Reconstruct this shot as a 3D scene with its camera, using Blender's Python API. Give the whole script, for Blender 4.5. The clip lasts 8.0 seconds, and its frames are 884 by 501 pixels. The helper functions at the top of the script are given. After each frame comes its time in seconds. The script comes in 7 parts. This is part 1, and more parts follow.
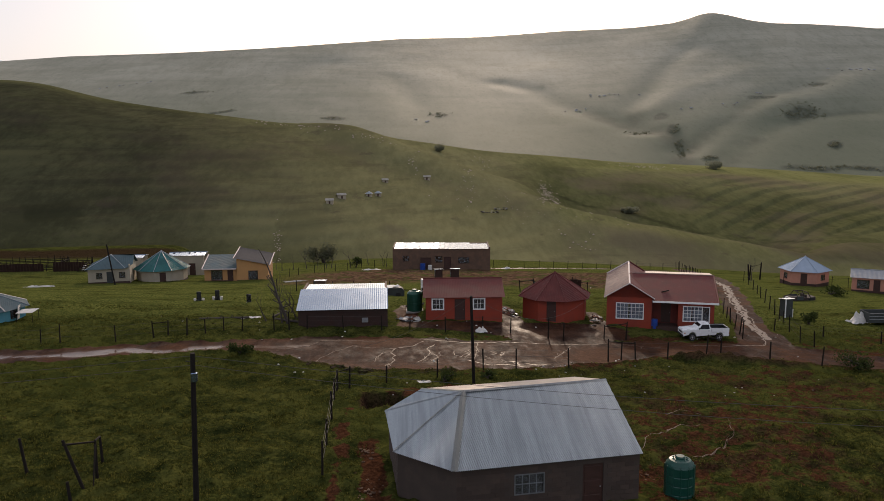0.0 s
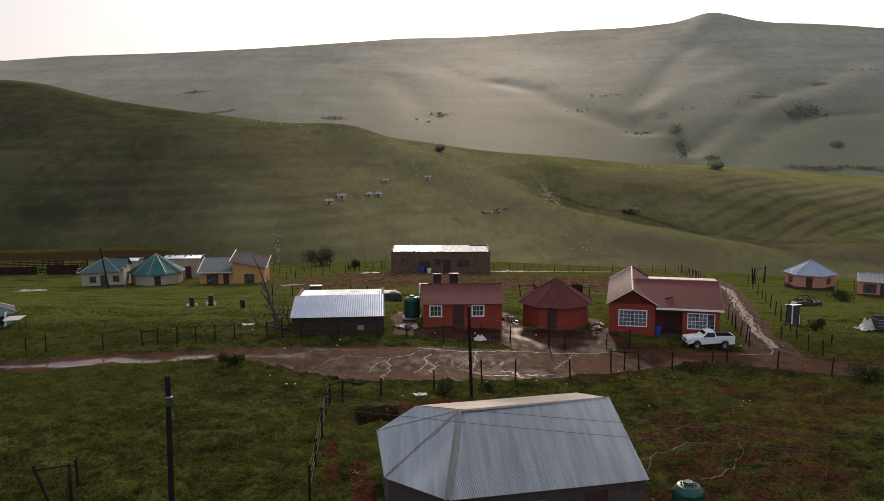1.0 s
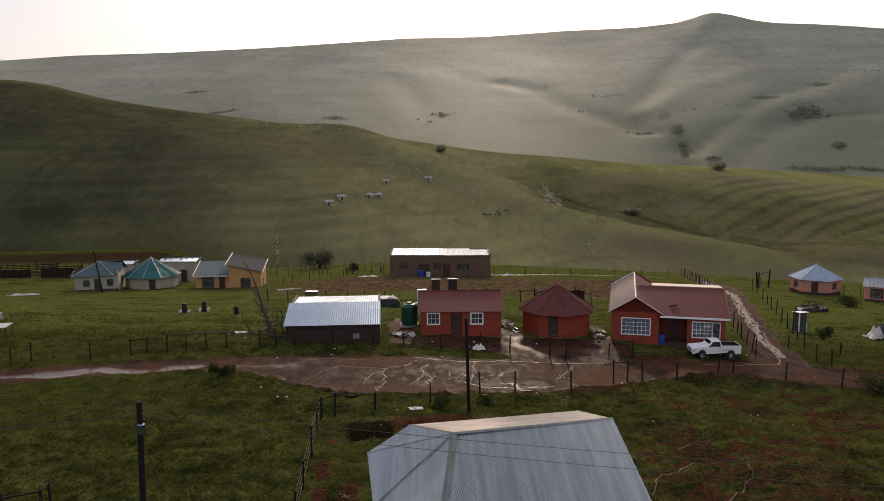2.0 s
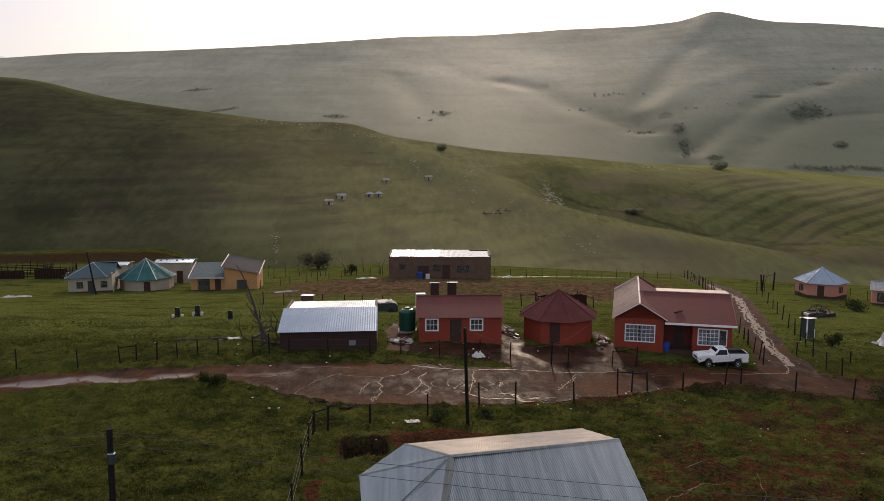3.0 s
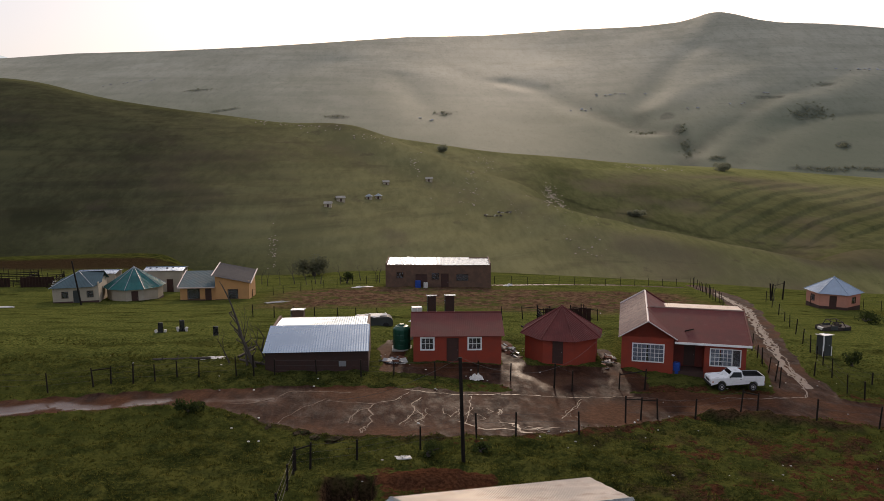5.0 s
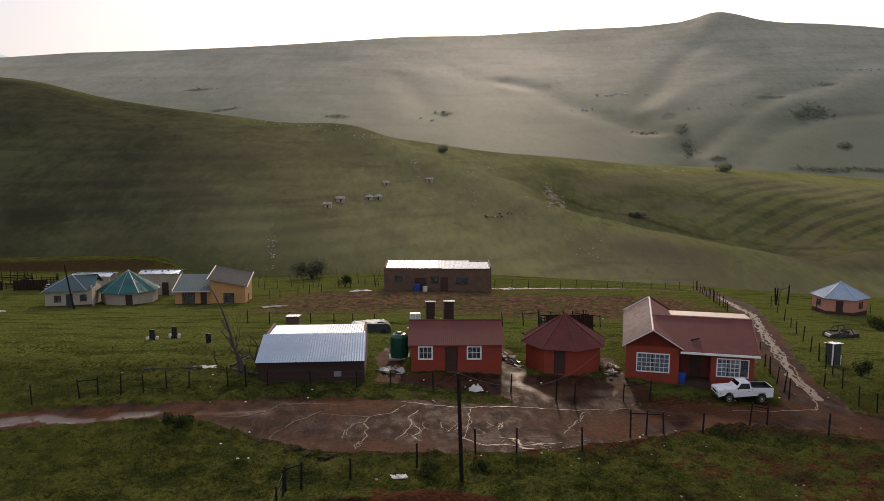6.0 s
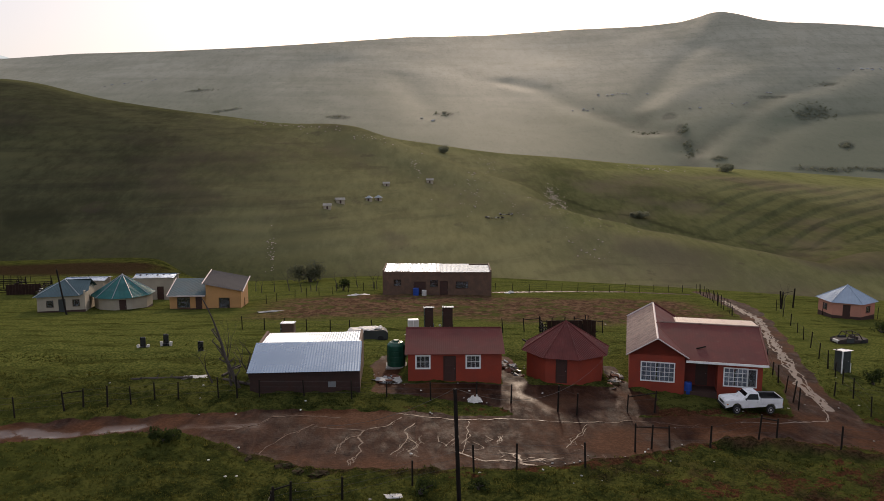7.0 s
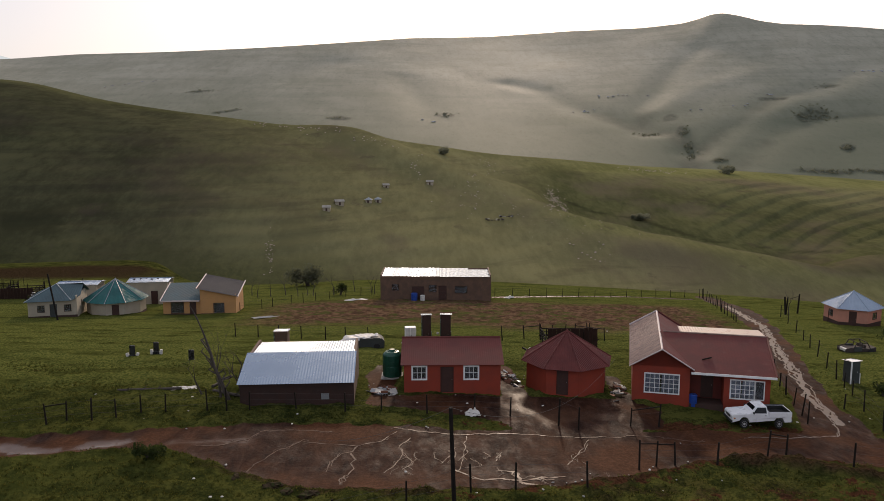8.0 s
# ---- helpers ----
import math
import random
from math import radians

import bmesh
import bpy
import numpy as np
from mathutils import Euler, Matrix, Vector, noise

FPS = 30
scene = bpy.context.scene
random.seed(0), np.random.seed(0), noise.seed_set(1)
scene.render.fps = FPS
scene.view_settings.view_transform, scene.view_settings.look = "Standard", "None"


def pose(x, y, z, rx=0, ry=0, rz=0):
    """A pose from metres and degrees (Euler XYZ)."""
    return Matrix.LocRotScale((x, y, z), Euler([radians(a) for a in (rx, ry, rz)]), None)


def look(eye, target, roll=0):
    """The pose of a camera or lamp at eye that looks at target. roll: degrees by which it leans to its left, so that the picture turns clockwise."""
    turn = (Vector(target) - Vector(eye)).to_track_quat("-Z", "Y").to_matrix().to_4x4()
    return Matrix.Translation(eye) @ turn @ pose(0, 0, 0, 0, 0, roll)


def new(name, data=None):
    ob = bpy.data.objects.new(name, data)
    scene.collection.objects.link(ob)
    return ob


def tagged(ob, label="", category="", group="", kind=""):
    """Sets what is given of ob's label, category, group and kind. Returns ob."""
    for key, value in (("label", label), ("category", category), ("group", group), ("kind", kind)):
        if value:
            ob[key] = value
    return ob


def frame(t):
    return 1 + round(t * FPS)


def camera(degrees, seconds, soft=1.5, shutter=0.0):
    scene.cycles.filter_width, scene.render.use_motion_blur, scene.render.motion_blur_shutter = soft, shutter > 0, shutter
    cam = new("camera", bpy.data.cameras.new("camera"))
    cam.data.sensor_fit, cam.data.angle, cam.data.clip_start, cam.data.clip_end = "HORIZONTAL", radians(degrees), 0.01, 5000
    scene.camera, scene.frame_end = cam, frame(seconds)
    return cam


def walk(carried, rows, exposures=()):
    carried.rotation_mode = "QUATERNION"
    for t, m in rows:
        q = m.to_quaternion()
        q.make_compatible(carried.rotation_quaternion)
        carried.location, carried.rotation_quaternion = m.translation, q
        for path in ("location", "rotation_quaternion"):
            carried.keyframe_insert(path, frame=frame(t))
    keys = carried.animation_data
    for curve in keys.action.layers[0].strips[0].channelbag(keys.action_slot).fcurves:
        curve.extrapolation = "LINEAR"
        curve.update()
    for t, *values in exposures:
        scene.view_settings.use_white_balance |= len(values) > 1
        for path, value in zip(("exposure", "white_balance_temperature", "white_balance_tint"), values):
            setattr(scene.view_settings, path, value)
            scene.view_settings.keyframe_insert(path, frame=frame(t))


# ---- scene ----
cam = camera(60.0, 8.0, soft=0.75)
PATH = [
    (0, (-2.193, -0.921, 14.852), (-2.098, 1.056, 14.565), -0.3),
    (0.5, (-2.006, 0.02, 14.977), (-1.912, 1.997, 14.69), -0.3),
    (1, (-1.803, 0.995, 15.116), (-1.711, 2.972, 14.828), -0.3),
    (1.5, (-1.576, 1.945, 15.255), (-1.486, 3.923, 14.968), -0.3),
    (3, (-1.176, 4.791, 15.624), (-1.089, 6.768, 15.332), -0.1),
    (3.5, (-1.013, 5.805, 15.737), (-0.927, 7.782, 15.444), -0.2),
    (4, (-0.873, 6.775, 15.913), (-0.788, 8.751, 15.621), -0.1),
    (4.5, (-0.71, 7.766, 16.064), (-0.626, 9.743, 15.773), -0.1),
    (6, (-0.333, 10.659, 16.473), (-0.251, 12.636, 16.181), 0.0),
    (6.5, (-0.182, 11.617, 16.542), (-0.101, 13.594, 16.25), -0.0),
    (7, (0.006, 12.555, 16.625), (0.085, 14.532, 16.334), -0.1),
    (7.5, (0.18, 13.494, 16.715), (0.258, 15.472, 16.425), -0.0),
    (8, (0.316, 14.464, 16.811), (0.394, 16.441, 16.523), -0.0),
]
walk(cam, [(t, look(eye, target, roll)) for t, eye, target, roll in PATH], exposures=[(0, -0.10, 6750, 18), (8, -0.10, 6750, 18)])

# ---------------------------------------------------------------- world, sun, exposure
SUN_AZ, SUN_EL = radians(7.0), radians(22.0)
world = bpy.data.worlds.new("sky")
scene.world = world
world.use_nodes = True
wn = world.node_tree.nodes
sky = wn.new("ShaderNodeTexSky")
sky.sky_type = "NISHITA"
sky.sun_disc = False
sky.sun_elevation, sky.sun_rotation = SUN_EL, SUN_AZ
sky.dust_density, sky.air_density = 3.0, 1.0
# thin bright cloud lies over the whole sky
veil = wn.new("ShaderNodeMix")
veil.data_type = "RGBA"
veil.inputs[0].default_value = 0.52
veil.inputs[7].default_value = (9.0, 9.7, 10.9, 1)
world.node_tree.links.new(sky.outputs[0], veil.inputs[6])
world.node_tree.links.new(veil.outputs[2], wn["Background"].inputs[0])
wn["Background"].inputs[1].default_value = 0.098
sun_data = bpy.data.lights.new("sun", "SUN")
sun_data.energy, sun_data.angle, sun_data.color = 2.0, radians(3.0), (1.0, 0.84, 0.64)
sun = new("sun", sun_data)
sun_way = Vector((math.sin(SUN_AZ) * math.cos(SUN_EL), math.cos(SUN_AZ) * math.cos(SUN_EL), math.sin(SUN_EL)))
sun.matrix_world = look(sun_way * 100, (0, 0, 0))
scene.view_settings.exposure = 0.0


# ---------------------------------------------------------------- node helpers and materials
class Nodes:
    """A short way to write a node material."""

    def __init__(self, name):
        self.mat = bpy.data.materials.new(name)
        self.mat.use_nodes = True
        self.tree = self.mat.node_tree
        self.bsdf = self.tree.nodes["Principled BSDF"]

    def add(self, kind, **values):
        node = self.tree.nodes.new("ShaderNode" + kind)
        for key, value in values.items():
            node.inputs[key].default_value = value
        return node

    def link(self, a, b):
        self.tree.links.new(a, b)

    def place(self):
        return self.add("NewGeometry").outputs["Position"]

    def noise(self, scale, detail=4.0, rough=0.55, at=None, stretch=None, distort=0.0):
        at = at or self.place()
        if stretch:
            m = self.add("Mapping")
            m.inputs["Scale"].default_value = stretch
            self.link(at, m.inputs["Vector"])
            at = m.outputs[0]
        n = self.add("TexNoise", Scale=scale, Detail=detail, Roughness=rough, Distortion=distort)
        self.link(at, n.inputs["Vector"])
        return n.outputs["Fac"]

    def ramp(self, fac, stops):
        r = self.tree.nodes.new("ShaderNodeValToRGB")
        e = r.color_ramp.elements
        while len(e) < len(stops):
            e.new(0.5)
        for el, (p, c) in zip(e, stops):
            el.position = p
            el.color = (*c, 1) if len(c) == 3 else c
        self.link(fac, r.inputs[0])
        return r.outputs[0]

    def step(self, fac, lo, hi, a=0.0, b=1.0):
        m = self.add("MapRange")
        m.interpolation_type = "SMOOTHSTEP"
        for key, v in (("From Min", lo), ("From Max", hi), ("To Min", a), ("To Max", b)):
            m.inputs[key].default_value = v
        self.link(fac, m.inputs["Value"])
        return m.outputs[0]

    def math(self, op, a, b):
        m = self.tree.nodes.new("ShaderNodeMath")
        m.operation = op
        for i, v in enumerate((a, b)):
            if isinstance(v, (int, float)):
                m.inputs[i].default_value = v
            else:
                self.link(v, m.inputs[i])
        return m.outputs[0]

    def mix(self, fac, a, b, blend="MIX"):
        m = self.tree.nodes.new("ShaderNodeMix")
        m.data_type, m.blend_type = "RGBA", blend
        for i, v in ((0, fac), (6, a), (7, b)):
            if isinstance(v, (int, float)):
                m.inputs[i].default_value = v
            elif isinstance(v, tuple):
                m.inputs[i].default_value = (*v, 1)
            else:
                self.link(v, m.inputs[i])
        return m.outputs[2]

    def attr(self, name):
        a = self.tree.nodes.new("ShaderNodeAttribute")
        a.attribute_name = name
        return a.outputs["Fac"]

    def bump(self, height, strength=0.5, distance=0.02):
        b = self.add("Bump", Strength=strength, Distance=distance)
        self.link(height, b.inputs["Height"])
        self.link(b.outputs[0], self.bsdf.inputs["Normal"])


def paint(name, base, rough=0.7, metal=0.0, spread=0.25, scale=1.2, grain=14.0, bump=0.15, stain=None, stain_at=(0.55, 0.75), spec=0.5, vary=0.0, streak=None, rvar=1.0):
    """A surface in one colour with wear at two scales, and stains of a second colour."""
    n = Nodes(name)
    big = n.noise(scale, 5, stretch=streak)
    fine = n.noise(grain, 3)
    lo = tuple(c * (1 - spread) for c in base)
    hi = tuple(min(1.0, c * (1 + spread)) for c in base)
    col = n.mix(n.step(big, 0.3, 0.7), lo, hi)
    col = n.mix(n.step(fine, 0.35, 0.7, 0.0, 0.35), col, lo)
    if stain:
        col = n.mix(n.step(n.noise(scale * 1.7, 6, 0.65, stretch=streak), *stain_at), col, stain)
    if vary:
        info = n.tree.nodes.new("ShaderNodeObjectInfo")
        dark = tuple(c * (1 - vary) for c in base)
        col = n.mix(n.math("MULTIPLY", info.outputs["Random"], 0.8), col, dark)
    n.link(col, n.bsdf.inputs["Base Color"])
    n.bsdf.inputs["Metallic"].default_value = metal
    n.link(n.step(big, 0.2, 0.8, max(0.03, rough - 0.12 * rvar), min(1, rough + 0.12 * rvar)), n.bsdf.inputs["Roughness"])
    n.bsdf.inputs["Specular IOR Level"].default_value = spec
    n.bump(fine, bump, 0.01)
    return n.mat


ZINC = paint("zinc_sheet", (0.335, 0.365, 0.375), 0.32, 0.95, 0.16, 0.7, 9, 0.03, (0.25, 0.265, 0.275), (0.52, 0.8), streak=(6, 0.22, 1), rvar=0.4)
ZINC_NEW = paint("bright_zinc_sheet", (0.22, 0.29, 0.38), 0.27, 0.95, 0.05, 0.6, 9, 0.02, rvar=0.15)
# zinc of the back slope: rust patches, and sun glare in the cream tone
ZINC_GLARE = paint("glare_zinc_sheet", (0.60, 0.52, 0.44), 0.5, 0.35, 0.15, 0.9, 9, 0.05, (0.45, 0.33, 0.25), (0.5, 0.75))
FLASHING = paint("dull_zinc_flashing", (0.20, 0.225, 0.235), 0.42, 0.9, 0.15, 0.8, 9, 0.05, streak=(1, 0.3, 1))
ZINC_OLD = paint("aged_zinc_sheet", (0.30, 0.31, 0.32), 0.5, 0.6, 0.15, 0.8, 9, 0.1, (0.22, 0.12, 0.07), (0.6, 0.8))
RED_ROOF = paint("maroon_roof_paint", (0.135, 0.038, 0.033), 0.6, 0, 0.18, 0.7, 10, 0.04, (0.165, 0.072, 0.062), (0.55, 0.85), spec=0.12)
RED_WALL = paint("red_wall_paint", (0.275, 0.038, 0.016), 0.75, 0, 0.15, 0.9, 18, 0.2, (0.27, 0.05, 0.028), (0.55, 0.85))
# darker red than the other walls, used on the recessed porch wall
RED_DARK = paint("dark_red_porch_wall", (0.16, 0.03, 0.02), 0.8, 0, 0.2, 1.2, 18, 0.2)
TEAL_ROOF = paint("teal_roof_paint", (0.018, 0.115, 0.108), 0.5, 0, 0.18, 0.5, 10, 0.06, (0.06, 0.17, 0.17), (0.5, 0.8), spec=0.2)
SLATE_ROOF = paint("grey_teal_roof_paint", (0.075, 0.115, 0.125), 0.7, 0, 0.15, 0.5, 10, 0.06, spec=0.2)
GREY_ROOF = paint("grey_sheet_roof", (0.085, 0.075, 0.07), 0.75, 0.0, 0.15, 0.6, 10, 0.06, spec=0.2)
BLUE_ROOF = paint("pale_blue_sheet_roof", (0.29, 0.36, 0.44), 0.4, 0.5, 0.1, 0.5, 10, 0.05)
CREAM_WALL = paint("cream_wall_paint", (0.40, 0.345, 0.265), 0.8, 0, 0.1, 0.8, 18, 0.2, (0.33, 0.29, 0.23), (0.6, 0.85))
PINK_WALL = paint("salmon_wall_paint", (0.52, 0.23, 0.16), 0.8, 0, 0.1, 0.8, 18, 0.2, (0.45, 0.17, 0.11), (0.6, 0.85))
ORANGE_WALL = paint("orange_wall_paint", (0.50, 0.26, 0.10), 0.8, 0, 0.1, 0.8, 18, 0.2, (0.4, 0.18, 0.06), (0.6, 0.85))
BLUE_WALL = paint("turquoise_wall_paint", (0.09, 0.30, 0.36), 0.8, 0, 0.12, 0.8, 18, 0.2, (0.4, 0.42, 0.4), (0.6, 0.8))
PLINTH = paint("dark_brown_plinth", (0.06, 0.03, 0.022), 0.8, 0, 0.25, 1.0, 14, 0.2)
BROWN_BRICK = paint("brown_mud_brick", (0.135, 0.078, 0.050), 0.85, 0, 0.25, 1.3, 22, 0.5, (0.10, 0.06, 0.045), (0.5, 0.8))
BLOCK = paint("concrete_block", (0.080, 0.053, 0.040), 0.88, 0, 0.2, 1.2, 40, 0.6, (0.07, 0.048, 0.038), (0.5, 0.75), vary=0.45)
MORTAR = paint("mortar", (0.065, 0.046, 0.036), 0.92, 0, 0.2, 2.0, 40, 0.5)
SHED_WALL = paint("dark_brown_shed_wall", (0.042, 0.018, 0.012), 0.8, 0, 0.25, 1.4, 16, 0.3, (0.06, 0.03, 0.025), (0.5, 0.8))
WHITE = paint("white_paint", (0.86, 0.85, 0.82), 0.55, 0, 0.06, 1.5, 20, 0.08, (0.55, 0.53, 0.5), (0.65, 0.9))
FASCIA = paint("off_white_fascia", (0.60, 0.50, 0.47), 0.6, 0, 0.1, 1.5, 20, 0.1)
CURTAIN = paint("pale_curtain", (0.27, 0.29, 0.34), 0.9, 0, 0.5, 6.0, 20, 0.1, streak=(8, 8, 0.2))
DOOR = paint("dark_brown_door", (0.055, 0.022, 0.015), 0.6, 0, 0.2, 3, 20, 0.1)
INSIDE = paint("room_dark_backing", (0.05, 0.04, 0.036), 0.9, 0, 0.2, 1, 10, 0.1)
TIMBER = paint("weathered_post_timber", (0.022, 0.017, 0.013), 0.9, 0, 0.35, 3, 30, 0.5, spec=0.15, vary=0.3, streak=(4, 4, 0.6))
POLE_WOOD = paint("creosote_pole", (0.020, 0.016, 0.014), 0.85, 0, 0.3, 3, 30, 0.4, spec=0.15, streak=(4, 4, 0.4))
WIRE = paint("fence_wire", (0.05, 0.042, 0.036), 0.7, 0.1, 0.2, 2, 10, 0)
CABLE = paint("cable", (0.06, 0.056, 0.052), 0.6, 0, 0.1, 2, 10, 0)
GREEN_TANK = paint("green_tank_plastic", (0.004, 0.060, 0.042), 0.4, 0, 0.15, 1.2, 10, 0.05, (0.02, 0.09, 0.06), (0.55, 0.8))
DARK_GREEN_TANK = paint("dark_green_tank_plastic", (0.008, 0.085, 0.052), 0.4, 0, 0.15, 1.2, 10, 0.05)
BLUE_PLASTIC = paint("blue_plastic", (0.012, 0.06, 0.30), 0.4, 0, 0.15, 1.5, 10, 0.05)
STONE = paint("pale_stone", (0.42, 0.40, 0.36), 0.85, 0, 0.25, 1.5, 12, 0.5, (0.2, 0.19, 0.17), (0.5, 0.75), vary=0.3)
DARK_STONE = paint("dark_polished_stone", (0.02, 0.02, 0.022), 0.3, 0, 0.2, 3, 20, 0.1)
EARTH = paint("red_earth", (0.17, 0.065, 0.035), 0.9, 0, 0.3, 1.2, 14, 0.6, (0.10, 0.04, 0.024), (0.45, 0.75))
DARK_EARTH = paint("dark_turf", (0.05, 0.035, 0.02), 0.95, 0, 0.35, 2.2, 14, 0.8, (0.04, 0.05, 0.015), (0.5, 0.65), spec=0.05)
CAR_WHITE = paint("white_car_paint", (0.85, 0.85, 0.84), 0.3, 0, 0.03, 1.5, 10, 0.01, (0.6, 0.55, 0.5), (0.75, 0.98))
RUBBER = paint("tyre_rubber", (0.018, 0.018, 0.018), 0.85, 0, 0.2, 6, 30, 0.2)
RIM = paint("steel_rim", (0.55, 0.55, 0.55), 0.4, 0.6, 0.1, 4, 20, 0.05)
DARK_TRIM = paint("black_trim", (0.02, 0.02, 0.02), 0.5, 0, 0.2, 4, 20, 0.05)
LENS = paint("lamp_lens", (0.7, 0.7, 0.68), 0.15, 0, 0.05, 4, 20, 0.0)
RED_LENS = paint("red_lamp_lens", (0.35, 0.02, 0.015), 0.2, 0, 0.05, 4, 20, 0.0)
SCRAP = paint("rusty_scrap", (0.045, 0.032, 0.026), 0.85, 0.0, 0.4, 3, 14, 0.4)
DARK_SHEET = paint("dark_grey_sheet_metal", (0.045, 0.052, 0.050), 0.6, 0.1, 0.2, 1.2, 10, 0.1)
TARP = paint("pale_tarpaulin", (0.62, 0.59, 0.54), 0.6, 0, 0.12, 2, 16, 0.3)
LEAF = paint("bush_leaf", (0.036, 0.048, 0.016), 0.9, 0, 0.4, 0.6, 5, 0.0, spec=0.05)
# leaf colour for far scrub, with the haze mixed in
SCRUB_LEAF = paint("hazed_far_leaf", (0.21, 0.215, 0.145), 0.8, 0, 0.25, 0.1, 1, 0.0, spec=0.1)


def lucent(mat, share, colour):
    """Let part of the light through a leaf."""
    tree_, surface = mat.node_tree, mat.node_tree.nodes["Material Output"].inputs["Surface"]
    through_ = tree_.nodes.new("ShaderNodeBsdfTranslucent")
    through_.inputs["Color"].default_value = (*colour, 1)
    both = tree_.nodes.new("ShaderNodeMixShader")
    both.inputs[0].default_value = share
    tree_.links.new(surface.links[0].from_socket, both.inputs[1])
    tree_.links.new(through_.outputs[0], both.inputs[2])
    tree_.links.new(both.outputs[0], surface)


# leaf colour for middle distance, greyed to stand for haze
MID_LEAF = paint("hazed_mid_leaf", (0.135, 0.138, 0.088), 0.9, 0, 0.3, 0.4, 3, 0.0, spec=0.05)
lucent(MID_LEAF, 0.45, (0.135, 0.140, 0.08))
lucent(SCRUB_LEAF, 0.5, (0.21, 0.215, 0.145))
lucent(LEAF, 0.35, (0.05, 0.07, 0.02))
BARK = paint("grey_bark", (0.07, 0.055, 0.045), 0.9, 0, 0.3, 5, 30, 0.5)
HAZY_HUT = paint("pale_hut_wall", (0.40, 0.34, 0.25), 0.85, 0, 0.1, 0.2, 5, 0.0)


def glass_material():
    n = Nodes("window_glass")
    n.bsdf.inputs["Base Color"].default_value = (0.75, 0.8, 0.85, 1)
    n.bsdf.inputs["Roughness"].default_value = 0.06
    n.bsdf.inputs["Transmission Weight"].default_value = 0.95
    n.bsdf.inputs["IOR"].default_value = 1.45
    n.link(n.noise(1.5, 2), n.bsdf.inputs["Coat Weight"])
    return n.mat


GLASS = glass_material()


# ---------------------------------------------------------------- mesh helpers
def part(name, bm, material, parent=None, label="", smooth=False):
    """Links a bmesh as one mesh object under a thing or a part."""
    me = bpy.data.meshes.new(name)
    bm.to_mesh(me)
    bm.free()
    me.materials.append(material)
    if smooth:
        me.shade_smooth()
    ob = new(name, me)
    ob.parent = parent
    if label:
        ob["label"] = label
    return ob


def thing(name, x, y, z, rz, label, category, group="", kind=""):
    ob = new(name)
    ob.empty_display_size = 0.3
    ob.matrix_basis = pose(x, y, z, 0, 0, rz)
    return tagged(ob, label, category, group, kind)


def box(bm, lo, hi, m=None, bevel=0.0):
    r = bmesh.ops.create_cube(bm, size=1.0)
    c = [(a + b) / 2 for a, b in zip(lo, hi)]
    s = [abs(b - a) for a, b in zip(lo, hi)]
    t = Matrix.Translation(c) @ Matrix.Diagonal((*s, 1))
    bmesh.ops.transform(bm, matrix=(m @ t) if m else t, verts=r["verts"])
    if bevel:
        edges = list({e for v in r["verts"] for e in v.link_edges})
        bmesh.ops.bevel(bm, geom=edges, offset=bevel, segments=1, affect="EDGES", profile=0.5)
    return bm


def rod(bm, a, b, r0, r1=None, sides=8, caps=True):
    """A tapered round bar from a to b."""
    a, b = Vector(a), Vector(b)
    d = b - a
    q = d.to_track_quat("Z", "Y").to_matrix().to_4x4()
    bmesh.ops.create_cone(bm, cap_ends=caps, segments=sides, radius1=r0, radius2=r0 if r1 is None else r1, depth=d.length, matrix=Matrix.Translation((a + b) / 2) @ q)
    return bm


def lathe(bm, profile, sides=24, phase=0.0):
    """A turned body from (radius, height) steps."""
    rings = []
    for r, z in profile:
        rings.append([bm.verts.new((r * math.cos(phase + 2 * math.pi * i / sides), r * math.sin(phase + 2 * math.pi * i / sides), z)) for i in range(sides)])
    for a, b in zip(rings, rings[1:]):
        for i in range(sides):
            j = (i + 1) % sides
            bm.faces.new((a[i], a[j], b[j], b[i]))
    bm.faces.new(rings[-1])
    bm.faces.new(rings[0][::-1])
    return bm


def prism(bm, outline, y0, y1):
    """An (x, z) outline drawn out along y."""
    a = [bm.verts.new((x, y0, z)) for x, z in outline]
    b = [bm.verts.new((x, y1, z)) for x, z in outline]
    n = len(outline)
    bm.faces.new(a)
    bm.faces.new(b[::-1])
    for i in range(n):
        j = (i + 1) % n
        bm.faces.new((a[j], a[i], b[i], b[j]))
    bmesh.ops.recalc_face_normals(bm, faces=bm.faces)
    return bm


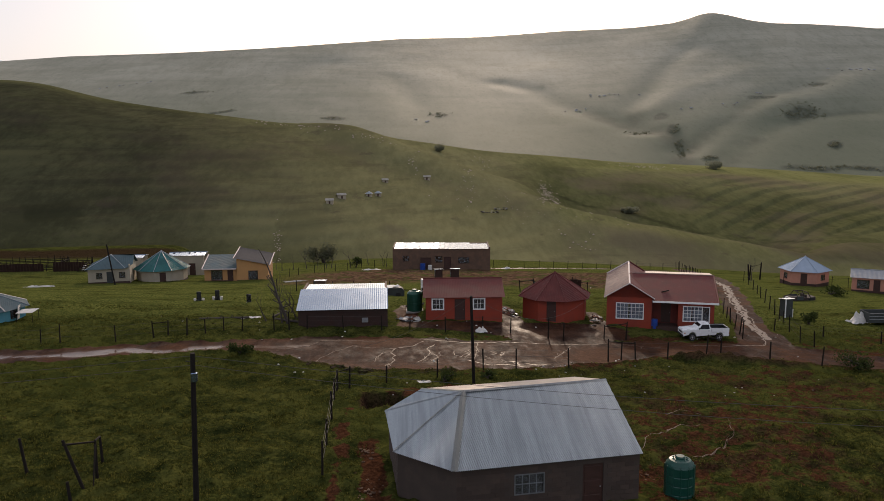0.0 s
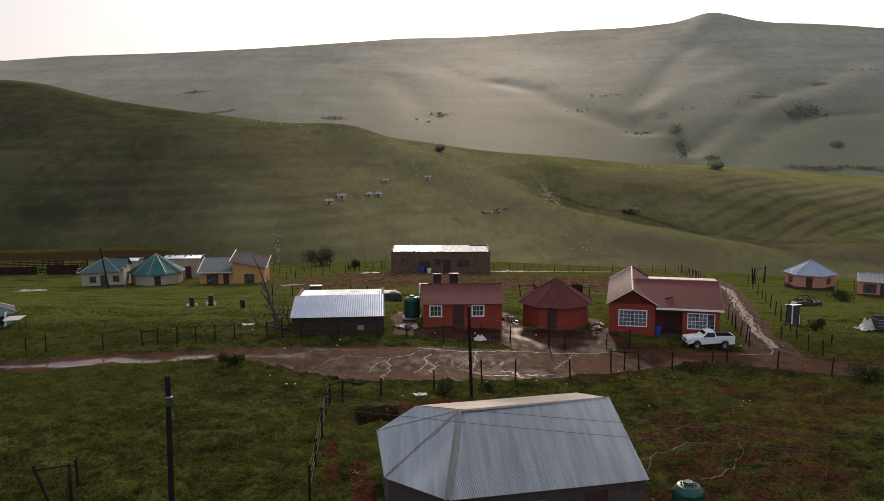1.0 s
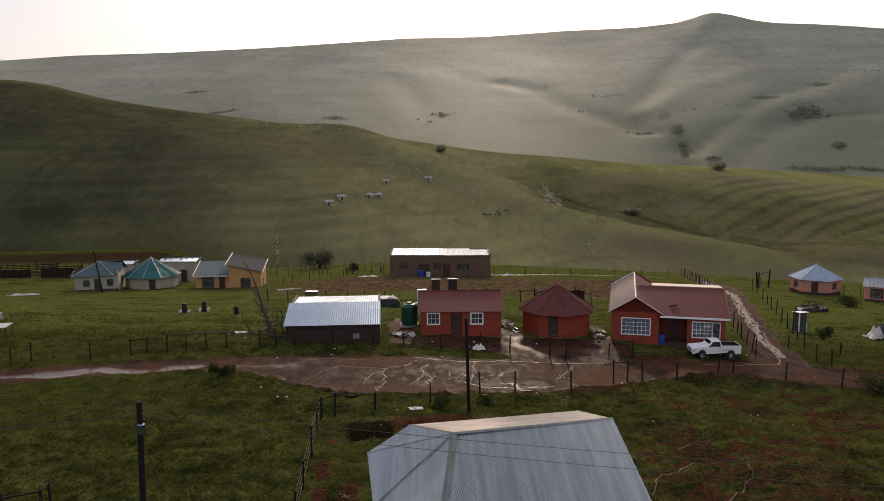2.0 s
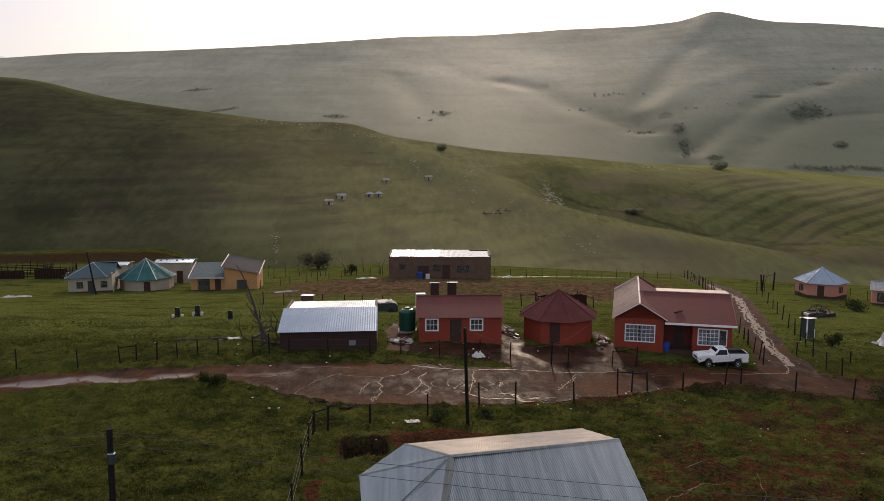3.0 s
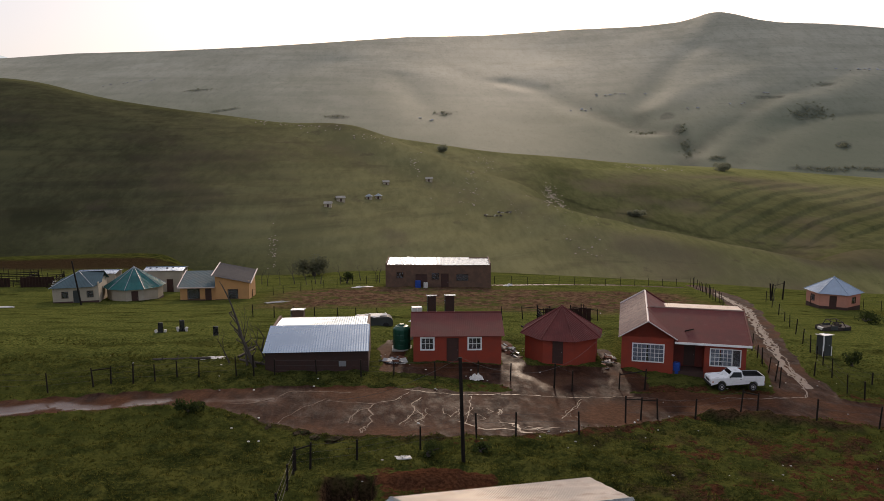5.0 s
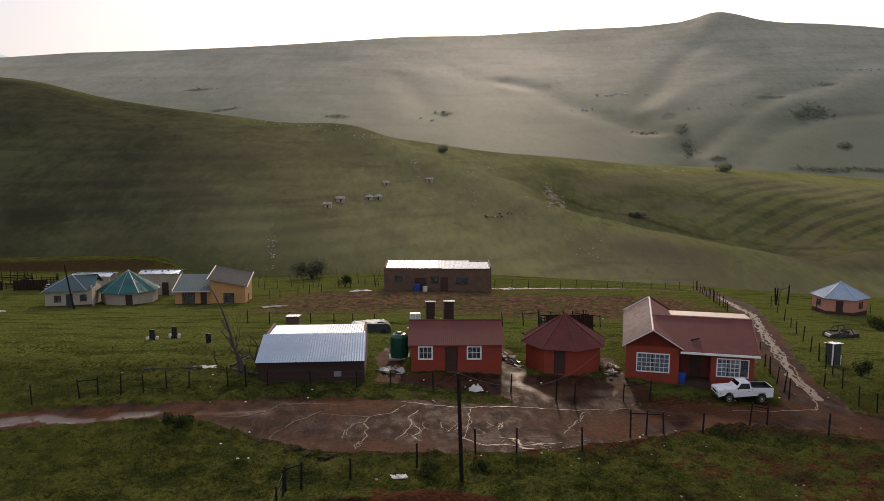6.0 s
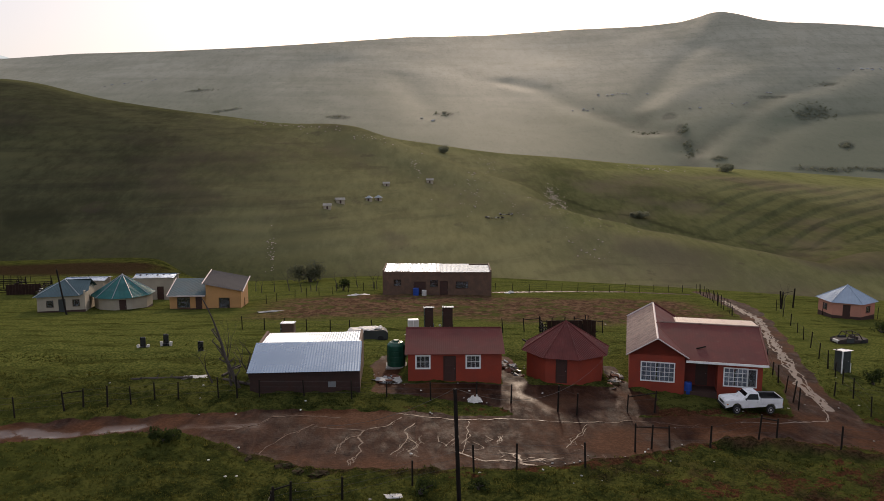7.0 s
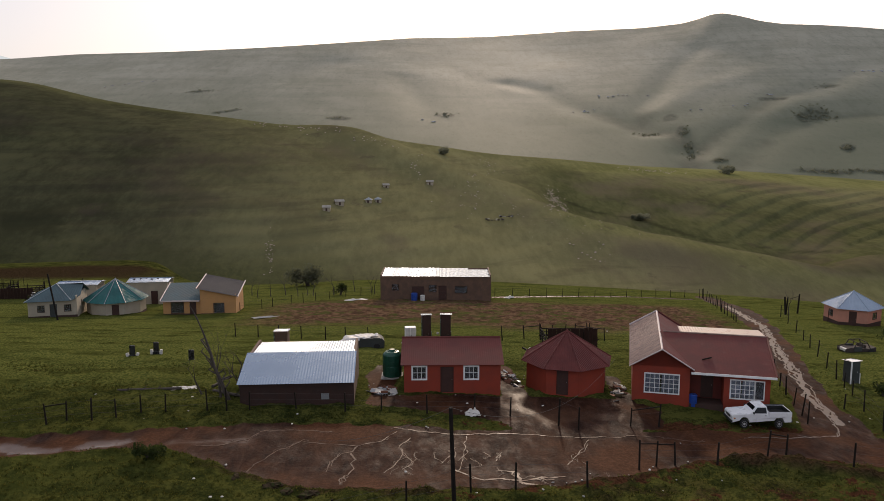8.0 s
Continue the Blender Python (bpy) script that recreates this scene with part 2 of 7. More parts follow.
def corrugated(bm, corners, pitch=0.1, depth=0.018, thick=0.012):
    """A corrugated sheet over a flat convex outline; the first edge is the eave."""
    pts = [Vector(p) for p in corners]
    o = pts[0]
    eu = (pts[1] - pts[0]).normalized()
    nrm = Vector((0, 0, 0))
    for i in range(1, len(pts) - 1):
        nrm += (pts[i] - o).cross(pts[i + 1] - o)
    nrm.normalize()
    if nrm.z < 0:
        nrm = -nrm
    ev = nrm.cross(eu)
    flat = [((p - o).dot(eu), (p - o).dot(ev)) for p in pts]
    u0, u1 = min(f[0] for f in flat), max(f[0] for f in flat)
    steps = max(4, int((u1 - u0) / pitch * 4))
    last = None
    for i in range(steps + 1):
        u = u0 + (u1 - u0) * i / steps
        cut = []
        for (ua, va), (ub, vb) in zip(flat, flat[1:] + flat[:1]):
            if abs(ub - ua) < 1e-6:
                if abs(u - ua) < 1e-6:
                    cut += [va, vb]
            elif min(ua, ub) - 1e-6 <= u <= max(ua, ub) + 1e-6:
                cut.append(va + (vb - va) * (u - ua) / (ub - ua))
        if not cut:
            continue
        h = depth * math.sin(2 * math.pi * u / pitch)
        ring = [bm.verts.new(o + eu * u + ev * v + nrm * w) for v, w in ((min(cut), h), (max(cut), h), (max(cut), h - thick), (min(cut), h - thick))]
        if last:
            for k in range(4):
                bm.faces.new((last[k], ring[k], ring[(k + 1) % 4], last[(k + 1) % 4]))
        last = ring
    bmesh.ops.recalc_face_normals(bm, faces=bm.faces)
    return bm


def wall(bm, a, b, z0, z1, openings=(), thick=0.2):
    """A wall from a to b (x, y), its outer face on that line to the right of the way, with openings (u0, u1, z0, z1) through it."""
    a, b = Vector((*a, 0)), Vector((*b, 0))
    e = (b - a).normalized()
    inn = Vector((-e.y, e.x, 0))
    m = Matrix(((e.x, inn.x, 0, a.x), (e.y, inn.y, 0, a.y), (0, 0, 1, 0), (0, 0, 0, 1)))
    us = sorted({0.0, (b - a).length, *[o[0] for o in openings], *[o[1] for o in openings]})
    for u0, u1 in zip(us, us[1:]):
        mid = (u0 + u1) / 2
        cuts = sorted((o[2], o[3]) for o in openings if o[0] < mid < o[1])
        z = z0
        for c0, c1 in cuts + [(z1, z1)]:
            if c0 - z > 1e-4:
                box(bm, (u0, 0, z), (u1, thick, c0), m)
            z = c1
    return m


def window(parent, m, u0, u1, z0, z1, cols, rows, name="window", trim=0.07, curtain=False, material=None, bar=0.03):
    """A window in a wall's opening: casing, bars, panes and what closes it behind."""
    white = material or WHITE
    bm = bmesh.new()
    for lo, hi in (((u0 - trim, z0 - trim), (u1 + trim, z0)), ((u0 - trim, z1), (u1 + trim, z1 + trim)), ((u0 - trim, z0), (u0, z1)), ((u1, z0), (u1 + trim, z1))):
        box(bm, (lo[0], -0.035, lo[1]), (hi[0], 0.06, hi[1]), m)
    w = part(name, bm, white, parent)
    bm = bmesh.new()
    for i in range(1, cols):
        u = u0 + (u1 - u0) * i / cols
        box(bm, (u - bar / 2, 0.0, z0), (u + bar / 2, 0.04, z1), m)
    for i in range(1, rows):
        z = z0 + (z1 - z0) * i / rows
        box(bm, (u0, 0.002, z - bar / 2), (u1, 0.038, z + bar / 2), m)
    part("glazing_bars", bm, white, w)
    for i in range(cols):
        for j in range(rows):
            ua, ub = u0 + (u1 - u0) * i / cols, u0 + (u1 - u0) * (i + 1) / cols
            za, zb = z0 + (z1 - z0) * j / rows, z0 + (z1 - z0) * (j + 1) / rows
            bm = bmesh.new()
            box(bm, (ua, 0.016, za), (ub, 0.022, zb), m)
            p = part("pane", bm, GLASS, w)
            p.visible_shadow = False
    bm = bmesh.new()
    if curtain:
        n = 28
        for k in range(n):
            ua, ub = u0 + (u1 - u0) * k / n, u0 + (u1 - u0) * (k + 1) / n
            if 0.44 < (k + 0.5) / n < 0.5:
                continue
            d = 0.12 + 0.02 * math.sin(k * 1.9)
            box(bm, (ua, d, z0), (ub + 0.004, d + 0.01, z1), m)
        part("curtain", bm, CURTAIN, w, "pale curtain drawn behind the panes")
    else:
        # an added dark sheet stands for the unlit room
        box(bm, (u0 - 0.1, 0.21, z0 - 0.1), (u1 + 0.1, 0.23, z1 + 0.1), m)
        part("dark_backing", bm, INSIDE, w)
    return w


def door(parent, m, u0, u1, z0, z1, material=None, inset=0.06):
    bm = bmesh.new()
    box(bm, (u0, inset, z0), (u1, inset + 0.04, z1), m)
    for k in range(3):
        za, zb = z0 + (z1 - z0) * (0.06 + 0.31 * k), z0 + (z1 - z0) * (0.32 + 0.31 * k)
        box(bm, (u0 + 0.1, inset - 0.012, za), (u1 - 0.1, inset + 0.01, zb), m, 0.008)
    d = part("door", bm, material or DOOR, parent)
    bm = bmesh.new()
    rod(bm, m @ Vector((u1 - 0.12, inset - 0.05, z0 + 1.0)), m @ Vector((u1 - 0.12, inset, z0 + 1.0)), 0.02)
    part("handle", bm, RIM, d, "steel handle")
    return d


# ---------------------------------------------------------------- the lie of the land
def smooth(a, b, x):
    t = np.clip((x - a) / (b - a), 0, 1)
    return t * t * (3 - 2 * t)


GRIDS = {}


def waves(x, y, seed, size, octaves=4, rough=0.5):
    """Smooth value noise from -1 to 1."""
    if seed not in GRIDS:
        GRIDS[seed] = np.random.RandomState(seed).uniform(-1, 1, (6, 128, 128))
    total, amp, norm = 0, 1.0, 0
    for k in range(octaves):
        grid = GRIDS[seed][k]
        fx, fy = x / size + 31.7 * k, y / size + 17.3 * k
        ix, iy = np.floor(fx).astype(int), np.floor(fy).astype(int)
        tx, ty = fx - ix, fy - iy
        tx, ty = tx * tx * (3 - 2 * tx), ty * ty * (3 - 2 * ty)
        g = lambda i, j: grid[(ix + i) % 128, (iy + j) % 128]
        total = total + amp * ((g(0, 0) * (1 - tx) + g(1, 0) * tx) * (1 - ty) + (g(0, 1) * (1 - tx) + g(1, 1) * tx) * ty)
        norm, amp, size = norm + amp, amp * rough, size / 2
    return total / norm


def village(x, y):
    """The gentle fall of the village slope."""
    p = np.interp(y, [-60, 0, 25, 36, 42, 49, 56, 66, 71, 84, 125, 150, 200], [1.6, 0.6, 0, -0.5, -0.95, -1.6, -2.1, -2.15, -2.25, -2.9, -6.6, -9, -14])
    k = np.clip((y - 75) / 35, 0, 1)
    xs = np.clip(x, -60, 75)
    p = p - 0.55 * smooth(-10, -24, x) * smooth(90, 112, y)
    p = p + (2.0 * smooth(148, 182, y) + 1.0 * smooth(116, 132, y)) * smooth(-44, -58, x)
    p = p + 0.35 * np.exp(-((x - 59.0) ** 2 + (y - 112.0) ** 2) / 60.0)
    return p + np.where(xs > 5, -0.045 * (xs - 5), -0.02 * (1 - k) * (xs - 5))


# heading (x over y) and rise (height over distance) of the two skylines
EYE_Z = 15.9
NEAR_AZ = [-0.9, -0.508, -0.477, -0.44, -0.392, -0.302, -0.218, -0.14, -0.053, 0.026, 0.1, 0.203, 0.278, 0.353, 0.414, 0.505, 0.635, 0.9]
NEAR_UP = [0.062, 0.0672, 0.0668, 0.0601, 0.0482, 0.0361, 0.027, 0.016, 0.0045, -0.0058, -0.0176, -0.0249, -0.0325, -0.0349, -0.0372, -0.0416, -0.0482, -0.05]
FAR_AZ = [-0.9, -0.506, -0.416, -0.298, -0.193, -0.073, -0.002, 0.099, 0.2, 0.294, 0.345, 0.367, 0.382, 0.398, 0.418, 0.448, 0.478, 0.53, 0.583, 0.619, 0.9]
FAR_UP = [0.085, 0.088, 0.0969, 0.1041, 0.1116, 0.1212, 0.1265, 0.1282, 0.1335, 0.1349, 0.1383, 0.1427, 0.1473, 0.1485, 0.1449, 0.1371, 0.1324, 0.1286, 0.1235, 0.1192, 0.12]

EDGE_AZ, EDGE_R = [0.15, 0.21, 0.28, 0.35, 0.43, 0.55], [383, 358, 352, 344, 333, 316]


def along(x, y, line):
    """Distance from a way of (x, y, half width), less its width there."""
    best = np.full(np.shape(x), 1e9)
    for (x0, y0, w0), (x1, y1, w1) in zip(line, line[1:]):
        dx, dy = x1 - x0, y1 - y0
        t = np.clip(((x - x0) * dx + (y - y0) * dy) / (dx * dx + dy * dy), 0, 1)
        best = np.minimum(best, np.hypot(x - x0 - t * dx, y - y0 - t * dy) - (w0 + t * (w1 - w0)))
    return best


def skyline(tan, az, up, soft):
    """The rise of a skyline at a heading, rounded a little."""
    return sum(np.interp(tan + soft * k, az, up) for k in (-1, -0.5, 0, 0.5, 1)) / 5


# the mountain's gullies: heading and distance of their points, depth, half width
GULLIES = ((((0.371, 2228), (0.343, 2073), (0.322, 1904), (0.294, 1697), (0.309, 1563)), 11, 40),
           (((0.125, 2007), (0.168, 1930), (0.205, 1778), (0.257, 1659), (0.309, 1563), (0.347, 1529), (0.366, 1440), (0.37, 1250)), 13, 38),
           (((0.566, 1991), (0.544, 1899), (0.508, 1801), (0.478, 1770), (0.43, 1600), (0.37, 1430)), 13, 40),
           (((0.62, 1700), (0.525, 1640), (0.46, 1480), (0.42, 1330)), 12, 45),
           (((-0.01, 2000), (0.03, 1600), (0.02, 1300)), 8, 45),
           (((-0.10, 2150), (-0.19, 1850), (-0.245, 1650), (-0.27, 1450)), 22, 90))


def cut(pts):
    """Headings and distances as a way of no width."""
    return [(r1 * t1 / math.hypot(1, t1), 6 + r1 / math.hypot(1, t1), 0) for t1, r1 in pts]


STREAM = ((0.20, 458), (0.232, 452), (0.273, 449), (0.296, 447), (0.348, 428), (0.386, 417), (0.424, 415), (0.477, 410), (0.55, 400))


def height(x, y):
    """The height of the ground anywhere: village slope, valley, near hill, far mountain."""
    x, y = np.asarray(x, float), np.asarray(y, float)
    dx, dy = x, y - 6.0
    r = np.hypot(dx, dy)
    az = np.arctan2(dx, np.maximum(dy, 1e-3))
    az = np.where(dy <= 0, np.sign(dx) * 1.5, az)
    tan = np.tan(np.clip(az, -0.75, 0.75))
    near_r = 470 + 180 * smooth(-0.2, 0.4, tan)
    near_z = EYE_Z + near_r * skyline(tan, NEAR_AZ, NEAR_UP, 0.03)
    far_r = 2500 + 150 * np.sin(tan * 9)
    fine_line, broad = skyline(tan, FAR_AZ, FAR_UP, 0.006), skyline(tan, FAR_AZ, FAR_UP, 0.09)
    far_z = EYE_Z + far_r * fine_line
    foot_r, foot_z = 235.0, -36.0 - 8 * smooth(0, 0.5, tan)
    v = village(x, y)
    s = np.clip((r - foot_r) / (near_r - foot_r), 0, 1)
    bulge = 0.36 * np.sin(np.pi * s) * smooth(0.1, -0.35, tan)
    hill = foot_z + (near_z - foot_z) * (s ** 0.92 + bulge * 0.5)
    hill = hill + 2.2 * waves(x, y, 3, 70, 4) * smooth(0, 0.25, s) * smooth(1.0, 0.8, s)
    hill = hill + 0.2 * np.sin(hill * 1.5 + 3.5 * waves(x, y, 18, 90, 3)) * smooth(0.05, 0.2, s) * smooth(1.0, 0.9, s)
    spur = along(x, y, [(-30, 470, 5), (45, 420, 5), (100, 330, 5), (190, 290, 5)])
    hill = hill + 7.0 * np.exp(-np.maximum(spur, 0) ** 2 / 700.0)
    # a ravine behind the front shoulder of the hill, terraced fields on its far side
    past_edge = r - np.interp(tan, EDGE_AZ, EDGE_R)
    step = ((r - 760 * tan) / 34.0 + 0.05 * waves(x, y, 8, 90, 2)) % 1.0
    hill = hill + 1.5 * (smooth(0.0, 0.1, step) - step) * smooth(0.34, 0.43, tan) * smooth(70, 110, past_edge) * smooth(0.9, 0.72, s)
    hill = hill - 10.5 * smooth(0, 26, past_edge) * smooth(170, 45, past_edge) * smooth(0.13, 0.24, tan) * smooth(0.62, 0.48, tan)
    hill = hill + 3.5 * np.sin(np.pi * np.clip((r - 470) / (near_r - 470), 0, 1)) * smooth(0.22, 0.36, tan)
    q = np.clip((r - near_r) / 700.0, 0, 1)
    valley_z = -75.0
    back = near_z + (valley_z - near_z) * (q * q * (3 - 2 * q))
    m = np.clip((r - near_r - 500) / (far_r - near_r - 500), 0, 1)
    gul = np.abs(waves(x + 0.3 * y, y * 0.35, 12, 520, 4, 0.5))
    far_z = EYE_Z + far_r * (broad + (fine_line - broad) * smooth(0.78, 0.97, m))
    mount = valley_z + (far_z - valley_z) * (0.75 * m + 0.25 * m * m)
    mount = mount + (gul - 0.3) * 4 * smooth(0, 0.3, m) * smooth(1.0, 0.72, m)
    mount = mount + 2.0 * waves(x, y, 21, 230, 4, 0.42) * smooth(0, 0.2, m) * smooth(1, 0.9, m)
    body = smooth(0, 0.1, m) * smooth(1.0, 0.8, m)
    # gullies that run together towards the valley
    for pts, deep, wide in GULLIES:
        mount = mount - 0.4 * deep * np.exp(-(along(x, y, cut(pts)) / wide) ** 2) * body
    # spurs that stand out between them
    for pts, tall, wide in ((((-0.005, 2311), (-0.048, 2165), (-0.091, 2032), (-0.126, 1922), (-0.162, 1819), (-0.198, 1683), (-0.22, 1560)), 17, 75), (((0.318, 1700), (0.341, 1760), (0.367, 1828), (0.388, 1870), (0.418, 1897), (0.454, 1952)), 13, 50), (((0.44, 1625), (0.472, 1655), (0.509, 1715), (0.553, 1780), (0.583, 1848), (0.618, 1953)), 15, 50), (((0.19, 2150), (0.25, 1850), (0.24, 1600)), 9, 70)):
        mount = mount + 0.28 * tall * np.exp(-(along(x, y, cut(pts)) / wide) ** 2) * body
    far = np.where(r > near_r, np.maximum(back, np.where(m > 0, mount, -500)), hill)
    past = smooth(far_r, far_r + 700, r)
    far = far * (1 - past) + (far_z - 160) * past
    far = np.where(r > far_r + 400, np.minimum(far, far_z - 100), far)
    edge = 152 + 42 * smooth(-0.22, -0.36, tan)
    k = smooth(edge, foot_r, r)
    z = np.where(r < edge, v, np.where(r < foot_r, v * (1 - k) + foot_z * k, far))
    behind = smooth(-40, -200, y)
    return z * (1 - behind) + 2.0 * behind


def ground_z(x, y):
    return float(height(np.array([x]), np.array([y]))[0])


ROAD = [(-60, 53.5, 1.6), (-32, 57.2, 1.9), (-22, 60.0, 1.7), (-15, 61.2, 1.6), (-10, 60.2, 3.6), (-4, 58.6, 5.0), (4, 58.2, 4.6), (10, 58.9, 3.9), (17, 60.6, 2.4), (24, 61.8, 2.1), (29, 61.0, 3.0), (36, 58.5, 2.2), (60, 55, 2.2)]
TRACK = [(29.5, 62.5, 2.2), (31.6, 71, 1.6), (36.7, 86, 1.6), (44.6, 107, 1.7), (49.5, 125, 2.0), (51, 143, 1.5)]
YARD = [(9.5, 61, 2.6), (9.6, 66.5, 2.2), (8.0, 70.0, 0.9), (8.0, 78, 0.9)]
YARD_FRONT = [(-0.5, 68.6, 1.3), (5, 67.6, 2.3), (10, 66.0, 3.8), (14.5, 66.2, 3.4), (16.0, 67.0, 2.0)]
YARD_EAST = [(16.3, 69, 0.5), (16.6, 76, 0.7)]
YARD_WEST = [(-2.0, 68, 1.0), (-2.2, 78, 1.1)]
BACK_TRACK = [(13, 131, 0.8), (25, 136, 0.8), (36, 139, 0.9), (47, 139, 0.9)]
SIDE_PATH = [(-3.6, 24, 0.5), (-3.75, 31, 0.45), (-4.1, 36, 0.35)]
SIDE_TRENCH = [(-5.3, 24, 0.05), (-5.5, 32, 0.1), (-5.7, 43, 0.1)]
SOIL_WAYS = [[(9.5, 30, 2.0), (13, 38, 2.6), (17, 42, 2.0)], [(10, 33, 1.6), (13.5, 41, 2.0), (14.5, 44, 1.2)], [(15, 33, 3.0), (20, 43, 3.0), (25, 48, 3.0), (33, 47, 3.2)], [(33.5, 60, 1.5), (41, 62, 2.0)], [(16, 51, 1.5), (27, 53, 1.5)], [(-1.5, 45.6, 1.4), (1.5, 46.2, 1.6)], [(41, 66, 1.6), (47, 67.5, 2.0)]]


def lumps(x, y):
    """Tussocky unevenness of the pasture."""
    fade = 0.25 + 0.75 * smooth(95, 58, y)
    return fade * (0.30 * waves(x, y, 31, 1.0, 3, 0.62) + 0.17 * np.maximum(waves(x, y, 35, 0.75, 2, 0.5), 0)) + 0.16 * waves(x, y, 32, 5.0, 2)


def land_masks(x, y):
    """What covers the ground: mud, bare soil, ploughed land, far upland paled for haze, standing water."""
    wob = 0.7 * waves(x, y, 5, 2.6, 4, 0.6)
    d = along(x, y, ROAD)
    d = np.minimum(d, along(x, y, TRACK))
    for line in (YARD, YARD_FRONT, YARD_EAST, YARD_WEST, BACK_TRACK):
        d = np.minimum(d, along(x, y, line))
    mud = smooth(0.35, -0.35, d + wob)
    d = np.full(np.shape(x), 1e9)
    for line in SOIL_WAYS:
        d = np.minimum(d, along(x, y, line))
    soil = 0.52 * smooth(2.2, -1.2, d + 3.0 * waves(x, y, 6, 2.6, 4, 0.7))
    verge = smooth(1.6, -0.1, np.abs(along(x, y, ROAD) - 0.6) + 1.2 * waves(x, y, 7, 3, 3)) * smooth(-9, 12, x) * 0.6
    soil = np.maximum(soil, verge)
    for line in (SIDE_PATH, SIDE_TRENCH):
        soil = np.maximum(soil, smooth(0.45, -0.25, along(x, y, line) + 0.5 * waves(x, y, 58, 1.3, 3)))
    plough = smooth(97, 104, y + 5 * waves(x, y, 9, 14)) * smooth(128, 122, y + 3 * waves(x, y, 10, 14)) * smooth(-24, -14, x) * smooth(45, 38, x)
    r = np.hypot(x, y - 6)
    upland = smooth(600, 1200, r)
    pool = smooth(0.3, -0.2, along(x, y, [(-34, 57.2, 0.3), (-28, 58.0, 0.7), (-24.5, 59.4, 0.9), (-21.5, 59.0, 0.6), (-17.5, 60.6, 0.25)]) + 0.9 * waves(x, y, 15, 1.9, 4, 0.6))
    pool = np.maximum(pool, 0.45 * smooth(0.5, -0.6, along(x, y, [(8.0, 70.5, 0.4), (7.9, 67.2, 0.7), (10.0, 65.6, 1.3), (14.0, 66.0, 0.9)]) + 0.9 * waves(x, y, 16, 1.6, 3)))
    pool = np.maximum(pool, 0.8 * smooth(0.3, -0.5, along(x, y, [(-14.5, 60.4, 0.5), (-10.6, 60.8, 0.7)]) + 0.7 * waves(x, y, 17, 1.2, 3)))
    return mud, soil, plough, upland, pool


def ground_material():
    n = Nodes("grass_and_mud")
    at = n.place()
    big = n.noise(0.045, 4, at=at)
    mid = n.noise(0.55, 5, 0.6, at=at)
    fine = n.noise(5.0, 4, 0.65, at=at)
    grass = n.ramp(n.math("ADD", n.math("MULTIPLY", mid, 0.6), n.math("MULTIPLY", fine, 0.4)), [(0.38, (0.013, 0.017, 0.005)), (0.47, (0.031, 0.037, 0.010)), (0.57, (0.080, 0.080, 0.020))])
    grass = n.mix(n.step(big, 0.42, 0.62, 0, 0.6), grass, (0.056, 0.064, 0.015))
    # haze and stronger light on the farther pasture, put into its grass colour
    grass = n.mix(n.math("MULTIPLY", n.attr("far_lift"), n.step(n.noise(0.35, 5, 0.65, at=at, stretch=(0.5, 1.5, 1)), 0.33, 0.55)), grass, n.mix(n.step(fine, 0.4, 0.6), (0.052, 0.066, 0.015), (0.134, 0.138, 0.036)))
    # the mountain's haze is put into this pale base colour
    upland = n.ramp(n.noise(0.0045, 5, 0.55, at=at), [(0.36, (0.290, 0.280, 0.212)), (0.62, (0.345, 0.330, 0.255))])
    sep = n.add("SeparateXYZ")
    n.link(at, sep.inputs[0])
    # paler with height: the glare over the upper slopes, put into the tone
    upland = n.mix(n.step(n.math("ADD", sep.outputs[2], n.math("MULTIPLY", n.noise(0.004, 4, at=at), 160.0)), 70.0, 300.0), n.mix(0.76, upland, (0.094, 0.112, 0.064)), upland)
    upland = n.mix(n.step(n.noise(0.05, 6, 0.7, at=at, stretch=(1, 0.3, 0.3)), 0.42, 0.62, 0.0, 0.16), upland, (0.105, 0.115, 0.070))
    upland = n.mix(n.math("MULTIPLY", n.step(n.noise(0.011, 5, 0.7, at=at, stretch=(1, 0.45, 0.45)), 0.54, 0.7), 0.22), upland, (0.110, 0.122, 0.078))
    # faint ledges along the contours, and a speckle of shrubs
    ledge = n.step(n.noise(0.02, 5, 0.6, at=at, stretch=(0.22, 0.22, 3.2)), 0.47, 0.62, 0.0, 0.2)
    upland = n.mix(ledge, upland, (0.118, 0.136, 0.086))
    upland = n.mix(n.step(n.noise(0.16, 6, 0.75, at=at, stretch=(1, 0.35, 0.35)), 0.52, 0.66, 0.0, 0.3), upland, (0.085, 0.098, 0.062))
    grain = n.math("ADD", n.math("MULTIPLY", n.noise(0.03, 5, 0.6, at=at, stretch=(1, 0.35, 1)), 0.5), n.math("MULTIPLY", n.noise(0.3, 6, 0.75, at=at, stretch=(1, 0.22, 1)), 0.5))
    # the hill dims leftward, away from the glare; this is put into its colours
    low = n.mix(n.attr("shaded_green"), n.mix(n.attr("hill_dim"), (0.165, 0.152, 0.073), (0.036, 0.037, 0.021)), (0.068, 0.070, 0.029))
    high = n.mix(n.attr("shaded_green"), n.mix(n.attr("hill_dim"), (0.215, 0.198, 0.095), (0.068, 0.068, 0.036)), (0.116, 0.116, 0.048))
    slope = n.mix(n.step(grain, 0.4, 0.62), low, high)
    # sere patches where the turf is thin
    slope = n.mix(n.step(n.noise(0.014, 5, 0.62, at=at, stretch=(1, 0.6, 2)), 0.5, 0.66, 0.0, 0.6), slope, n.mix(n.attr("hill_dim"), (0.150, 0.118, 0.076), (0.050, 0.041, 0.030)))
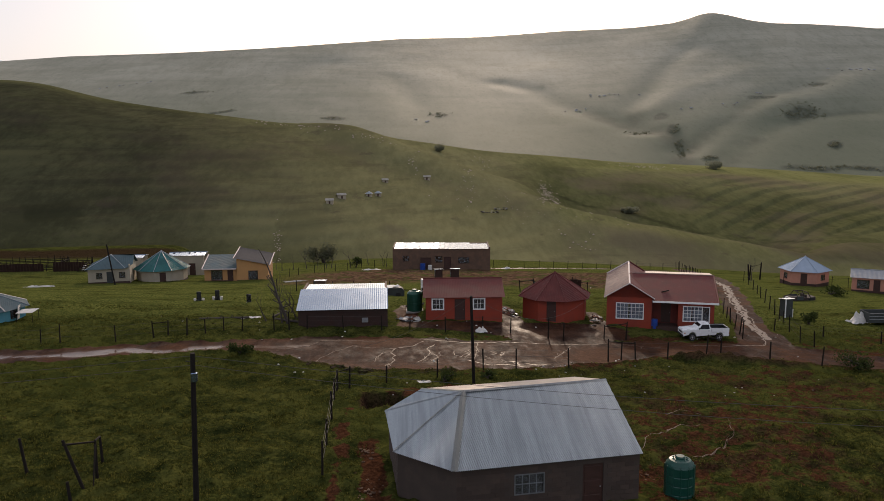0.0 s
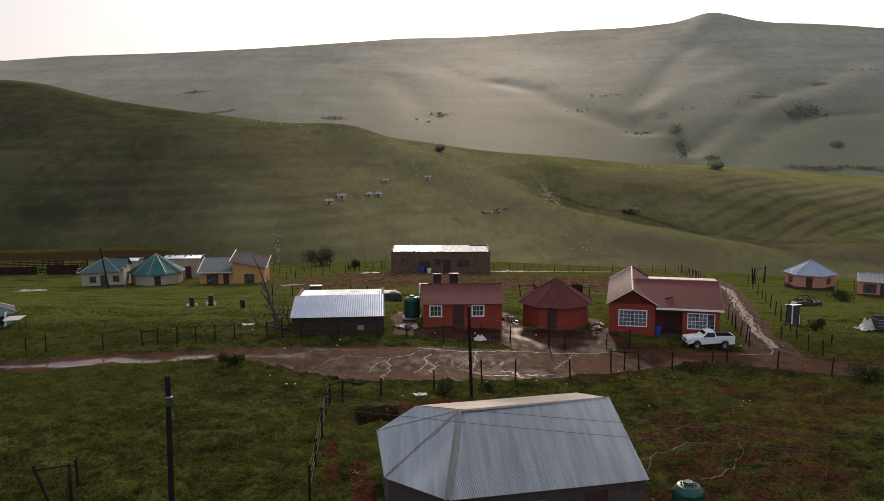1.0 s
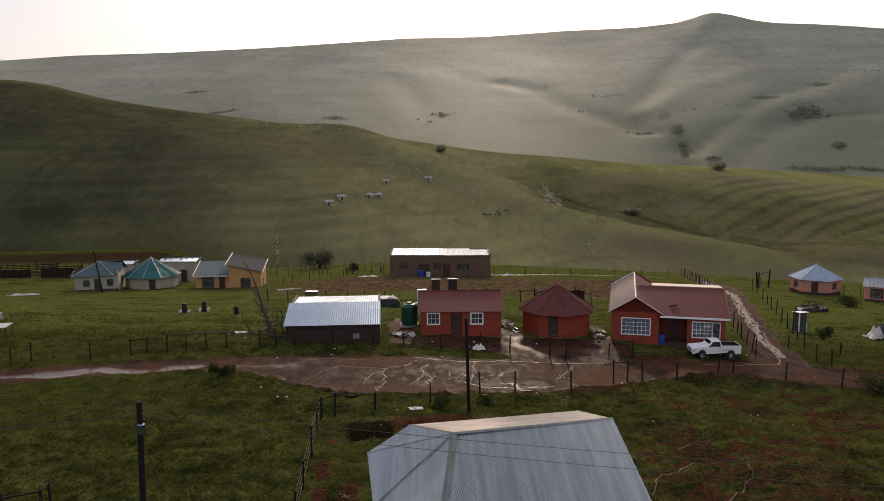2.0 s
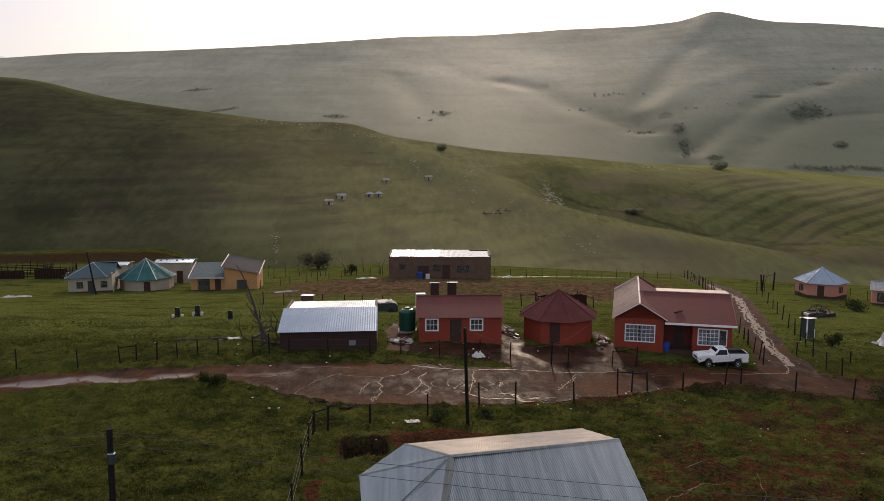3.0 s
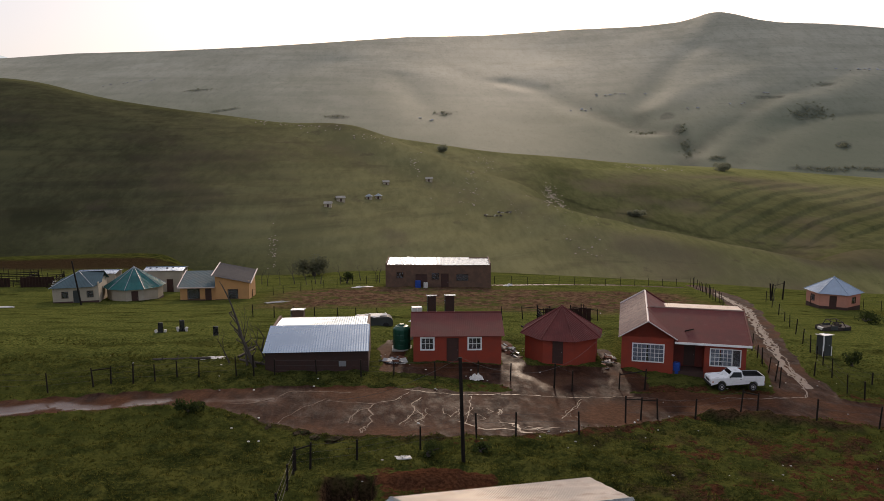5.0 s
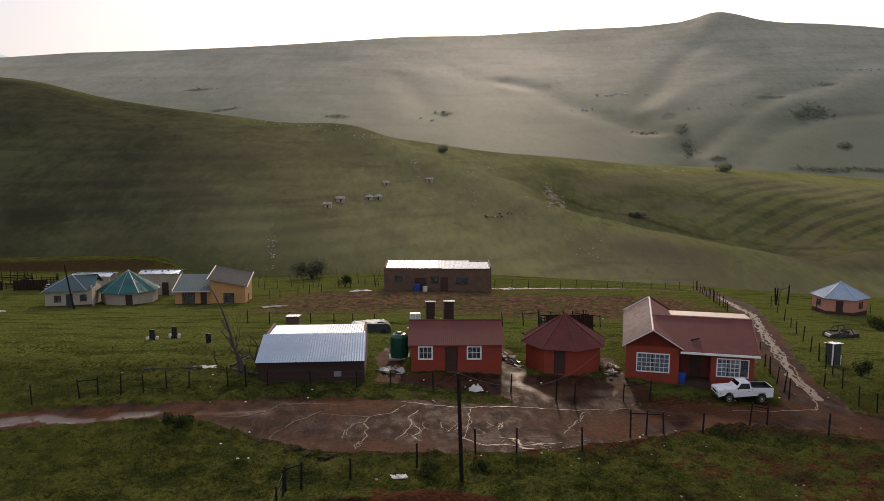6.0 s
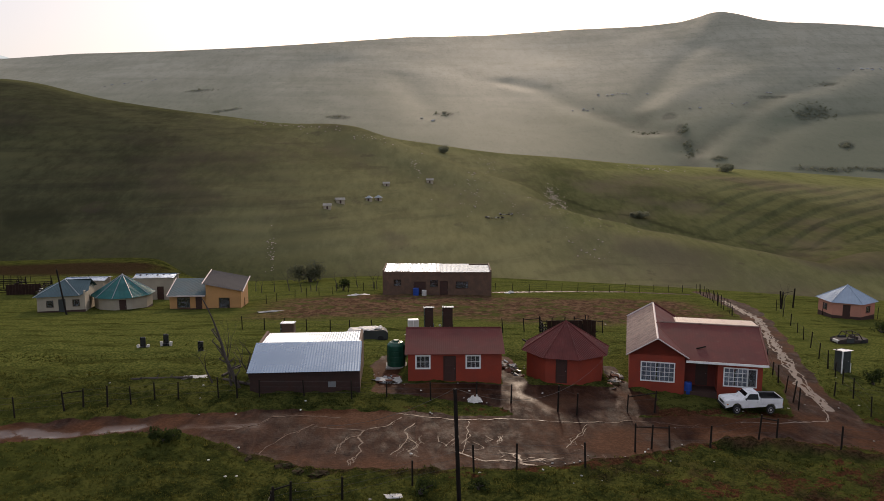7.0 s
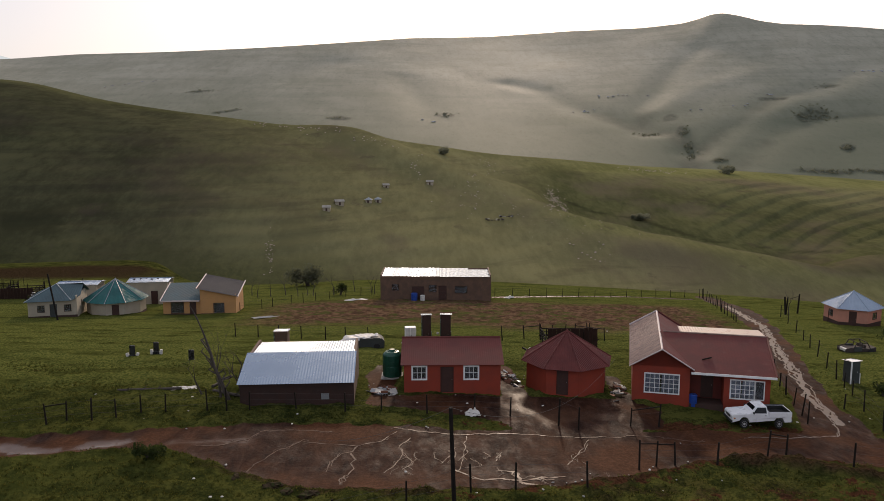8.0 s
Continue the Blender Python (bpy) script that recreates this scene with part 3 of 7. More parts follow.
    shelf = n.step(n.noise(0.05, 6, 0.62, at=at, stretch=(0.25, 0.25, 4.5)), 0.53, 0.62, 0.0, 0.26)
    slope = n.mix(shelf, slope, n.mix(n.attr("hill_dim"), (0.070, 0.058, 0.036), (0.028, 0.025, 0.018)))
    slope = n.mix(n.attr("lit_crest"), slope, n.mix(n.step(grain, 0.4, 0.6), (0.132, 0.134, 0.048), (0.205, 0.200, 0.076)))
    grass = n.mix(n.attr("hill"), grass, slope)
    grass = n.mix(n.math("MULTIPLY", n.attr("thicket_and_shade"), n.attr("hill")), grass, (0.026, 0.028, 0.015))
    upland = n.mix(n.math("MULTIPLY", n.attr("thicket_and_shade"), n.step(n.noise(0.05, 5, 0.7, at=at, stretch=(1, 0.4, 0.4)), 0.3, 0.55, 0.35, 0.9)), upland, (0.056, 0.064, 0.044))
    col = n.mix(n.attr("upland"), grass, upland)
    rock = n.math("MULTIPLY", n.step(n.noise(0.06, 6, 0.7, at=at, stretch=(1, 0.5, 2)), 0.6, 0.68), n.attr("hill"))
    col = n.mix(n.math("MULTIPLY", rock, 0.4), col, (0.075, 0.058, 0.042))
    furrow = n.mix(n.step(n.noise(2.2, 6, 0.75, at=at, stretch=(0.5, 0.8, 1)), 0.4, 0.62), (0.070, 0.040, 0.025), (0.175, 0.105, 0.062))
    plough = n.mix(n.step(n.noise(0.7, 6, 0.75, at=at, stretch=(0.45, 1.0, 1)), 0.48, 0.62), furrow, (0.075, 0.080, 0.024))
    col = n.mix(n.attr("plough"), col, plough)
    soil = n.mix(n.step(fine, 0.35, 0.65), (0.040, 0.017, 0.009), (0.088, 0.037, 0.019))
    soil_f = n.step(n.math("ADD", n.attr("soil"), n.math("MULTIPLY", n.math("SUBTRACT", n.noise(0.85, 9, 0.76, at=at), 0.5), 3.0)), 0.42, 0.6)
    col = n.mix(soil_f, col, soil)
    col = n.mix(n.attr("turf"), col, n.mix(n.step(fine, 0.4, 0.6), (0.020, 0.012, 0.007), (0.05, 0.03, 0.018)))
    wetness = n.step(n.noise(0.16, 4, 0.55, at=at), 0.34, 0.56)
    mudc = n.ramp(n.noise(1.1, 7, 0.68, at=at, stretch=(1, 0.4, 1), distort=0.6), [(0.34, (0.017, 0.008, 0.006)), (0.5, (0.036, 0.017, 0.011)), (0.66, (0.066, 0.032, 0.020))])
    mudc = n.mix(n.math("SUBTRACT", 0.75, n.math("MULTIPLY", wetness, 0.75)), mudc, n.mix(n.step(fine, 0.4, 0.65), (0.075, 0.029, 0.013), (0.115, 0.050, 0.024)))
    mud_f = n.step(n.math("ADD", n.attr("mud"), n.math("MULTIPLY", n.math("SUBTRACT", n.noise(2.2, 5, 0.7, at=at), 0.5), 0.9)), 0.4, 0.6)
    col = n.mix(mud_f, col, mudc)
    wet = n.attr("pool")
    col = n.mix(wet, col, (0.078, 0.038, 0.021))
    n.link(col, n.bsdf.inputs["Base Color"])
    film = n.math("MULTIPLY", wetness, n.step(n.noise(1.3, 5, 0.65, at=at, stretch=(1, 0.5, 1)), 0.3, 0.75))
    sheen = n.step(film, 0.0, 1.0, 0.7, 0.54)
    rough = n.mix(mud_f, n.mix(n.attr("upland"), (0.8, 0.8, 0.8), (0.72, 0.72, 0.72)), sheen)
    rough = n.mix(wet, rough, (0.14, 0.14, 0.14))
    n.link(rough, n.bsdf.inputs["Roughness"])
    n.link(n.mix(mud_f, n.mix(n.attr("upland"), (0.0, 0.0, 0.0), (0.055, 0.055, 0.055)), n.mix(wet, n.step(film, 0.0, 1.0, 0.014, 0.026), n.step(wet, 0.5, 0.9, 0.02, 0.13))), n.bsdf.inputs["Specular IOR Level"])
    dry = n.math("SUBTRACT", 1.0, wet)
    b = n.add("Bump", Distance=0.12)
    n.link(n.math("MULTIPLY", dry, n.mix(mud_f, (0.9, 0.9, 0.9), (0.35, 0.35, 0.35))), b.inputs["Strength"])
    n.link(n.math("ADD", fine, n.math("MULTIPLY", mid, 1.5)), b.inputs["Height"])
    n.link(b.outputs[0], n.bsdf.inputs["Normal"])
    return n.mat


THICKETS = ((0.573, 1452, 0.009, 14), (0.404, 1376, 0.012, 8), (0.309, 1556, 0.014, 9), (-0.092, 1571, 0.014, 10), (0.53, 1655, 0.020, 26), (0.515, 1630, 0.014, 18), (0.366, 1423, 0.006, 30), (0.362, 1474, 0.006, 24), (0.350, 1549, 0.008, 22), (0.335, 1640, 0.012, 14), (0.302, 1539, 0.012, 10), (0.55, 1314, 0.05, 9), (0.62, 1326, 0.05, 9), (0.044, 1655, 0.010, 10), (0.543, 1861, 0.02, 16), (-0.266, 1876, 0.02, 9), (-0.232, 1674, 0.02, 8), (0.47, 1750, 0.02, 8))


def build_ground():
    inner = np.radians(np.arange(-42, 42.01, 0.17))
    outer = np.radians(np.arange(46, 314.1, 4.0))
    az = np.concatenate([inner, outer])
    radii = [0.5]
    while radii[-1] < 4900:
        radii.append(radii[-1] + (3 if radii[-1] < 30 else 4 if 2300 < radii[-1] < 2680 else max(0.22, radii[-1] * 0.0062)))
    radii = np.array(radii)
    cx, cy = 0.0, -8.0
    A, R = np.meshgrid(az, radii, indexing="ij")
    X, Y = cx + np.sin(A) * R, cy + np.cos(A) * R
    Z = height(X, Y)
    mud, soil, plough, upland, pool = land_masks(X, Y)
    near = smooth(190, 120, R)
    Z = Z + 0.22 * plough * (np.sin(Y * 3.6 + 1.2 * waves(X, Y, 52, 9, 2)) + 0.9 * waves(X, Y, 53, 1.6, 3, 0.7))
    lump = lumps(X, Y)
    Z = Z + near * lump * (1 - 0.85 * np.clip(mud + pool, 0, 1)) - 0.07 * mud * near - 0.05 * pool
    # terraces across the pasture, the edge of the road bank, the dug pit and its heap
    Z = Z + near * 0.07 * np.sin(Y * 0.8 + 5.0 * waves(X, Y, 33, 12, 3)) * smooth(-8, -16, X) * smooth(67, 72, Y) * smooth(108, 98, Y)
    pit = np.maximum(np.abs((X + 3.75) / 1.15), np.abs((Y - 44.8) / 1.35)) + 0.3 * waves(X, Y, 36, 0.9, 4, 0.6)
    Z = Z - 1.3 * smooth(1.05, 0.9, pit)
    heap = np.hypot((X - 0.6) / 3.4, (Y - 46.0) / 1.7)
    Z = Z + 0.6 * np.clip(1 - heap, 0, 1) * (1 + 0.4 * waves(X, Y, 34, 0.8, 3))
    soil = np.maximum(soil, smooth(1.1, 0.8, heap))
    bank = along(X, Y, [(20.5, 58.3, 0.2), (24.0, 58.0, 0.5), (27.0, 56.6, 0.4), (28.8, 56.3, 0.2)])
    ragged = smooth(0.7, 0.0, bank + 0.5 * waves(X, Y, 37, 0.9, 3))
    Z = Z + 0.38 * ragged * (1 + 0.6 * waves(X, Y, 38, 0.5, 3))
    turf = np.maximum(smooth(1.4, 1.05, pit), ragged * 0.9)
    low_edge = smooth(0.5, 0.1, np.abs(along(X, Y, ROAD) - 0.25 + 0.5 * waves(X, Y, 39, 1.2, 3))) * (Y < 58.5) * smooth(-14, -9, X)
    turf = np.maximum(turf, 0.8 * low_edge)
    far_field = smooth(156, 160, Y + 3 * waves(X, Y, 54, 14, 3)) * smooth(176, 171, Y + 3 * waves(X, Y, 55, 14, 3)) * smooth(-46, -56, X)
    turf = np.maximum(turf, 0.9 * far_field)
    poached = 0.65 * smooth(0.0, 0.35, waves(X, Y, 61, 1.5, 3, 0.6)) * smooth(8, 12, X) * smooth(57, 53, Y)
    turf = np.maximum(turf, poached)
    hill = smooth(230, 300, R) * smooth(900, 700, R)
    around, away = X / np.maximum(Y - 6, 1), np.hypot(X, Y - 6)
    over_edge = away - np.interp(around, EDGE_AZ, EDGE_R) + 3 * waves(X, Y, 59, 12, 3)
    # the field past the crest is deeper green, its shade put into the tone
    field = smooth(-1, 5, over_edge) * smooth(0.11, 0.2, around) * smooth(260, 120, over_edge)
    shaded_green = np.clip(np.maximum(field, 0.8 * smooth(290, 235, R)) + 0.25 * waves(X, Y, 57, 60, 4), 0, 1)
    # a dark band just past the crest stands for the hollow's shade
    thicket_and_shade = 0.8 * smooth(0, 3, over_edge) * smooth(20, 9, over_edge) * smooth(0.17, 0.22, around) * smooth(0.5, 0.4, around) * (0.5 + 0.5 * waves(X, Y, 60, 14, 3))
    # sunlight along the crests, painted as strips of brighter yellow-green
    lit_crest = smooth(-26, -8, over_edge) * smooth(2, -3, over_edge) * smooth(0.12, 0.22, around) * 0.55
    brow = smooth(95, 40, 470 + 180 * smooth(-0.2, 0.4, around) - away + 12 * waves(X, Y, 62, 40, 3))
    lit_crest = np.maximum(lit_crest, brow * smooth(0.05, 0.34, around) * (R < 800))
    lit_crest = np.maximum(lit_crest, 0.28 * smooth(40, 5, 470 + 180 * smooth(-0.2, 0.4, around) - away) * (R < 700))
    for t1, r1, wide, deep in THICKETS:
        spot = ((around - t1) / wide) ** 2 + ((away - r1) / (1.6 * deep)) ** 2 + 0.9 * waves(X, Y, 56, 60, 3, 0.6)
        thicket_and_shade = np.maximum(thicket_and_shade, smooth(1.3, 0.4, spot) * (Y > 600))
    for pts, deep, wide in GULLIES[:4]:
        scrubby = np.exp(-(along(X, Y, cut(pts)) / (0.55 * wide)) ** 2) * smooth(-0.25, 0.25, waves(X, Y, 63, 110, 3, 0.6)) * (Y > 600)
        thicket_and_shade = np.maximum(thicket_and_shade, 0.75 * scrubby * smooth(1900, 1500, away))
    thicket_and_shade = np.maximum(thicket_and_shade, 0.55 * smooth(3.0, 0.3, along(X, Y, cut(STREAM)) + 2 * waves(X, Y, 64, 9, 2)))
    dark_brush = ((around + 0.47) / 0.05) ** 2 + ((away - 283) / 9) ** 2 + 1.8 * waves(X, Y, 65, 12, 4, 0.7)
    thicket_and_shade = np.maximum(thicket_and_shade, 0.5 * smooth(0.9, 0.3, dark_brush))
    na, nr = A.shape
    verts = np.stack([X, Y, Z], -1).reshape(-1, 3)
    i, j = np.meshgrid(np.arange(na), np.arange(nr - 1), indexing="ij")
    i2 = (i + 1) % na
    quads = np.stack([i * nr + j, i * nr + j + 1, i2 * nr + j + 1, i2 * nr + j], -1).reshape(-1, 4)
    me = bpy.data.meshes.new("ground")
    me.vertices.add(len(verts))
    me.vertices.foreach_set("co", verts.ravel())
    me.loops.add(quads.size)
    me.loops.foreach_set("vertex_index", quads.ravel())
    me.polygons.add(len(quads))
    me.polygons.foreach_set("loop_start", np.arange(0, quads.size, 4))
    me.update(calc_edges=True)
    for name, values in (("mud", mud), ("soil", soil), ("plough", plough), ("upland", upland), ("pool", pool), ("hill", hill), ("turf", turf), ("thicket_and_shade", thicket_and_shade), ("shaded_green", shaded_green), ("lit_crest", lit_crest), ("hill_dim", np.clip(smooth(0.05, -0.44, X / np.maximum(R, 1)) + 0.35 * waves(X, Y, 51, 120, 4), 0, 1)), ("far_lift", smooth(64, 78, Y) * smooth(190, 170, R))):
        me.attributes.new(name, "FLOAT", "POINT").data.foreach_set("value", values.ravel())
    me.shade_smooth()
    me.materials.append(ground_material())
    if me.polygons[0].normal.z < 0:
        me.flip_normals()
    return tagged(new("ground", me), "green pasture slope with muddy tracks and grassy hills beyond", "ground", kind="structure")


build_ground()


# ---------------------------------------------------------------- the block house with the eight-sided end
def block_house():
    """Unplastered block house; its far half-octagon end has three hips."""
    z0, eave, top = -0.45, 1.89, 3.27
    h = thing("block_house", 0, 0, 0, 0, "unplastered grey block house with a silver corrugated hipped roof", "house")
    fl, fm, le, bl, br, rb = (-0.38, 27.62), (-2.80, 29.7), (-3.28, 34.7), (-1.42, 37.9), (7.0, 39.35), (7.58, 28.92)
    a, b = (0.42, 33.3), (7.45, 34.6)
    e3 = lambda p: (p[0], p[1], eave)
    t3 = lambda p: (p[0], p[1], top)
    for k, corners in enumerate(([e3(fl), e3(rb), t3(b), t3(a)], [e3(fm), e3(fl), t3(a)], [e3(le), e3(fm), t3(a)], [e3(bl), e3(le), t3(a)], [e3(br), e3(bl), t3(a), t3(b)])):
        part("roof_sheet", corrugated(bmesh.new(), corners, 0.09, 0.018), ZINC if k < 4 else ZINC_GLARE, h, "" if k < 4 else "rust-patched roof sheet, sun glare put into its cream tone")
    for p, q in ((e3(fl), t3(a)), (e3(fm), t3(a)), (e3(le), t3(a)), (e3(bl), t3(a)), (t3(a), t3(b))):
        bm = bmesh.new()
        p, q = Vector(p) + Vector((0, 0, 0.012)), Vector(q) + Vector((0, 0, 0.012))
        side = (q - p).cross(Vector((0, 0, 1))).normalized() * (0.14 if q.z == p.z or p.y < 28 else 0.10)
        vs = [bm.verts.new(v) for v in (p - side - Vector((0, 0, 0.02)), p + Vector((0, 0, 0.03)), p + side - Vector((0, 0, 0.02)), q + side - Vector((0, 0, 0.02)), q + Vector((0, 0, 0.03)), q - side - Vector((0, 0, 0.02)))]
        bm.faces.new((vs[0], vs[1], vs[4], vs[5]))
        bm.faces.new((vs[1], vs[2], vs[3], vs[4]))
        bmesh.ops.solidify(bm, geom=bm.faces[:], thickness=0.01)
        part("ridge_cap", bm, FLASHING if p.y < 28 else ZINC, h, "dull grey ridge flashing")
    # walls stand in from the eaves
    c = Vector((2.0, 33.4))
    ring = [fl, rb, br, bl, le, fm]
    ring = [tuple(c + (Vector(p) - c) * (0.965 if i not in (1, 2) else 0.978)) for i, p in enumerate(ring)]
    openings = {0: [(2.45, 3.65, z0 + 1.05, z0 + 1.85), (5.35, 6.25, z0 + 0.02, z0 + 2.05)]}
    for k in range(6):
        p, q = ring[k], ring[(k + 1) % 6]
        bm = bmesh.new()
        m = wall(bm, p, q, z0 - 0.3, eave - 0.04, openings.get(k, ()), 0.18)
        w = part("wall", bm, MORTAR, h)
        if k == 0:
            window(h, m, 2.45, 3.65, z0 + 1.05, z0 + 1.85, 4, 2, material=ZINC_OLD, trim=0.04)
            door(h, m, 5.35, 6.25, z0 + 0.02, z0 + 2.05)
        if k in (0, 5, 4):
            BLOCK_RUNS.append((w, m, (Vector(q) - Vector(p)).length, z0 - 0.2, eave - 0.06, openings.get(k, ())))
    bm = bmesh.new()
    e = [Vector((*ring[1], eave)), Vector((*ring[2], eave)), Vector((b[0] - 0.1, b[1], top - 0.05))]
    vs = [bm.verts.new(v) for v in e]
    bm.faces.new(vs)
    bmesh.ops.solidify(bm, geom=bm.faces[:], thickness=0.18)
    part("gable", bm, MORTAR, h)
    return h


BLOCK_RUNS = []
block_house()


def lay_blocks():
    """The single blocks of the walls, proud of their joints."""
    bm = bmesh.new()
    box(bm, (0, -0.012, 0), (0.39, 0.05, 0.19), None, 0.006)
    full = bpy.data.meshes.new("block")
    bm.to_mesh(full)
    bm.free()
    full.materials.append(BLOCK)
    count = 0
    for w, m, length, z0, z1, openings in BLOCK_RUNS:
        row = 0
        z = z0
        while z + 0.19 < z1 + 0.01:
            u = -0.2 * (row % 2) + 0.02
            while u + 0.39 < length + 0.1:
                a, b = max(u, 0.0), min(u + 0.39, length)
                clash = any(a < o[1] + 0.05 and b > o[0] - 0.05 and z < o[3] + 0.05 and z + 0.19 > o[2] - 0.05 for o in openings)
                if b - a > 0.12 and not clash and count < 300:
                    ob = new("block", full)
                    ob.parent = w
                    ob.matrix_basis = m @ pose(a, random.uniform(-0.004, 0.004), z) @ Matrix.Diagonal(((b - a) / 0.39, 1, 1, 1))
                    count += 1
                u += 0.40
            z += 0.20
            row += 1


# ---------------------------------------------------------------- the red houses
def gable_end(bm, p, q, z, apex, thick=0.2):
    """The wall triangle over p-q (x, y) up to the apex (x, y, z)."""
    vs = [bm.verts.new((*p, z)), bm.verts.new((*q, z)), bm.verts.new(apex)]
    bm.faces.new(vs)
    bmesh.ops.solidify(bm, geom=bm.faces[:], thickness=thick)
    bmesh.ops.recalc_face_normals(bm, faces=bm.faces)
    return bm


def red_gable_house():
    """The long red house: a gabled wing in front, a lower roof beside it over a recessed porch."""
    h = thing("gable_house", 16.9, 69.75, -2.75, -16, "red-painted house with maroon gabled roof and white barred windows", "house", "red houses of one yard")
    W, L, D, V = 4.15, 9.75, 12.6, 8.4
    eave, apex, ridge = 2.74, 4.12, 4.25
    bm = bmesh.new()
    m = wall(bm, (0, 0), (W, 0), -0.6, eave, [(0.95, 3.35, 0.72, 2.12)])
    part("front_wall", bm, RED_WALL, h)
    window(h, m, 0.95, 3.35, 0.72, 2.12, 7, 4, "picture_window", 0.09, True, bar=0.035)
    part("front_gable", gable_end(bmesh.new(), (0, 0), (W, 0), eave, (W / 2, 0, apex - 0.06)), RED_WALL, h)
    part("back_gable", gable_end(bmesh.new(), (0, D - 0.2), (W, D - 0.2), eave, (W / 2, D - 0.2, apex - 0.06)), RED_WALL, h)
    bm = bmesh.new()
    wall(bm, (0, D), (0, 0.2), -0.6, eave)
    wall(bm, (W, D), (0, D), -0.6, eave)
    wall(bm, (W, 1.5), (W, D), -0.6, eave)
    part("wing_wall", bm, RED_WALL, h)
    # porch and eastern room
    bm = bmesh.new()
    wall(bm, (W + 0.02, 1.5), (6.55, 1.5), -0.6, 2.9, [(0.9, 1.8, 0.1, 2.1)])
    porch = part("porch_wall", bm, RED_DARK, h)
    mp = Matrix.Translation((W + 0.02, 1.5, 0))
    door(h, mp, 0.9, 1.8, 0.1, 2.1)
    bm = bmesh.new()
    m = wall(bm, (6.55, 0), (L, 0), -0.6, 2.6, [(0.5, 2.75, 0.72, 2.05)])
    wall(bm, (6.55, 1.5), (6.55, 0.2), -0.6, 2.6)
    wall(bm, (L, 0.2), (L, V), -0.6, 2.6)
    wall(bm, (L - 0.2, V), (W, V), -0.6, ridge - 0.46)
    part("room_wall", bm, RED_WALL, h)
    window(h, m, 0.5, 2.1, 0.72, 2.05, 5, 4, "barred_window", 0.09, True, bar=0.04)
    window(h, m, 2.16, 2.75, 0.72, 2.05, 1, 1, "casement", 0.07, False)
    part("side_gable", gable_end(bmesh.new(), (L, 0), (L, V), 2.6, (L, 4.8, ridge - 0.08)), RED_WALL, h)
    bm = bmesh.new()
    box(bm, (W, -0.15, -0.5), (6.55, 1.5, 0.08))
    part("porch_floor", bm, PLINTH, h)
    # roofs
    o, f = 0.26, 0.32
    part("wing_roof", corrugated(bmesh.new(), [(-o, -f, eave - 0.05), (-o, D + o, eave - 0.05), (W / 2, D + o, apex), (W / 2, -f, apex)], 0.24, 0.02), RED_ROOF_SUNLIT, h, "dusty maroon roof sheets, sunlight put into their paler tone")
    part("wing_roof", corrugated(bmesh.new(), [(W + o, D + o, eave - 0.05), (W + o, -f, eave - 0.05), (W / 2, -f, apex), (W / 2, D + o, apex)], 0.22, 0.0014), RED_ROOF, h)
    y1 = 4.8
    x0 = W / 2 + 0.25
    low = 2.56
    run = (ridge - low) / (y1 + 0.4)
    part("main_roof", corrugated(bmesh.new(), [(W + 0.04, -0.4, low), (L + 0.35, -0.4, low), (L + 0.35, y1, ridge), (W + 0.04, y1, ridge)], 0.22, 0.0014), RED_ROOF, h)
    part("valley_roof", corrugated(bmesh.new(), [(W / 2, 0.3, low + 0.7 * run), (W + 0.04, 0.3, low + 0.7 * run), (W + 0.04, y1, ridge), (W / 2, y1, ridge)], 0.22, 0.0014), RED_ROOF, h)
    part("main_roof", corrugated(bmesh.new(), [(L + 0.35, V + 0.4, ridge - 0.42), (W - 0.5, V + 0.4, ridge - 0.42), (W - 0.5, y1, ridge), (L + 0.35, y1, ridge)], 0.22, 0.012), ROOF_GLARE, h, "roof sheets with grazing sun glare put into their pale tone")
    for lo, hi in (((W + 0.05, -0.44, low - 0.15), (L + 0.35, -0.40, low + 0.02)),):
        part("fascia", box(bmesh.new(), lo, hi), WHITE, h, "white fascia board")
    for sx in (-1, 1):
        part("barge_board", rod(bmesh.new(), (W / 2, -f - 0.02, apex + 0.02), (W / 2 + sx * (W / 2 + o), -f - 0.02, eave - 0.03), 0.05, sides=4), FASCIA, h, "pale barge board")
        part("verge_cap", rod(bmesh.new(), (W / 2, D + o, apex + 0.05), (W / 2 + sx * (W / 2 + o), D + o, eave), 0.09, sides=4), FASCIA if sx < 0 else RED_ROOF, h)
    part("ridge_cap", rod(bmesh.new(), (W / 2, -f, apex + 0.0), (W / 2, D + o, apex + 0.0), 0.085, sides=6), FASCIA, h, "pale ridge flashing")
    part("ridge_cap", rod(bmesh.new(), (x0, y1, ridge), (L + 0.35, y1, ridge), 0.08, sides=6), RED_ROOF_SUNLIT, h)
    part("verge_cap", rod(bmesh.new(), (L + 0.35, -0.4, low + 0.01), (L + 0.35, y1, ridge), 0.07, sides=6), RED_ROOF, h)
    bm = bmesh.new()
    rod(bm, (W + 0.9, 1.2, low + 1.6 * run + 0.05), (W + 1.6, 1.5, low + 1.95 * run + 0.06), 0.05, sides=5)
    part("roof_stick", bm, TIMBER, h)
    return h


# roof sheet behind the ridge, the grazing sun's glare painted as its paleness
ROOF_GLARE = paint("glare_maroon_sheet", (0.36, 0.26, 0.22), 0.5, 0.0, 0.2, 1.2, 10, 0.04, (0.2, 0.09, 0.07), (0.52, 0.7), spec=0.4)
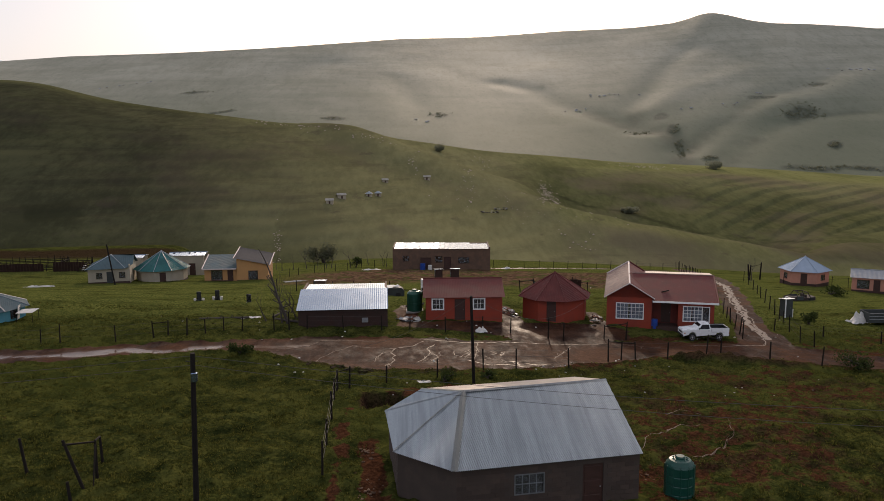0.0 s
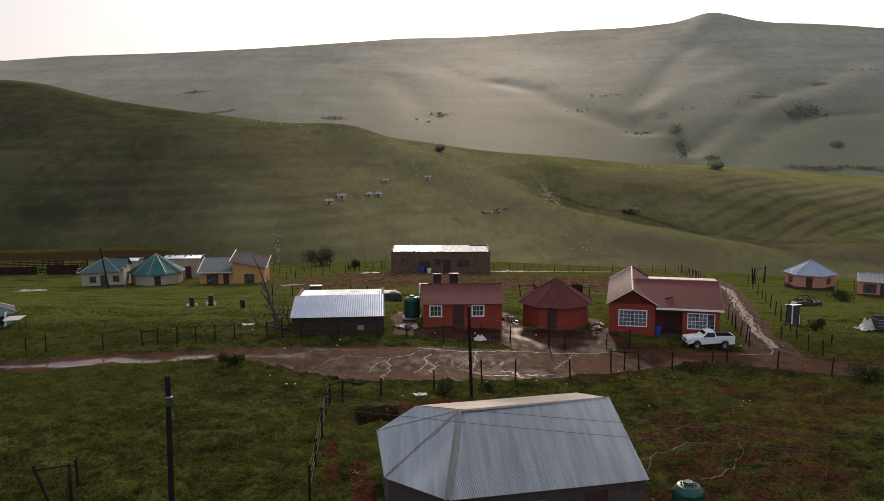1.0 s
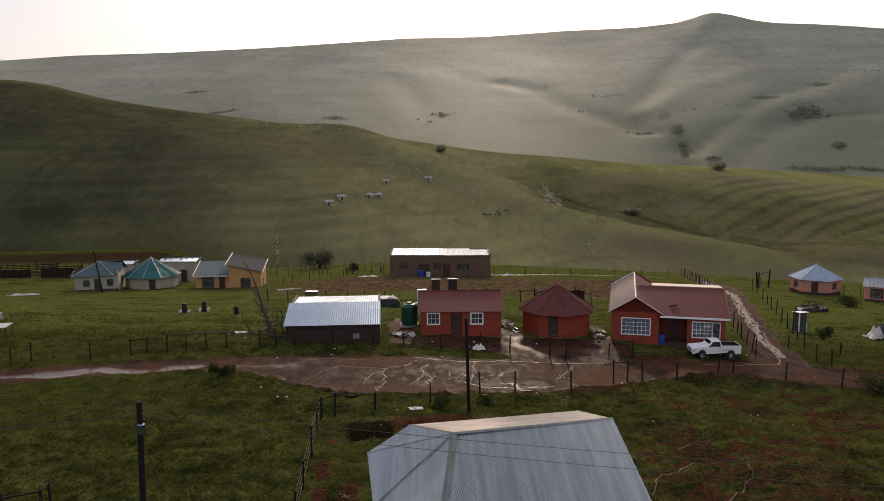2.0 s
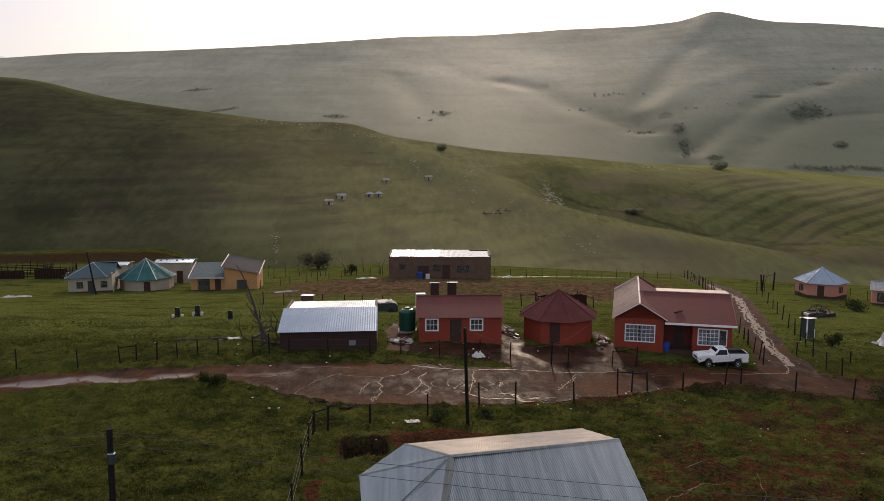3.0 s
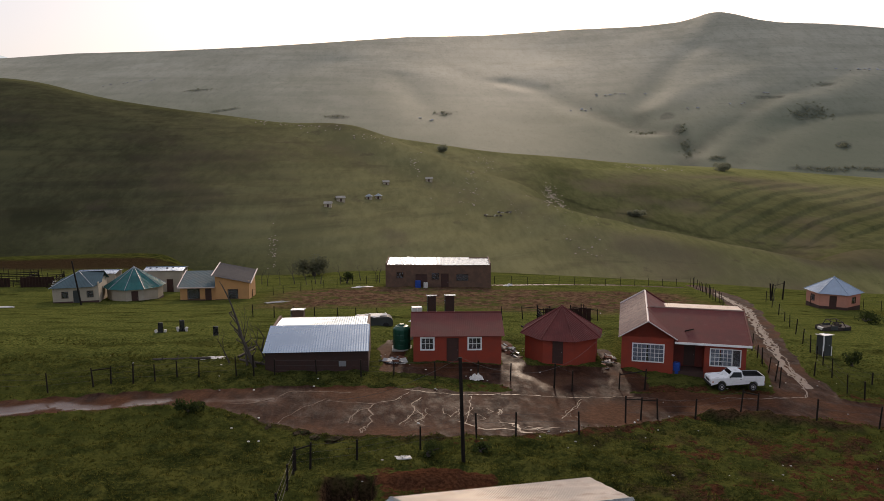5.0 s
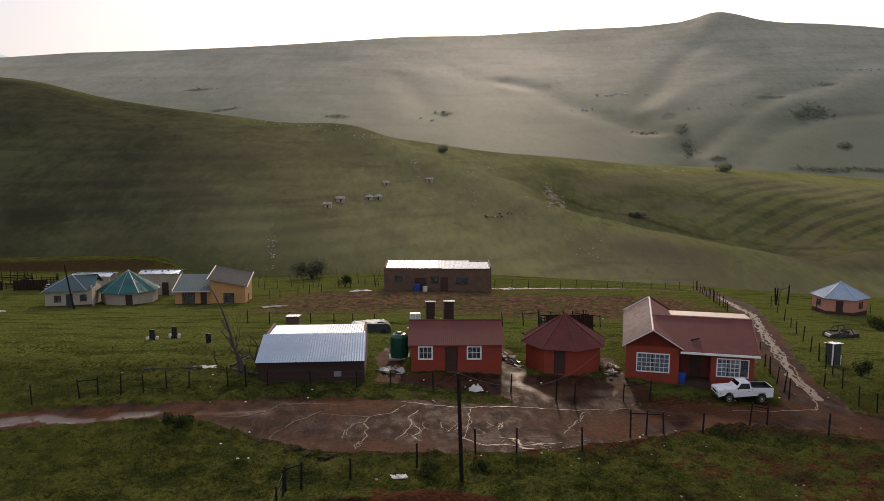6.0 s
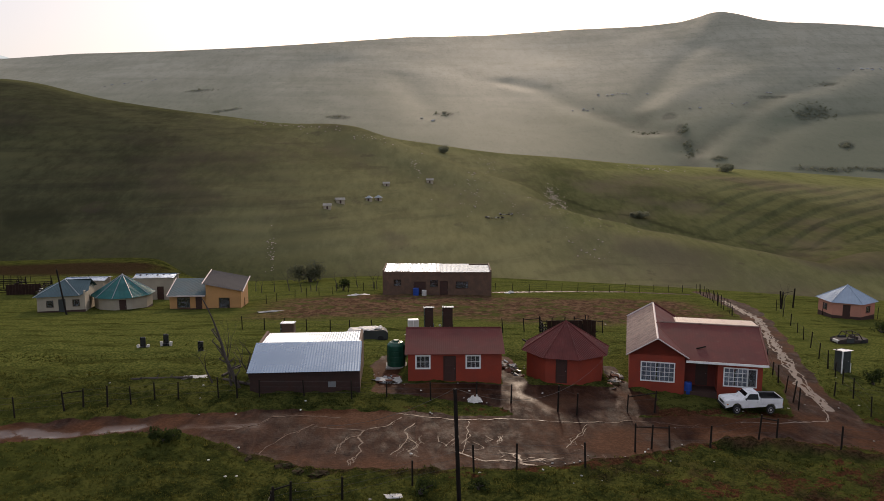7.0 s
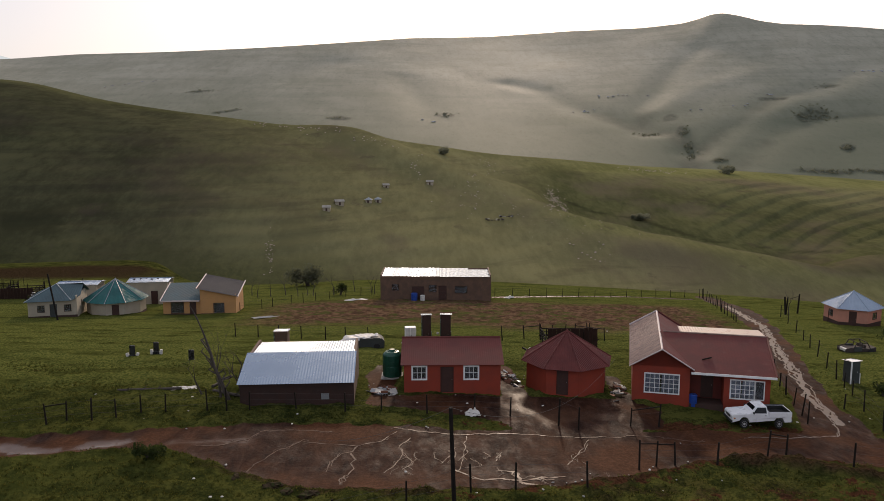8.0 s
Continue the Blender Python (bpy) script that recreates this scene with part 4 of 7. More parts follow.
# dusty maroon sheet, lightened to carry the sunlight on the wing's slope
RED_ROOF_SUNLIT = paint("sunlit_maroon_sheet", (0.25, 0.160, 0.130), 0.55, 0.0, 0.3, 1.6, 10, 0.04, (0.10, 0.046, 0.038), (0.5, 0.7), spec=0.3, streak=(0.35, 2.6, 1))
red_gable_house()


def plain_house(name, x, y, z, rz, W, D, eave, rise, wallm, roofm, label, group="", openings=(), over=0.25, plinth=None, pitch=0.16, front=0.5, category="house", rib=0.016):
    """A rectangular house under a gable roof whose ridge runs along its front; openings: (kind, u0, u1, z0, z1, cols, rows)."""
    h = thing(name, x, y, z, rz, label, category, group)
    bm = bmesh.new()
    holes = [o[1:5] for o in openings]
    m = wall(bm, (0, 0), (W, 0), -0.6, eave, holes)
    bmesh.ops.remove_doubles(bm, verts=bm.verts, dist=1e-4)
    part("front_wall", bm, wallm, h)
    bm = bmesh.new()
    wall(bm, (W, 0.2), (W, D), -0.6, eave)
    wall(bm, (W - 0.2, D), (0, D), -0.6, eave)
    wall(bm, (0, D - 0.2), (0, 0.2), -0.6, eave)
    yr = D * front
    gable_end(bm, (0.0, 0), (0.0, D), eave, (0.0, yr, eave + rise - 0.05))
    gable_end(bm, (W - 0.2, 0), (W - 0.2, D), eave, (W - 0.2, yr, eave + rise - 0.05))
    part("side_wall", bm, wallm, h)
    if plinth:
        bm = bmesh.new()
        for lo, hi in (((-0.02, -0.025, -0.6), (W + 0.02, 0.0, 0.35)), ((W, 0.0, -0.6), (W + 0.025, D, 0.35))):
            box(bm, lo, hi)
        part("plinth", bm, plinth, h, "dark painted plinth")
    for kind, u0, u1, z0, z1, c, r in openings:
        if kind == "door":
            door(h, m, u0, u1, z0, z1, inset=-0.03 if plinth else 0.06)
        else:
            window(h, m, u0, u1, z0, z1, c, r, trim=0.12 if kind == "window" else 0.06, material=WHITE if kind == "window" else DOOR)
    part("roof_sheet", corrugated(bmesh.new(), [(-over, -over, eave - 0.05), (W + over, -over, eave - 0.05), (W + over, yr, eave + rise), (-over, yr, eave + rise)], pitch, rib), roofm, h)
    part("roof_sheet", corrugated(bmesh.new(), [(W + over, D + over, eave - 0.05), (-over, D + over, eave - 0.05), (-over, yr, eave + rise), (W + over, yr, eave + rise)], pitch, rib), roofm, h)
    part("ridge_cap", rod(bmesh.new(), (-over, yr, eave + rise), (W + over, yr, eave + rise), 0.07, sides=6), roofm, h)
    return h


plain_house("small_house", -0.35, 70.35, -2.2, -1.5, 7.3, 6.4, 2.28, 1.2, RED_WALL, RED_ROOF, "small red-painted house with maroon roof and white windows", "red houses of one yard",
            [("window", 0.68, 1.64, 1.1, 2.0, 3, 2), ("door", 2.75, 3.75, 0.0, 2.02, 1, 1), ("window", 4.6, 5.56, 1.1, 2.0, 3, 2)], front=0.5, rib=0.002)


def round_house(name, x, y, z, turn, radius, sides, eave, rise, wallm, roofm, label, group="", over=0.35, ribs=None, plinth=None, door_side=0, windows=(), door_w=0.9, bottom=-0.7, door_m=None, ribmat=None):
    """A many-sided hut under a pointed sheet roof."""
    h = thing(name, x, y, z, 0, label, "round house", group)
    ang = [radians(turn) + 2 * math.pi * (i - 0.5) / sides for i in range(sides + 1)]
    ring = [(radius * math.sin(a), -radius * math.cos(a)) for a in ang]
    far = [((radius + over) * math.sin(a), -(radius + over) * math.cos(a)) for a in ang]
    for i in range(sides):
        p, q = ring[i], ring[i + 1]
        ln = (Vector(q) - Vector(p)).length
        bm = bmesh.new()
        holes = []
        if i == door_side:
            holes = [(ln / 2 - door_w / 2, ln / 2 + door_w / 2, 0.0, 2.0)]
        elif i in windows:
            holes = [(ln / 2 - 0.45, ln / 2 + 0.45, 0.95, 1.75)]
        m = wall(bm, p, q, bottom, eave, holes, 0.18)
        part("wall_panel", bm, wallm, h)
        if plinth:
            spans = [(0, ln)] if i != door_side else [(0, ln / 2 - door_w / 2), (ln / 2 + door_w / 2, ln)]
            for u0, u1 in spans:
                part("plinth", box(bmesh.new(), (u0, -0.02, bottom), (u1, 0.0, 0.5), m), plinth, h)
            if i == door_side:
                part("doorstep", box(bmesh.new(), (ln / 2 - door_w / 2, -0.25, bottom), (ln / 2 + door_w / 2, -0.003, -0.02), m), plinth, h)
        if i == door_side:
            door(h, m, ln / 2 - door_w / 2, ln / 2 + door_w / 2, 0.0, 2.0, door_m)
        elif i in windows:
            window(h, m, ln / 2 - 0.45, ln / 2 + 0.45, 0.95, 1.75, 2, 2, trim=0.05, material=DOOR)
        a, b = far[i], far[i + 1]
        part("roof_sheet", corrugated(bmesh.new(), [(*a, eave - 0.1), (*b, eave - 0.1), (0, 0, eave + rise)], 0.16, 0.014), roofm, h)
        part("hip_cap", rod(bmesh.new(), (*a, eave - 0.09), (0, 0, eave + rise + 0.02), 0.05, sides=5), ribmat or roofm, h)
    part("finial", rod(bmesh.new(), (0, 0, eave + rise - 0.05), (0, 0, eave + rise + 0.14), 0.12, 0.03, 8), ribmat or roofm, h)
    return h


round_house("rondavel", 12.55, 73.1, -2.5, -17, 3.25, 8, 2.15, 2.15, RED_WALL, RED_ROOF, "eight-sided red rondavel with a pointed maroon roof", "red houses of one yard", 0.45, door_side=0)
round_house("rondavel", 59.05, 112.3, -7.4, -29, 3.4, 6, 2.35, 1.85, PINK_WALL, BLUE_ROOF, "six-sided salmon rondavel with a pale blue roof", "painted huts", 0.4, plinth=PLINTH, door_side=0, windows=(1, 5), bottom=-1.3, ribmat=BLUE_ROOF)
round_house("rondavel", -40.2, 119.0, -6.95, 18, 3.75, 10, 2.35, 2.55, CREAM_WALL, TEAL_ROOF, "cream rondavel with a pointed teal roof and pale ribs", "painted huts", 0.5, plinth=PLINTH, door_side=0, ribmat=ZINC_OLD)
round_house("rondavel", -41.3, 70.6, -2.1, 30, 3.5, 8, 1.9, 1.5, BLUE_WALL, SLATE_ROOF, "turquoise rondavel with a dark blue-grey roof", "painted huts", 0.4, door_side=3, windows=(1,), ribmat=ZINC_OLD)


# ---------------------------------------------------------------- the shed with two roof slopes
def long_shed():
    h = thing("shed", -11.95, 67.2, -1.9, 1.6, "low dark-walled shed with bright corrugated zinc roof", "shed")
    W, D = 8.05, 8.5
    bm = bmesh.new()
    wall(bm, (0, 0), (W, 0), -0.5, 1.58, [(5.75, 6.25, 0.35, 0.72)])
    part("front_wall", bm, SHED_WALL, h)
    bm = bmesh.new()
    box(bm, (5.72, -0.03, 0.32), (6.28, 0.02, 0.75))
    part("vent", bm, ZINC_OLD, h, "small grey vent panel")
    bm = bmesh.new()
    prism(bm, [(0.2, -0.5), (D, -0.5), (D, 2.52), (4.1, 2.6), (0.2, 1.6)], 0, 0.2)
    bmesh.ops.transform(bm, matrix=Matrix.Translation((W, 0, 0)) @ pose(0, 0, 0, 0, 0, 90), verts=bm.verts)
    part("side_wall", bm, BROWN_BRICK, h)
    bm = bmesh.new()
    prism(bm, [(0.2, -0.5), (D, -0.5), (D, 2.52), (4.1, 2.6), (0.2, 1.6)], 0, 0.2)
    bmesh.ops.transform(bm, matrix=Matrix.Translation((0.2, 0, 0)) @ pose(0, 0, 0, 0, 0, 90), verts=bm.verts)
    part("side_wall", bm, BROWN_BRICK, h)
    bm = bmesh.new()
    wall(bm, (W - 0.2, D), (0.2, D), -0.5, 2.3)
    part("back_wall", bm, BROWN_BRICK, h)
    part("roof_sheet", corrugated(bmesh.new(), [(-0.15, -0.3, 1.6), (W + 0.05, -0.3, 1.6), (W + 0.05, 4.15, 2.68), (-0.15, 4.15, 2.68)], 0.2, 0.007), ZINC_NEW, h)
    part("roof_sheet", corrugated(bmesh.new(), [(W - 0.1, 8.35, 2.36), (0.25, 8.35, 2.36), (0.25, 4.0, 2.63), (W - 0.1, 4.0, 2.63)], 0.2, 0.016), ZINC_NEW, h)
    return h


long_shed()


# ---------------------------------------------------------------- the long brick building behind
def brick_block():
    h = thing("brick_building", -4.35, 125.0, -6.85, -2.5, "long unplastered brown brick building with a gleaming flat sheet roof", "building")
    W, D, Z = 16.2, 7.0, 3.75
    bm = bmesh.new()
    holes = [(1.7, 2.7, 1.7, 2.6), (4.6, 6.4, 0.0, 2.3), (7.1, 8.2, 1.5, 2.5), (8.5, 9.7, 0.0, 2.4), (10.9, 12.7, 1.3, 2.3)]
    m = wall(bm, (0, 0), (W, 0), -0.8, Z, holes)
    part("front_wall", bm, BROWN_BRICK, h)
    for u0, u1, z0, z1 in holes:
        if z0 == 0.0:
            door(h, m, u0, u1, z0, z1, inset=0.1)
        else:
            window(h, m, u0, u1, z0, z1, 3, 2, material=DOOR, trim=0.03)
    bm = bmesh.new()
    wall(bm, (W, 0.2), (W, D), -0.8, Z + 0.25)
    wall(bm, (W - 0.2, D), (0, D), -0.8, Z + 0.1)
    wall(bm, (0, D - 0.2), (0, 0.2), -0.8, Z + 0.25)
    part("side_wall", bm, BROWN_BRICK, h)
    for u0, u1, y0, up in ((0.2, 4.0, 0.45, 0.12), (4.0, 8.7, 0.2, 0.1), (8.7, 13.0, -0.25, 0.06), (13.0, W - 0.2, -0.2, 0.02)):
        part("roof_sheet", corrugated(bmesh.new(), [(u0, y0, Z + 0.02), (u1, y0, Z + 0.02), (u1, D - 0.2 - (1.0 if u0 > 12 else 0), Z + 0.06 + up), (u0, D - 0.2 - (1.0 if u0 > 12 else 0), Z + 0.06 + up)], 0.2, 0.02), ZINC_NEW, h)
    return h


brick_block()

# ---------------------------------------------------------------- the western homestead
def hipped_house():
    h = thing("cream_house", -49.0, 112.6, -6.3, 12, "cream house with a hipped grey-teal roof", "house", "painted huts")
    h.matrix_basis = h.matrix_basis @ Matrix.Diagonal((0.88, 1, 1, 1))
    W, D, E, R = 6.6, 6.6, 2.45, 1.7
    bm = bmesh.new()
    holes = [(1.3, 2.2, 1.0, 1.85), (2.9, 3.9, 0.0, 2.0), (4.9, 5.8, 1.0, 1.85)]
    m = wall(bm, (0, 0), (W, 0), -0.7, E, holes)
    wall(bm, (W, 0.2), (W, D), -0.7, E + 0.5, [(2.4, 3.2, 1.1, 1.9)])
    wall(bm, (W - 0.2, D), (0, D), -0.7, E)
    wall(bm, (0, D - 0.2), (0, 0.2), -0.7, E)
    part("wall_shell", bm, CREAM_WALL, h)
    for u0, u1, z0, z1 in holes:
        if z0 == 0:
            door(h, m, u0, u1, z0, z1, DARK_SHEET)
        else:
            window(h, m, u0, u1, z0, z1, 2, 2, material=DOOR, trim=0.04)
    bm = bmesh.new()
    box(bm, (-0.02, -0.02, -0.7), (2.9, 0, 0.5))
    box(bm, (3.9, -0.02, -0.7), (W + 0.02, 0, 0.5))
    part("plinth", bm, PLINTH, h)
    o = 0.4
    a, b = (3.3, 3.0, E + R), (W + o, 3.0, E + R - 0.1)
    for c in ([(-o, -o, E), (W - 0.6, -o, E), a], [(-o, D + o, E), (-o, -o, E), a], [(W - 0.6, -o, E), (W + o, -o + 1.2, E + 0.45), b, a], [(W + o, D + o, E), (-o, D + o, E), a, b]):
        part("roof_sheet", corrugated(bmesh.new(), c, 0.2, 0.014), SLATE_ROOF, h)
    for p, q in (((-o, -o, E), a), ((W - 0.6, -o, E), a)):
        part("hip_cap", rod(bmesh.new(), p, q, 0.07, sides=5), ZINC, h, "pale hip flashing")
    return h


hipped_house()


def orange_house():
    h = thing("orange_house", -32.9, 115.8, -6.75, 3, "orange house with grey-teal porch roof and tall grey roof", "house", "painted huts")
    h.matrix_basis = h.matrix_basis @ Matrix.Diagonal((0.88, 1, 1, 1))
    bm = bmesh.new()
    holes = [(1.2, 3.0, 0.55, 1.95), (3.9, 4.9, 0.0, 2.0)]
    m = wall(bm, (0, 0), (5.6, 0), -0.7, 2.3, holes)
    wall(bm, (0, 5), (0, 0.2), -0.7, 2.3)
    part("west_wall", bm, ORANGE_WALL, h)
    window(h, m, 1.2, 3.0, 0.55, 1.95, 3, 1, material=DOOR)
    door(h, m, 3.9, 4.9, 0.0, 2.0)
    bm = bmesh.new()
    m = wall(bm, (5.6, -0.4), (10.9, -0.4), -0.7, 2.75, [(2.0, 3.5, 0.55, 1.85)])
    wall(bm, (10.9, -0.2), (10.9, 5.6), -0.7, 3.0)
    wall(bm, (5.6, 5.6), (5.6, -0.2), -0.7, 3.8)
    part("east_wall", bm, ORANGE_WALL, h)
    window(h, m, 2.0, 3.5, 0.55, 1.85, 3, 1, material=DOOR)
    bm = bmesh.new()
    prism(bm, [(5.6, 2.75), (10.9, 2.75), (5.6, 3.85)], -0.4, -0.2)
    part("gable", bm, ORANGE_WALL, h)
    bm = bmesh.new()
    box(bm, (-0.02, -0.03, -0.7), (3.9, 0, 0.45))
    box(bm, (5.6, -0.43, -0.7), (10.92, -0.4, 0.5))
    part("plinth", bm, PLINTH, h)
    part("porch_roof", corrugated(bmesh.new(), [(-0.3, -0.45, 2.3), (5.55, -0.45, 2.3), (5.55, 5.2, 3.7), (-0.3, 5.2, 3.7)], 0.2, 0.014), SLATE_ROOF, h)
    part("tall_roof", corrugated(bmesh.new(), [(5.2, -0.8, 3.95), (5.2, 5.9, 4.75), (11.2, 5.9, 3.7), (11.2, -0.8, 2.75)], 0.2, 0.014), GREY_ROOF, h)
    for a, b in (((5.15, -0.8, 3.97), (5.15, 5.9, 4.77)), ((11.25, -0.8, 2.77), (11.25, 5.9, 3.72)), ((-0.3, -0.45, 2.35), (-0.3, 5.2, 3.75))):
        part("barge_board", rod(bmesh.new(), a, b, 0.1, sides=4), FASCIA, h, "pale barge board")
    part("gutter_board", box(bmesh.new(), (-0.3, -0.52, 2.16), (5.5, -0.46, 2.32)), FASCIA, h)
    return h


orange_house()
plain_house("flat_house", -41.5, 127.0, -7.5, 3, 5.6, 3.6, 3.5, 0.25, CREAM_WALL, ZINC_NEW, "cream flat-roofed house with stones on its sheet roof", "painted huts", [("door", 3.2, 4.2, 0.0, 2.1, 1, 1)])
plain_house("flat_house", -51.2, 125.5, -6.9, 3, 5.6, 3.4, 2.8, 0.2, CREAM_WALL, ZINC_NEW, "low cream outbuilding with a pale sheet roof", "painted huts", [("door", 2.0, 2.9, 0.0, 2.0, 1, 1)])


# the long salmon building
plain_house("salmon_house", 62.6, 105.6, -7.4, -31, 9.0, 4.2, 2.2, 0.9, PINK_WALL, ZINC_OLD, "long salmon house with a grey sheet roof", "painted huts",
            [("sash", 0.7, 2.2, 0.6, 1.8, 2, 1), ("door", 2.75, 3.6, 0.0, 1.95, 1, 1), ("sash", 4.3, 5.8, 0.6, 1.8, 2, 1)], plinth=PLINTH)


# ---------------------------------------------------------------- poles and cables
def power_pole(x, y, tall, lean_x, lean_y, box_at, label):
    z = ground_z(x, y)
    h = thing("power_pole", x, y, z - 0.3, 0, label, "utility pole", "power line")
    top = Vector((lean_x, lean_y, tall + 0.3))
    part("shaft", rod(bmesh.new(), (0, 0, 0), top, 0.115, 0.09, 12), POLE_WOOD, h, smooth=False)
    if box_at:
        bm = bmesh.new()
        c = top * (box_at / tall)
        box(bm, (c.x - 0.02, c.y - 0.26, c.z - 0.18), (c.x + 0.2, c.y - 0.07, c.z + 0.18), None, 0.03)
        part("meter_box", bm, ZINC_NEW, h, "small pale grey junction box")
        bm = bmesh.new()
        for s in (-1, 1):
            rod(bm, (c.x, c.y, c.z + 0.55), (c.x + 0.22 * s, c.y - 0.1, c.z + 0.6), 0.02, sides=6)
        part("bracket", bm, DARK_TRIM, h)
    return Vector((x, y, z - 0.3)) + top


def tube(points, r, sides=3):
    """One connected thin bar through the points."""
    bm = bmesh.new()
    rings = []
    pts = [Vector(p) for p in points]
    for i, p in enumerate(pts):
        d = (pts[min(i + 1, len(pts) - 1)] - pts[max(i - 1, 0)]).normalized()
        e = d.cross(Vector((0, 0, 1))).normalized()
        f = e.cross(d)
        rings.append([bm.verts.new(p + r * (math.cos(2 * math.pi * k / sides) * e + math.sin(2 * math.pi * k / sides) * f)) for k in range(sides)])
    for u, v in zip(rings, rings[1:]):
        for k in range(sides):
            bm.faces.new((u[k], u[(k + 1) % sides], v[(k + 1) % sides], v[k]))
    return bm


def cable(name, a, b, sag, label, r=0.009, pieces=14):
    a, b = Vector(a), Vector(b)
    bm = tube([a.lerp(b, i / pieces) - Vector((0, 0, sag * 4 * (i / pieces) * (1 - i / pieces))) for i in range(pieces + 1)], r, 4)
    ob = part(name, bm, CABLE)
    return tagged(ob, label, "cable", "power line")


NEAR_TOP = power_pole(-10.42, 27.4, 6.9, 0.33, -0.5, 6.05, "dark creosoted wooden power pole with a grey junction box")
YARD_TOP = power_pole(2.3, 48.7, 6.3, -0.28, -1.0, 0, "dark creosoted wooden power pole beside the muddy road")
WEST_TOP = power_pole(-44.3, 110.5, 6.0, -0.9, 0.0, 0, "dark wooden power pole beside the cream house")
cable("power_cable", YARD_TOP, (15.9, 71.2, -0.05), 2.0, "thin dark supply cable sagging to the red rondavel")
cable("stay_wire", YARD_TOP, (-5.6, 60.5, -1.9), 0.5, "thin stay wire running down to the mud")
for dz, end in ((-0.1, (40, 22.0, 5.6)), (-0.45, (40, 22.4, 4.6))):
    cable("power_cable", NEAR_TOP + Vector((0, 0, dz)), end, 1.1, "thin dark power cable slung from the wooden pole", 0.009)
    cable("power_cable", NEAR_TOP + Vector((0, 0, dz)), (-60, 26.0 + dz, 7.0 + dz), 1.0, "thin dark power cable slung from the wooden pole", 0.009)


# ---------------------------------------------------------------- fences
def fence(points, tall, label, wires=3, lean=0.06, thick=0.06, rails=()):
    """A post and wire fence through (x, y) points."""
    x0, y0 = points[0]
    h = thing("fence", x0, y0, ground_z(x0, y0), 0, label, "fence", "fences")
    base = Vector((x0, y0, ground_z(x0, y0)))
    tops = []
    for x, y in points:
        t = tall * random.uniform(0.82, 1.15)
        foot = Vector((x, y, ground_z(x, y) - 0.25)) - base
        head = foot + Vector((random.uniform(-lean, lean) * t, random.uniform(-lean, lean) * t, t + 0.25))
        part("post", rod(bmesh.new(), foot, head, thick * random.uniform(0.8, 1.25), thick * random.uniform(0.7, 1.0), 7), TIMBER, h)
        tops.append((foot, head))
    for k in range(wires):
        f = 0.92 - 0.25 * k
        part("wire_strand", tube([a0.lerp(a1, f) for a0, a1 in tops], 0.007), WIRE, h)
    for i in rails:
        part("rail", rod(bmesh.new(), tops[i][0].lerp(tops[i][1], 0.88), tops[i + 1][0].lerp(tops[i + 1][1], 0.9), 0.035, sides=6), TIMBER, h)
    return h


def spread(a, b, n, jitter=0.15):
    return [(a[0] + (b[0] - a[0]) * i / n + random.uniform(-jitter, jitter), a[1] + (b[1] - a[1]) * i / n + random.uniform(-jitter, jitter)) for i in range(n + 1)]


POSTS = "weathered dark wooden post and wire fence on grass"
fence([(-6.05, 31.8), (-6.25, 35.6), (-6.4, 40.0), (-6.7, 44.4), (-6.7, 46.6)], 1.55, POSTS)
fence([(-6.75, 47.6), (-6.0, 47.9), (-3.6, 49.1), (-0.05, 51.4), (3.37, 52.8), (5.83, 53.3), (9.8, 53.5)], 1.5, POSTS, rails=(0,))
fence([(13.67, 56.9), (14.87, 57.5), (16.1, 57.7), (18.76, 57.9), (22.4, 59.1), (23.7, 59.3)], 1.6, POSTS, lean=0.1, rails=(0, 1, 4))
fence([(27.0, 57.5), (30.75, 56.5), (36.0, 55.2), (42, 54)], 1.55, POSTS)
fence([(-40.9, 58.9), (-38.6, 59.5), (-35.1, 60.3), (-31.9, 61.1), (-30.5, 61.4), (-26.3, 62.1), (-23.5, 63.1), (-22.5, 63.7), (-21.0, 64.0), (-19.5, 64.3), (-18.1, 65.0), (-16.6, 65.4), (-13.9, 65.9), (-12.6, 66.0)], 1.45, POSTS, rails=(6,))
fence([(-11.0, 65.9), (-7.8, 66.0), (-4.4, 65.9), (-1.9, 65.9), (1.3, 65.9), (4.6, 65.8), (7.1, 65.5)], 1.3, POSTS)
fence([(10.2, 63.9), (11.4, 63.2)], 1.6, POSTS, 1)
fence([(15.2, 64.1), (17.2, 64.2)], 1.5, POSTS, 2, rails=(0,))
fence([(28.4, 65.6), (28.9, 67.4), (29.4, 69.6), (30.0, 72.0), (30.7, 74.5), (31.8, 78.0)], 1.5, POSTS, lean=0.12)
fence([(33.6, 62.8), (33.0, 64.1), (34.2, 68.4), (35.4, 72.0), (36.6, 75.2), (37.5, 78.0), (39.0, 82.3), (41.0, 87.6), (42.9, 92.6), (44.8, 97.6), (47.0, 103.6), (49.6, 110.8), (52.0, 117.6)], 1.5, POSTS, lean=0.1)
fence(spread((43.1, 111.5), (50.2, 142), 14), 1.6, POSTS, 2, 0.1)
fence(spread((13.4, 132.5), (50.0, 142.5), 13), 1.4, POSTS, 2, 0.08, 0.045)
fence(spread((-23, 118), (-6, 133), 9, 0.5), 1.4, POSTS, 2, 0.12, 0.05)
fence(spread((-18, 92.8), (-4, 89.6), 6), 1.4, POSTS, 2, 0.1)
fence([(9.6, 91.2), (12.0, 92.0), (14.0, 93.3), (17.6, 93.4), (20.8, 93.2), (24.5, 92.5)], 1.5, POSTS, 2, 0.1, rails=(1, 3))


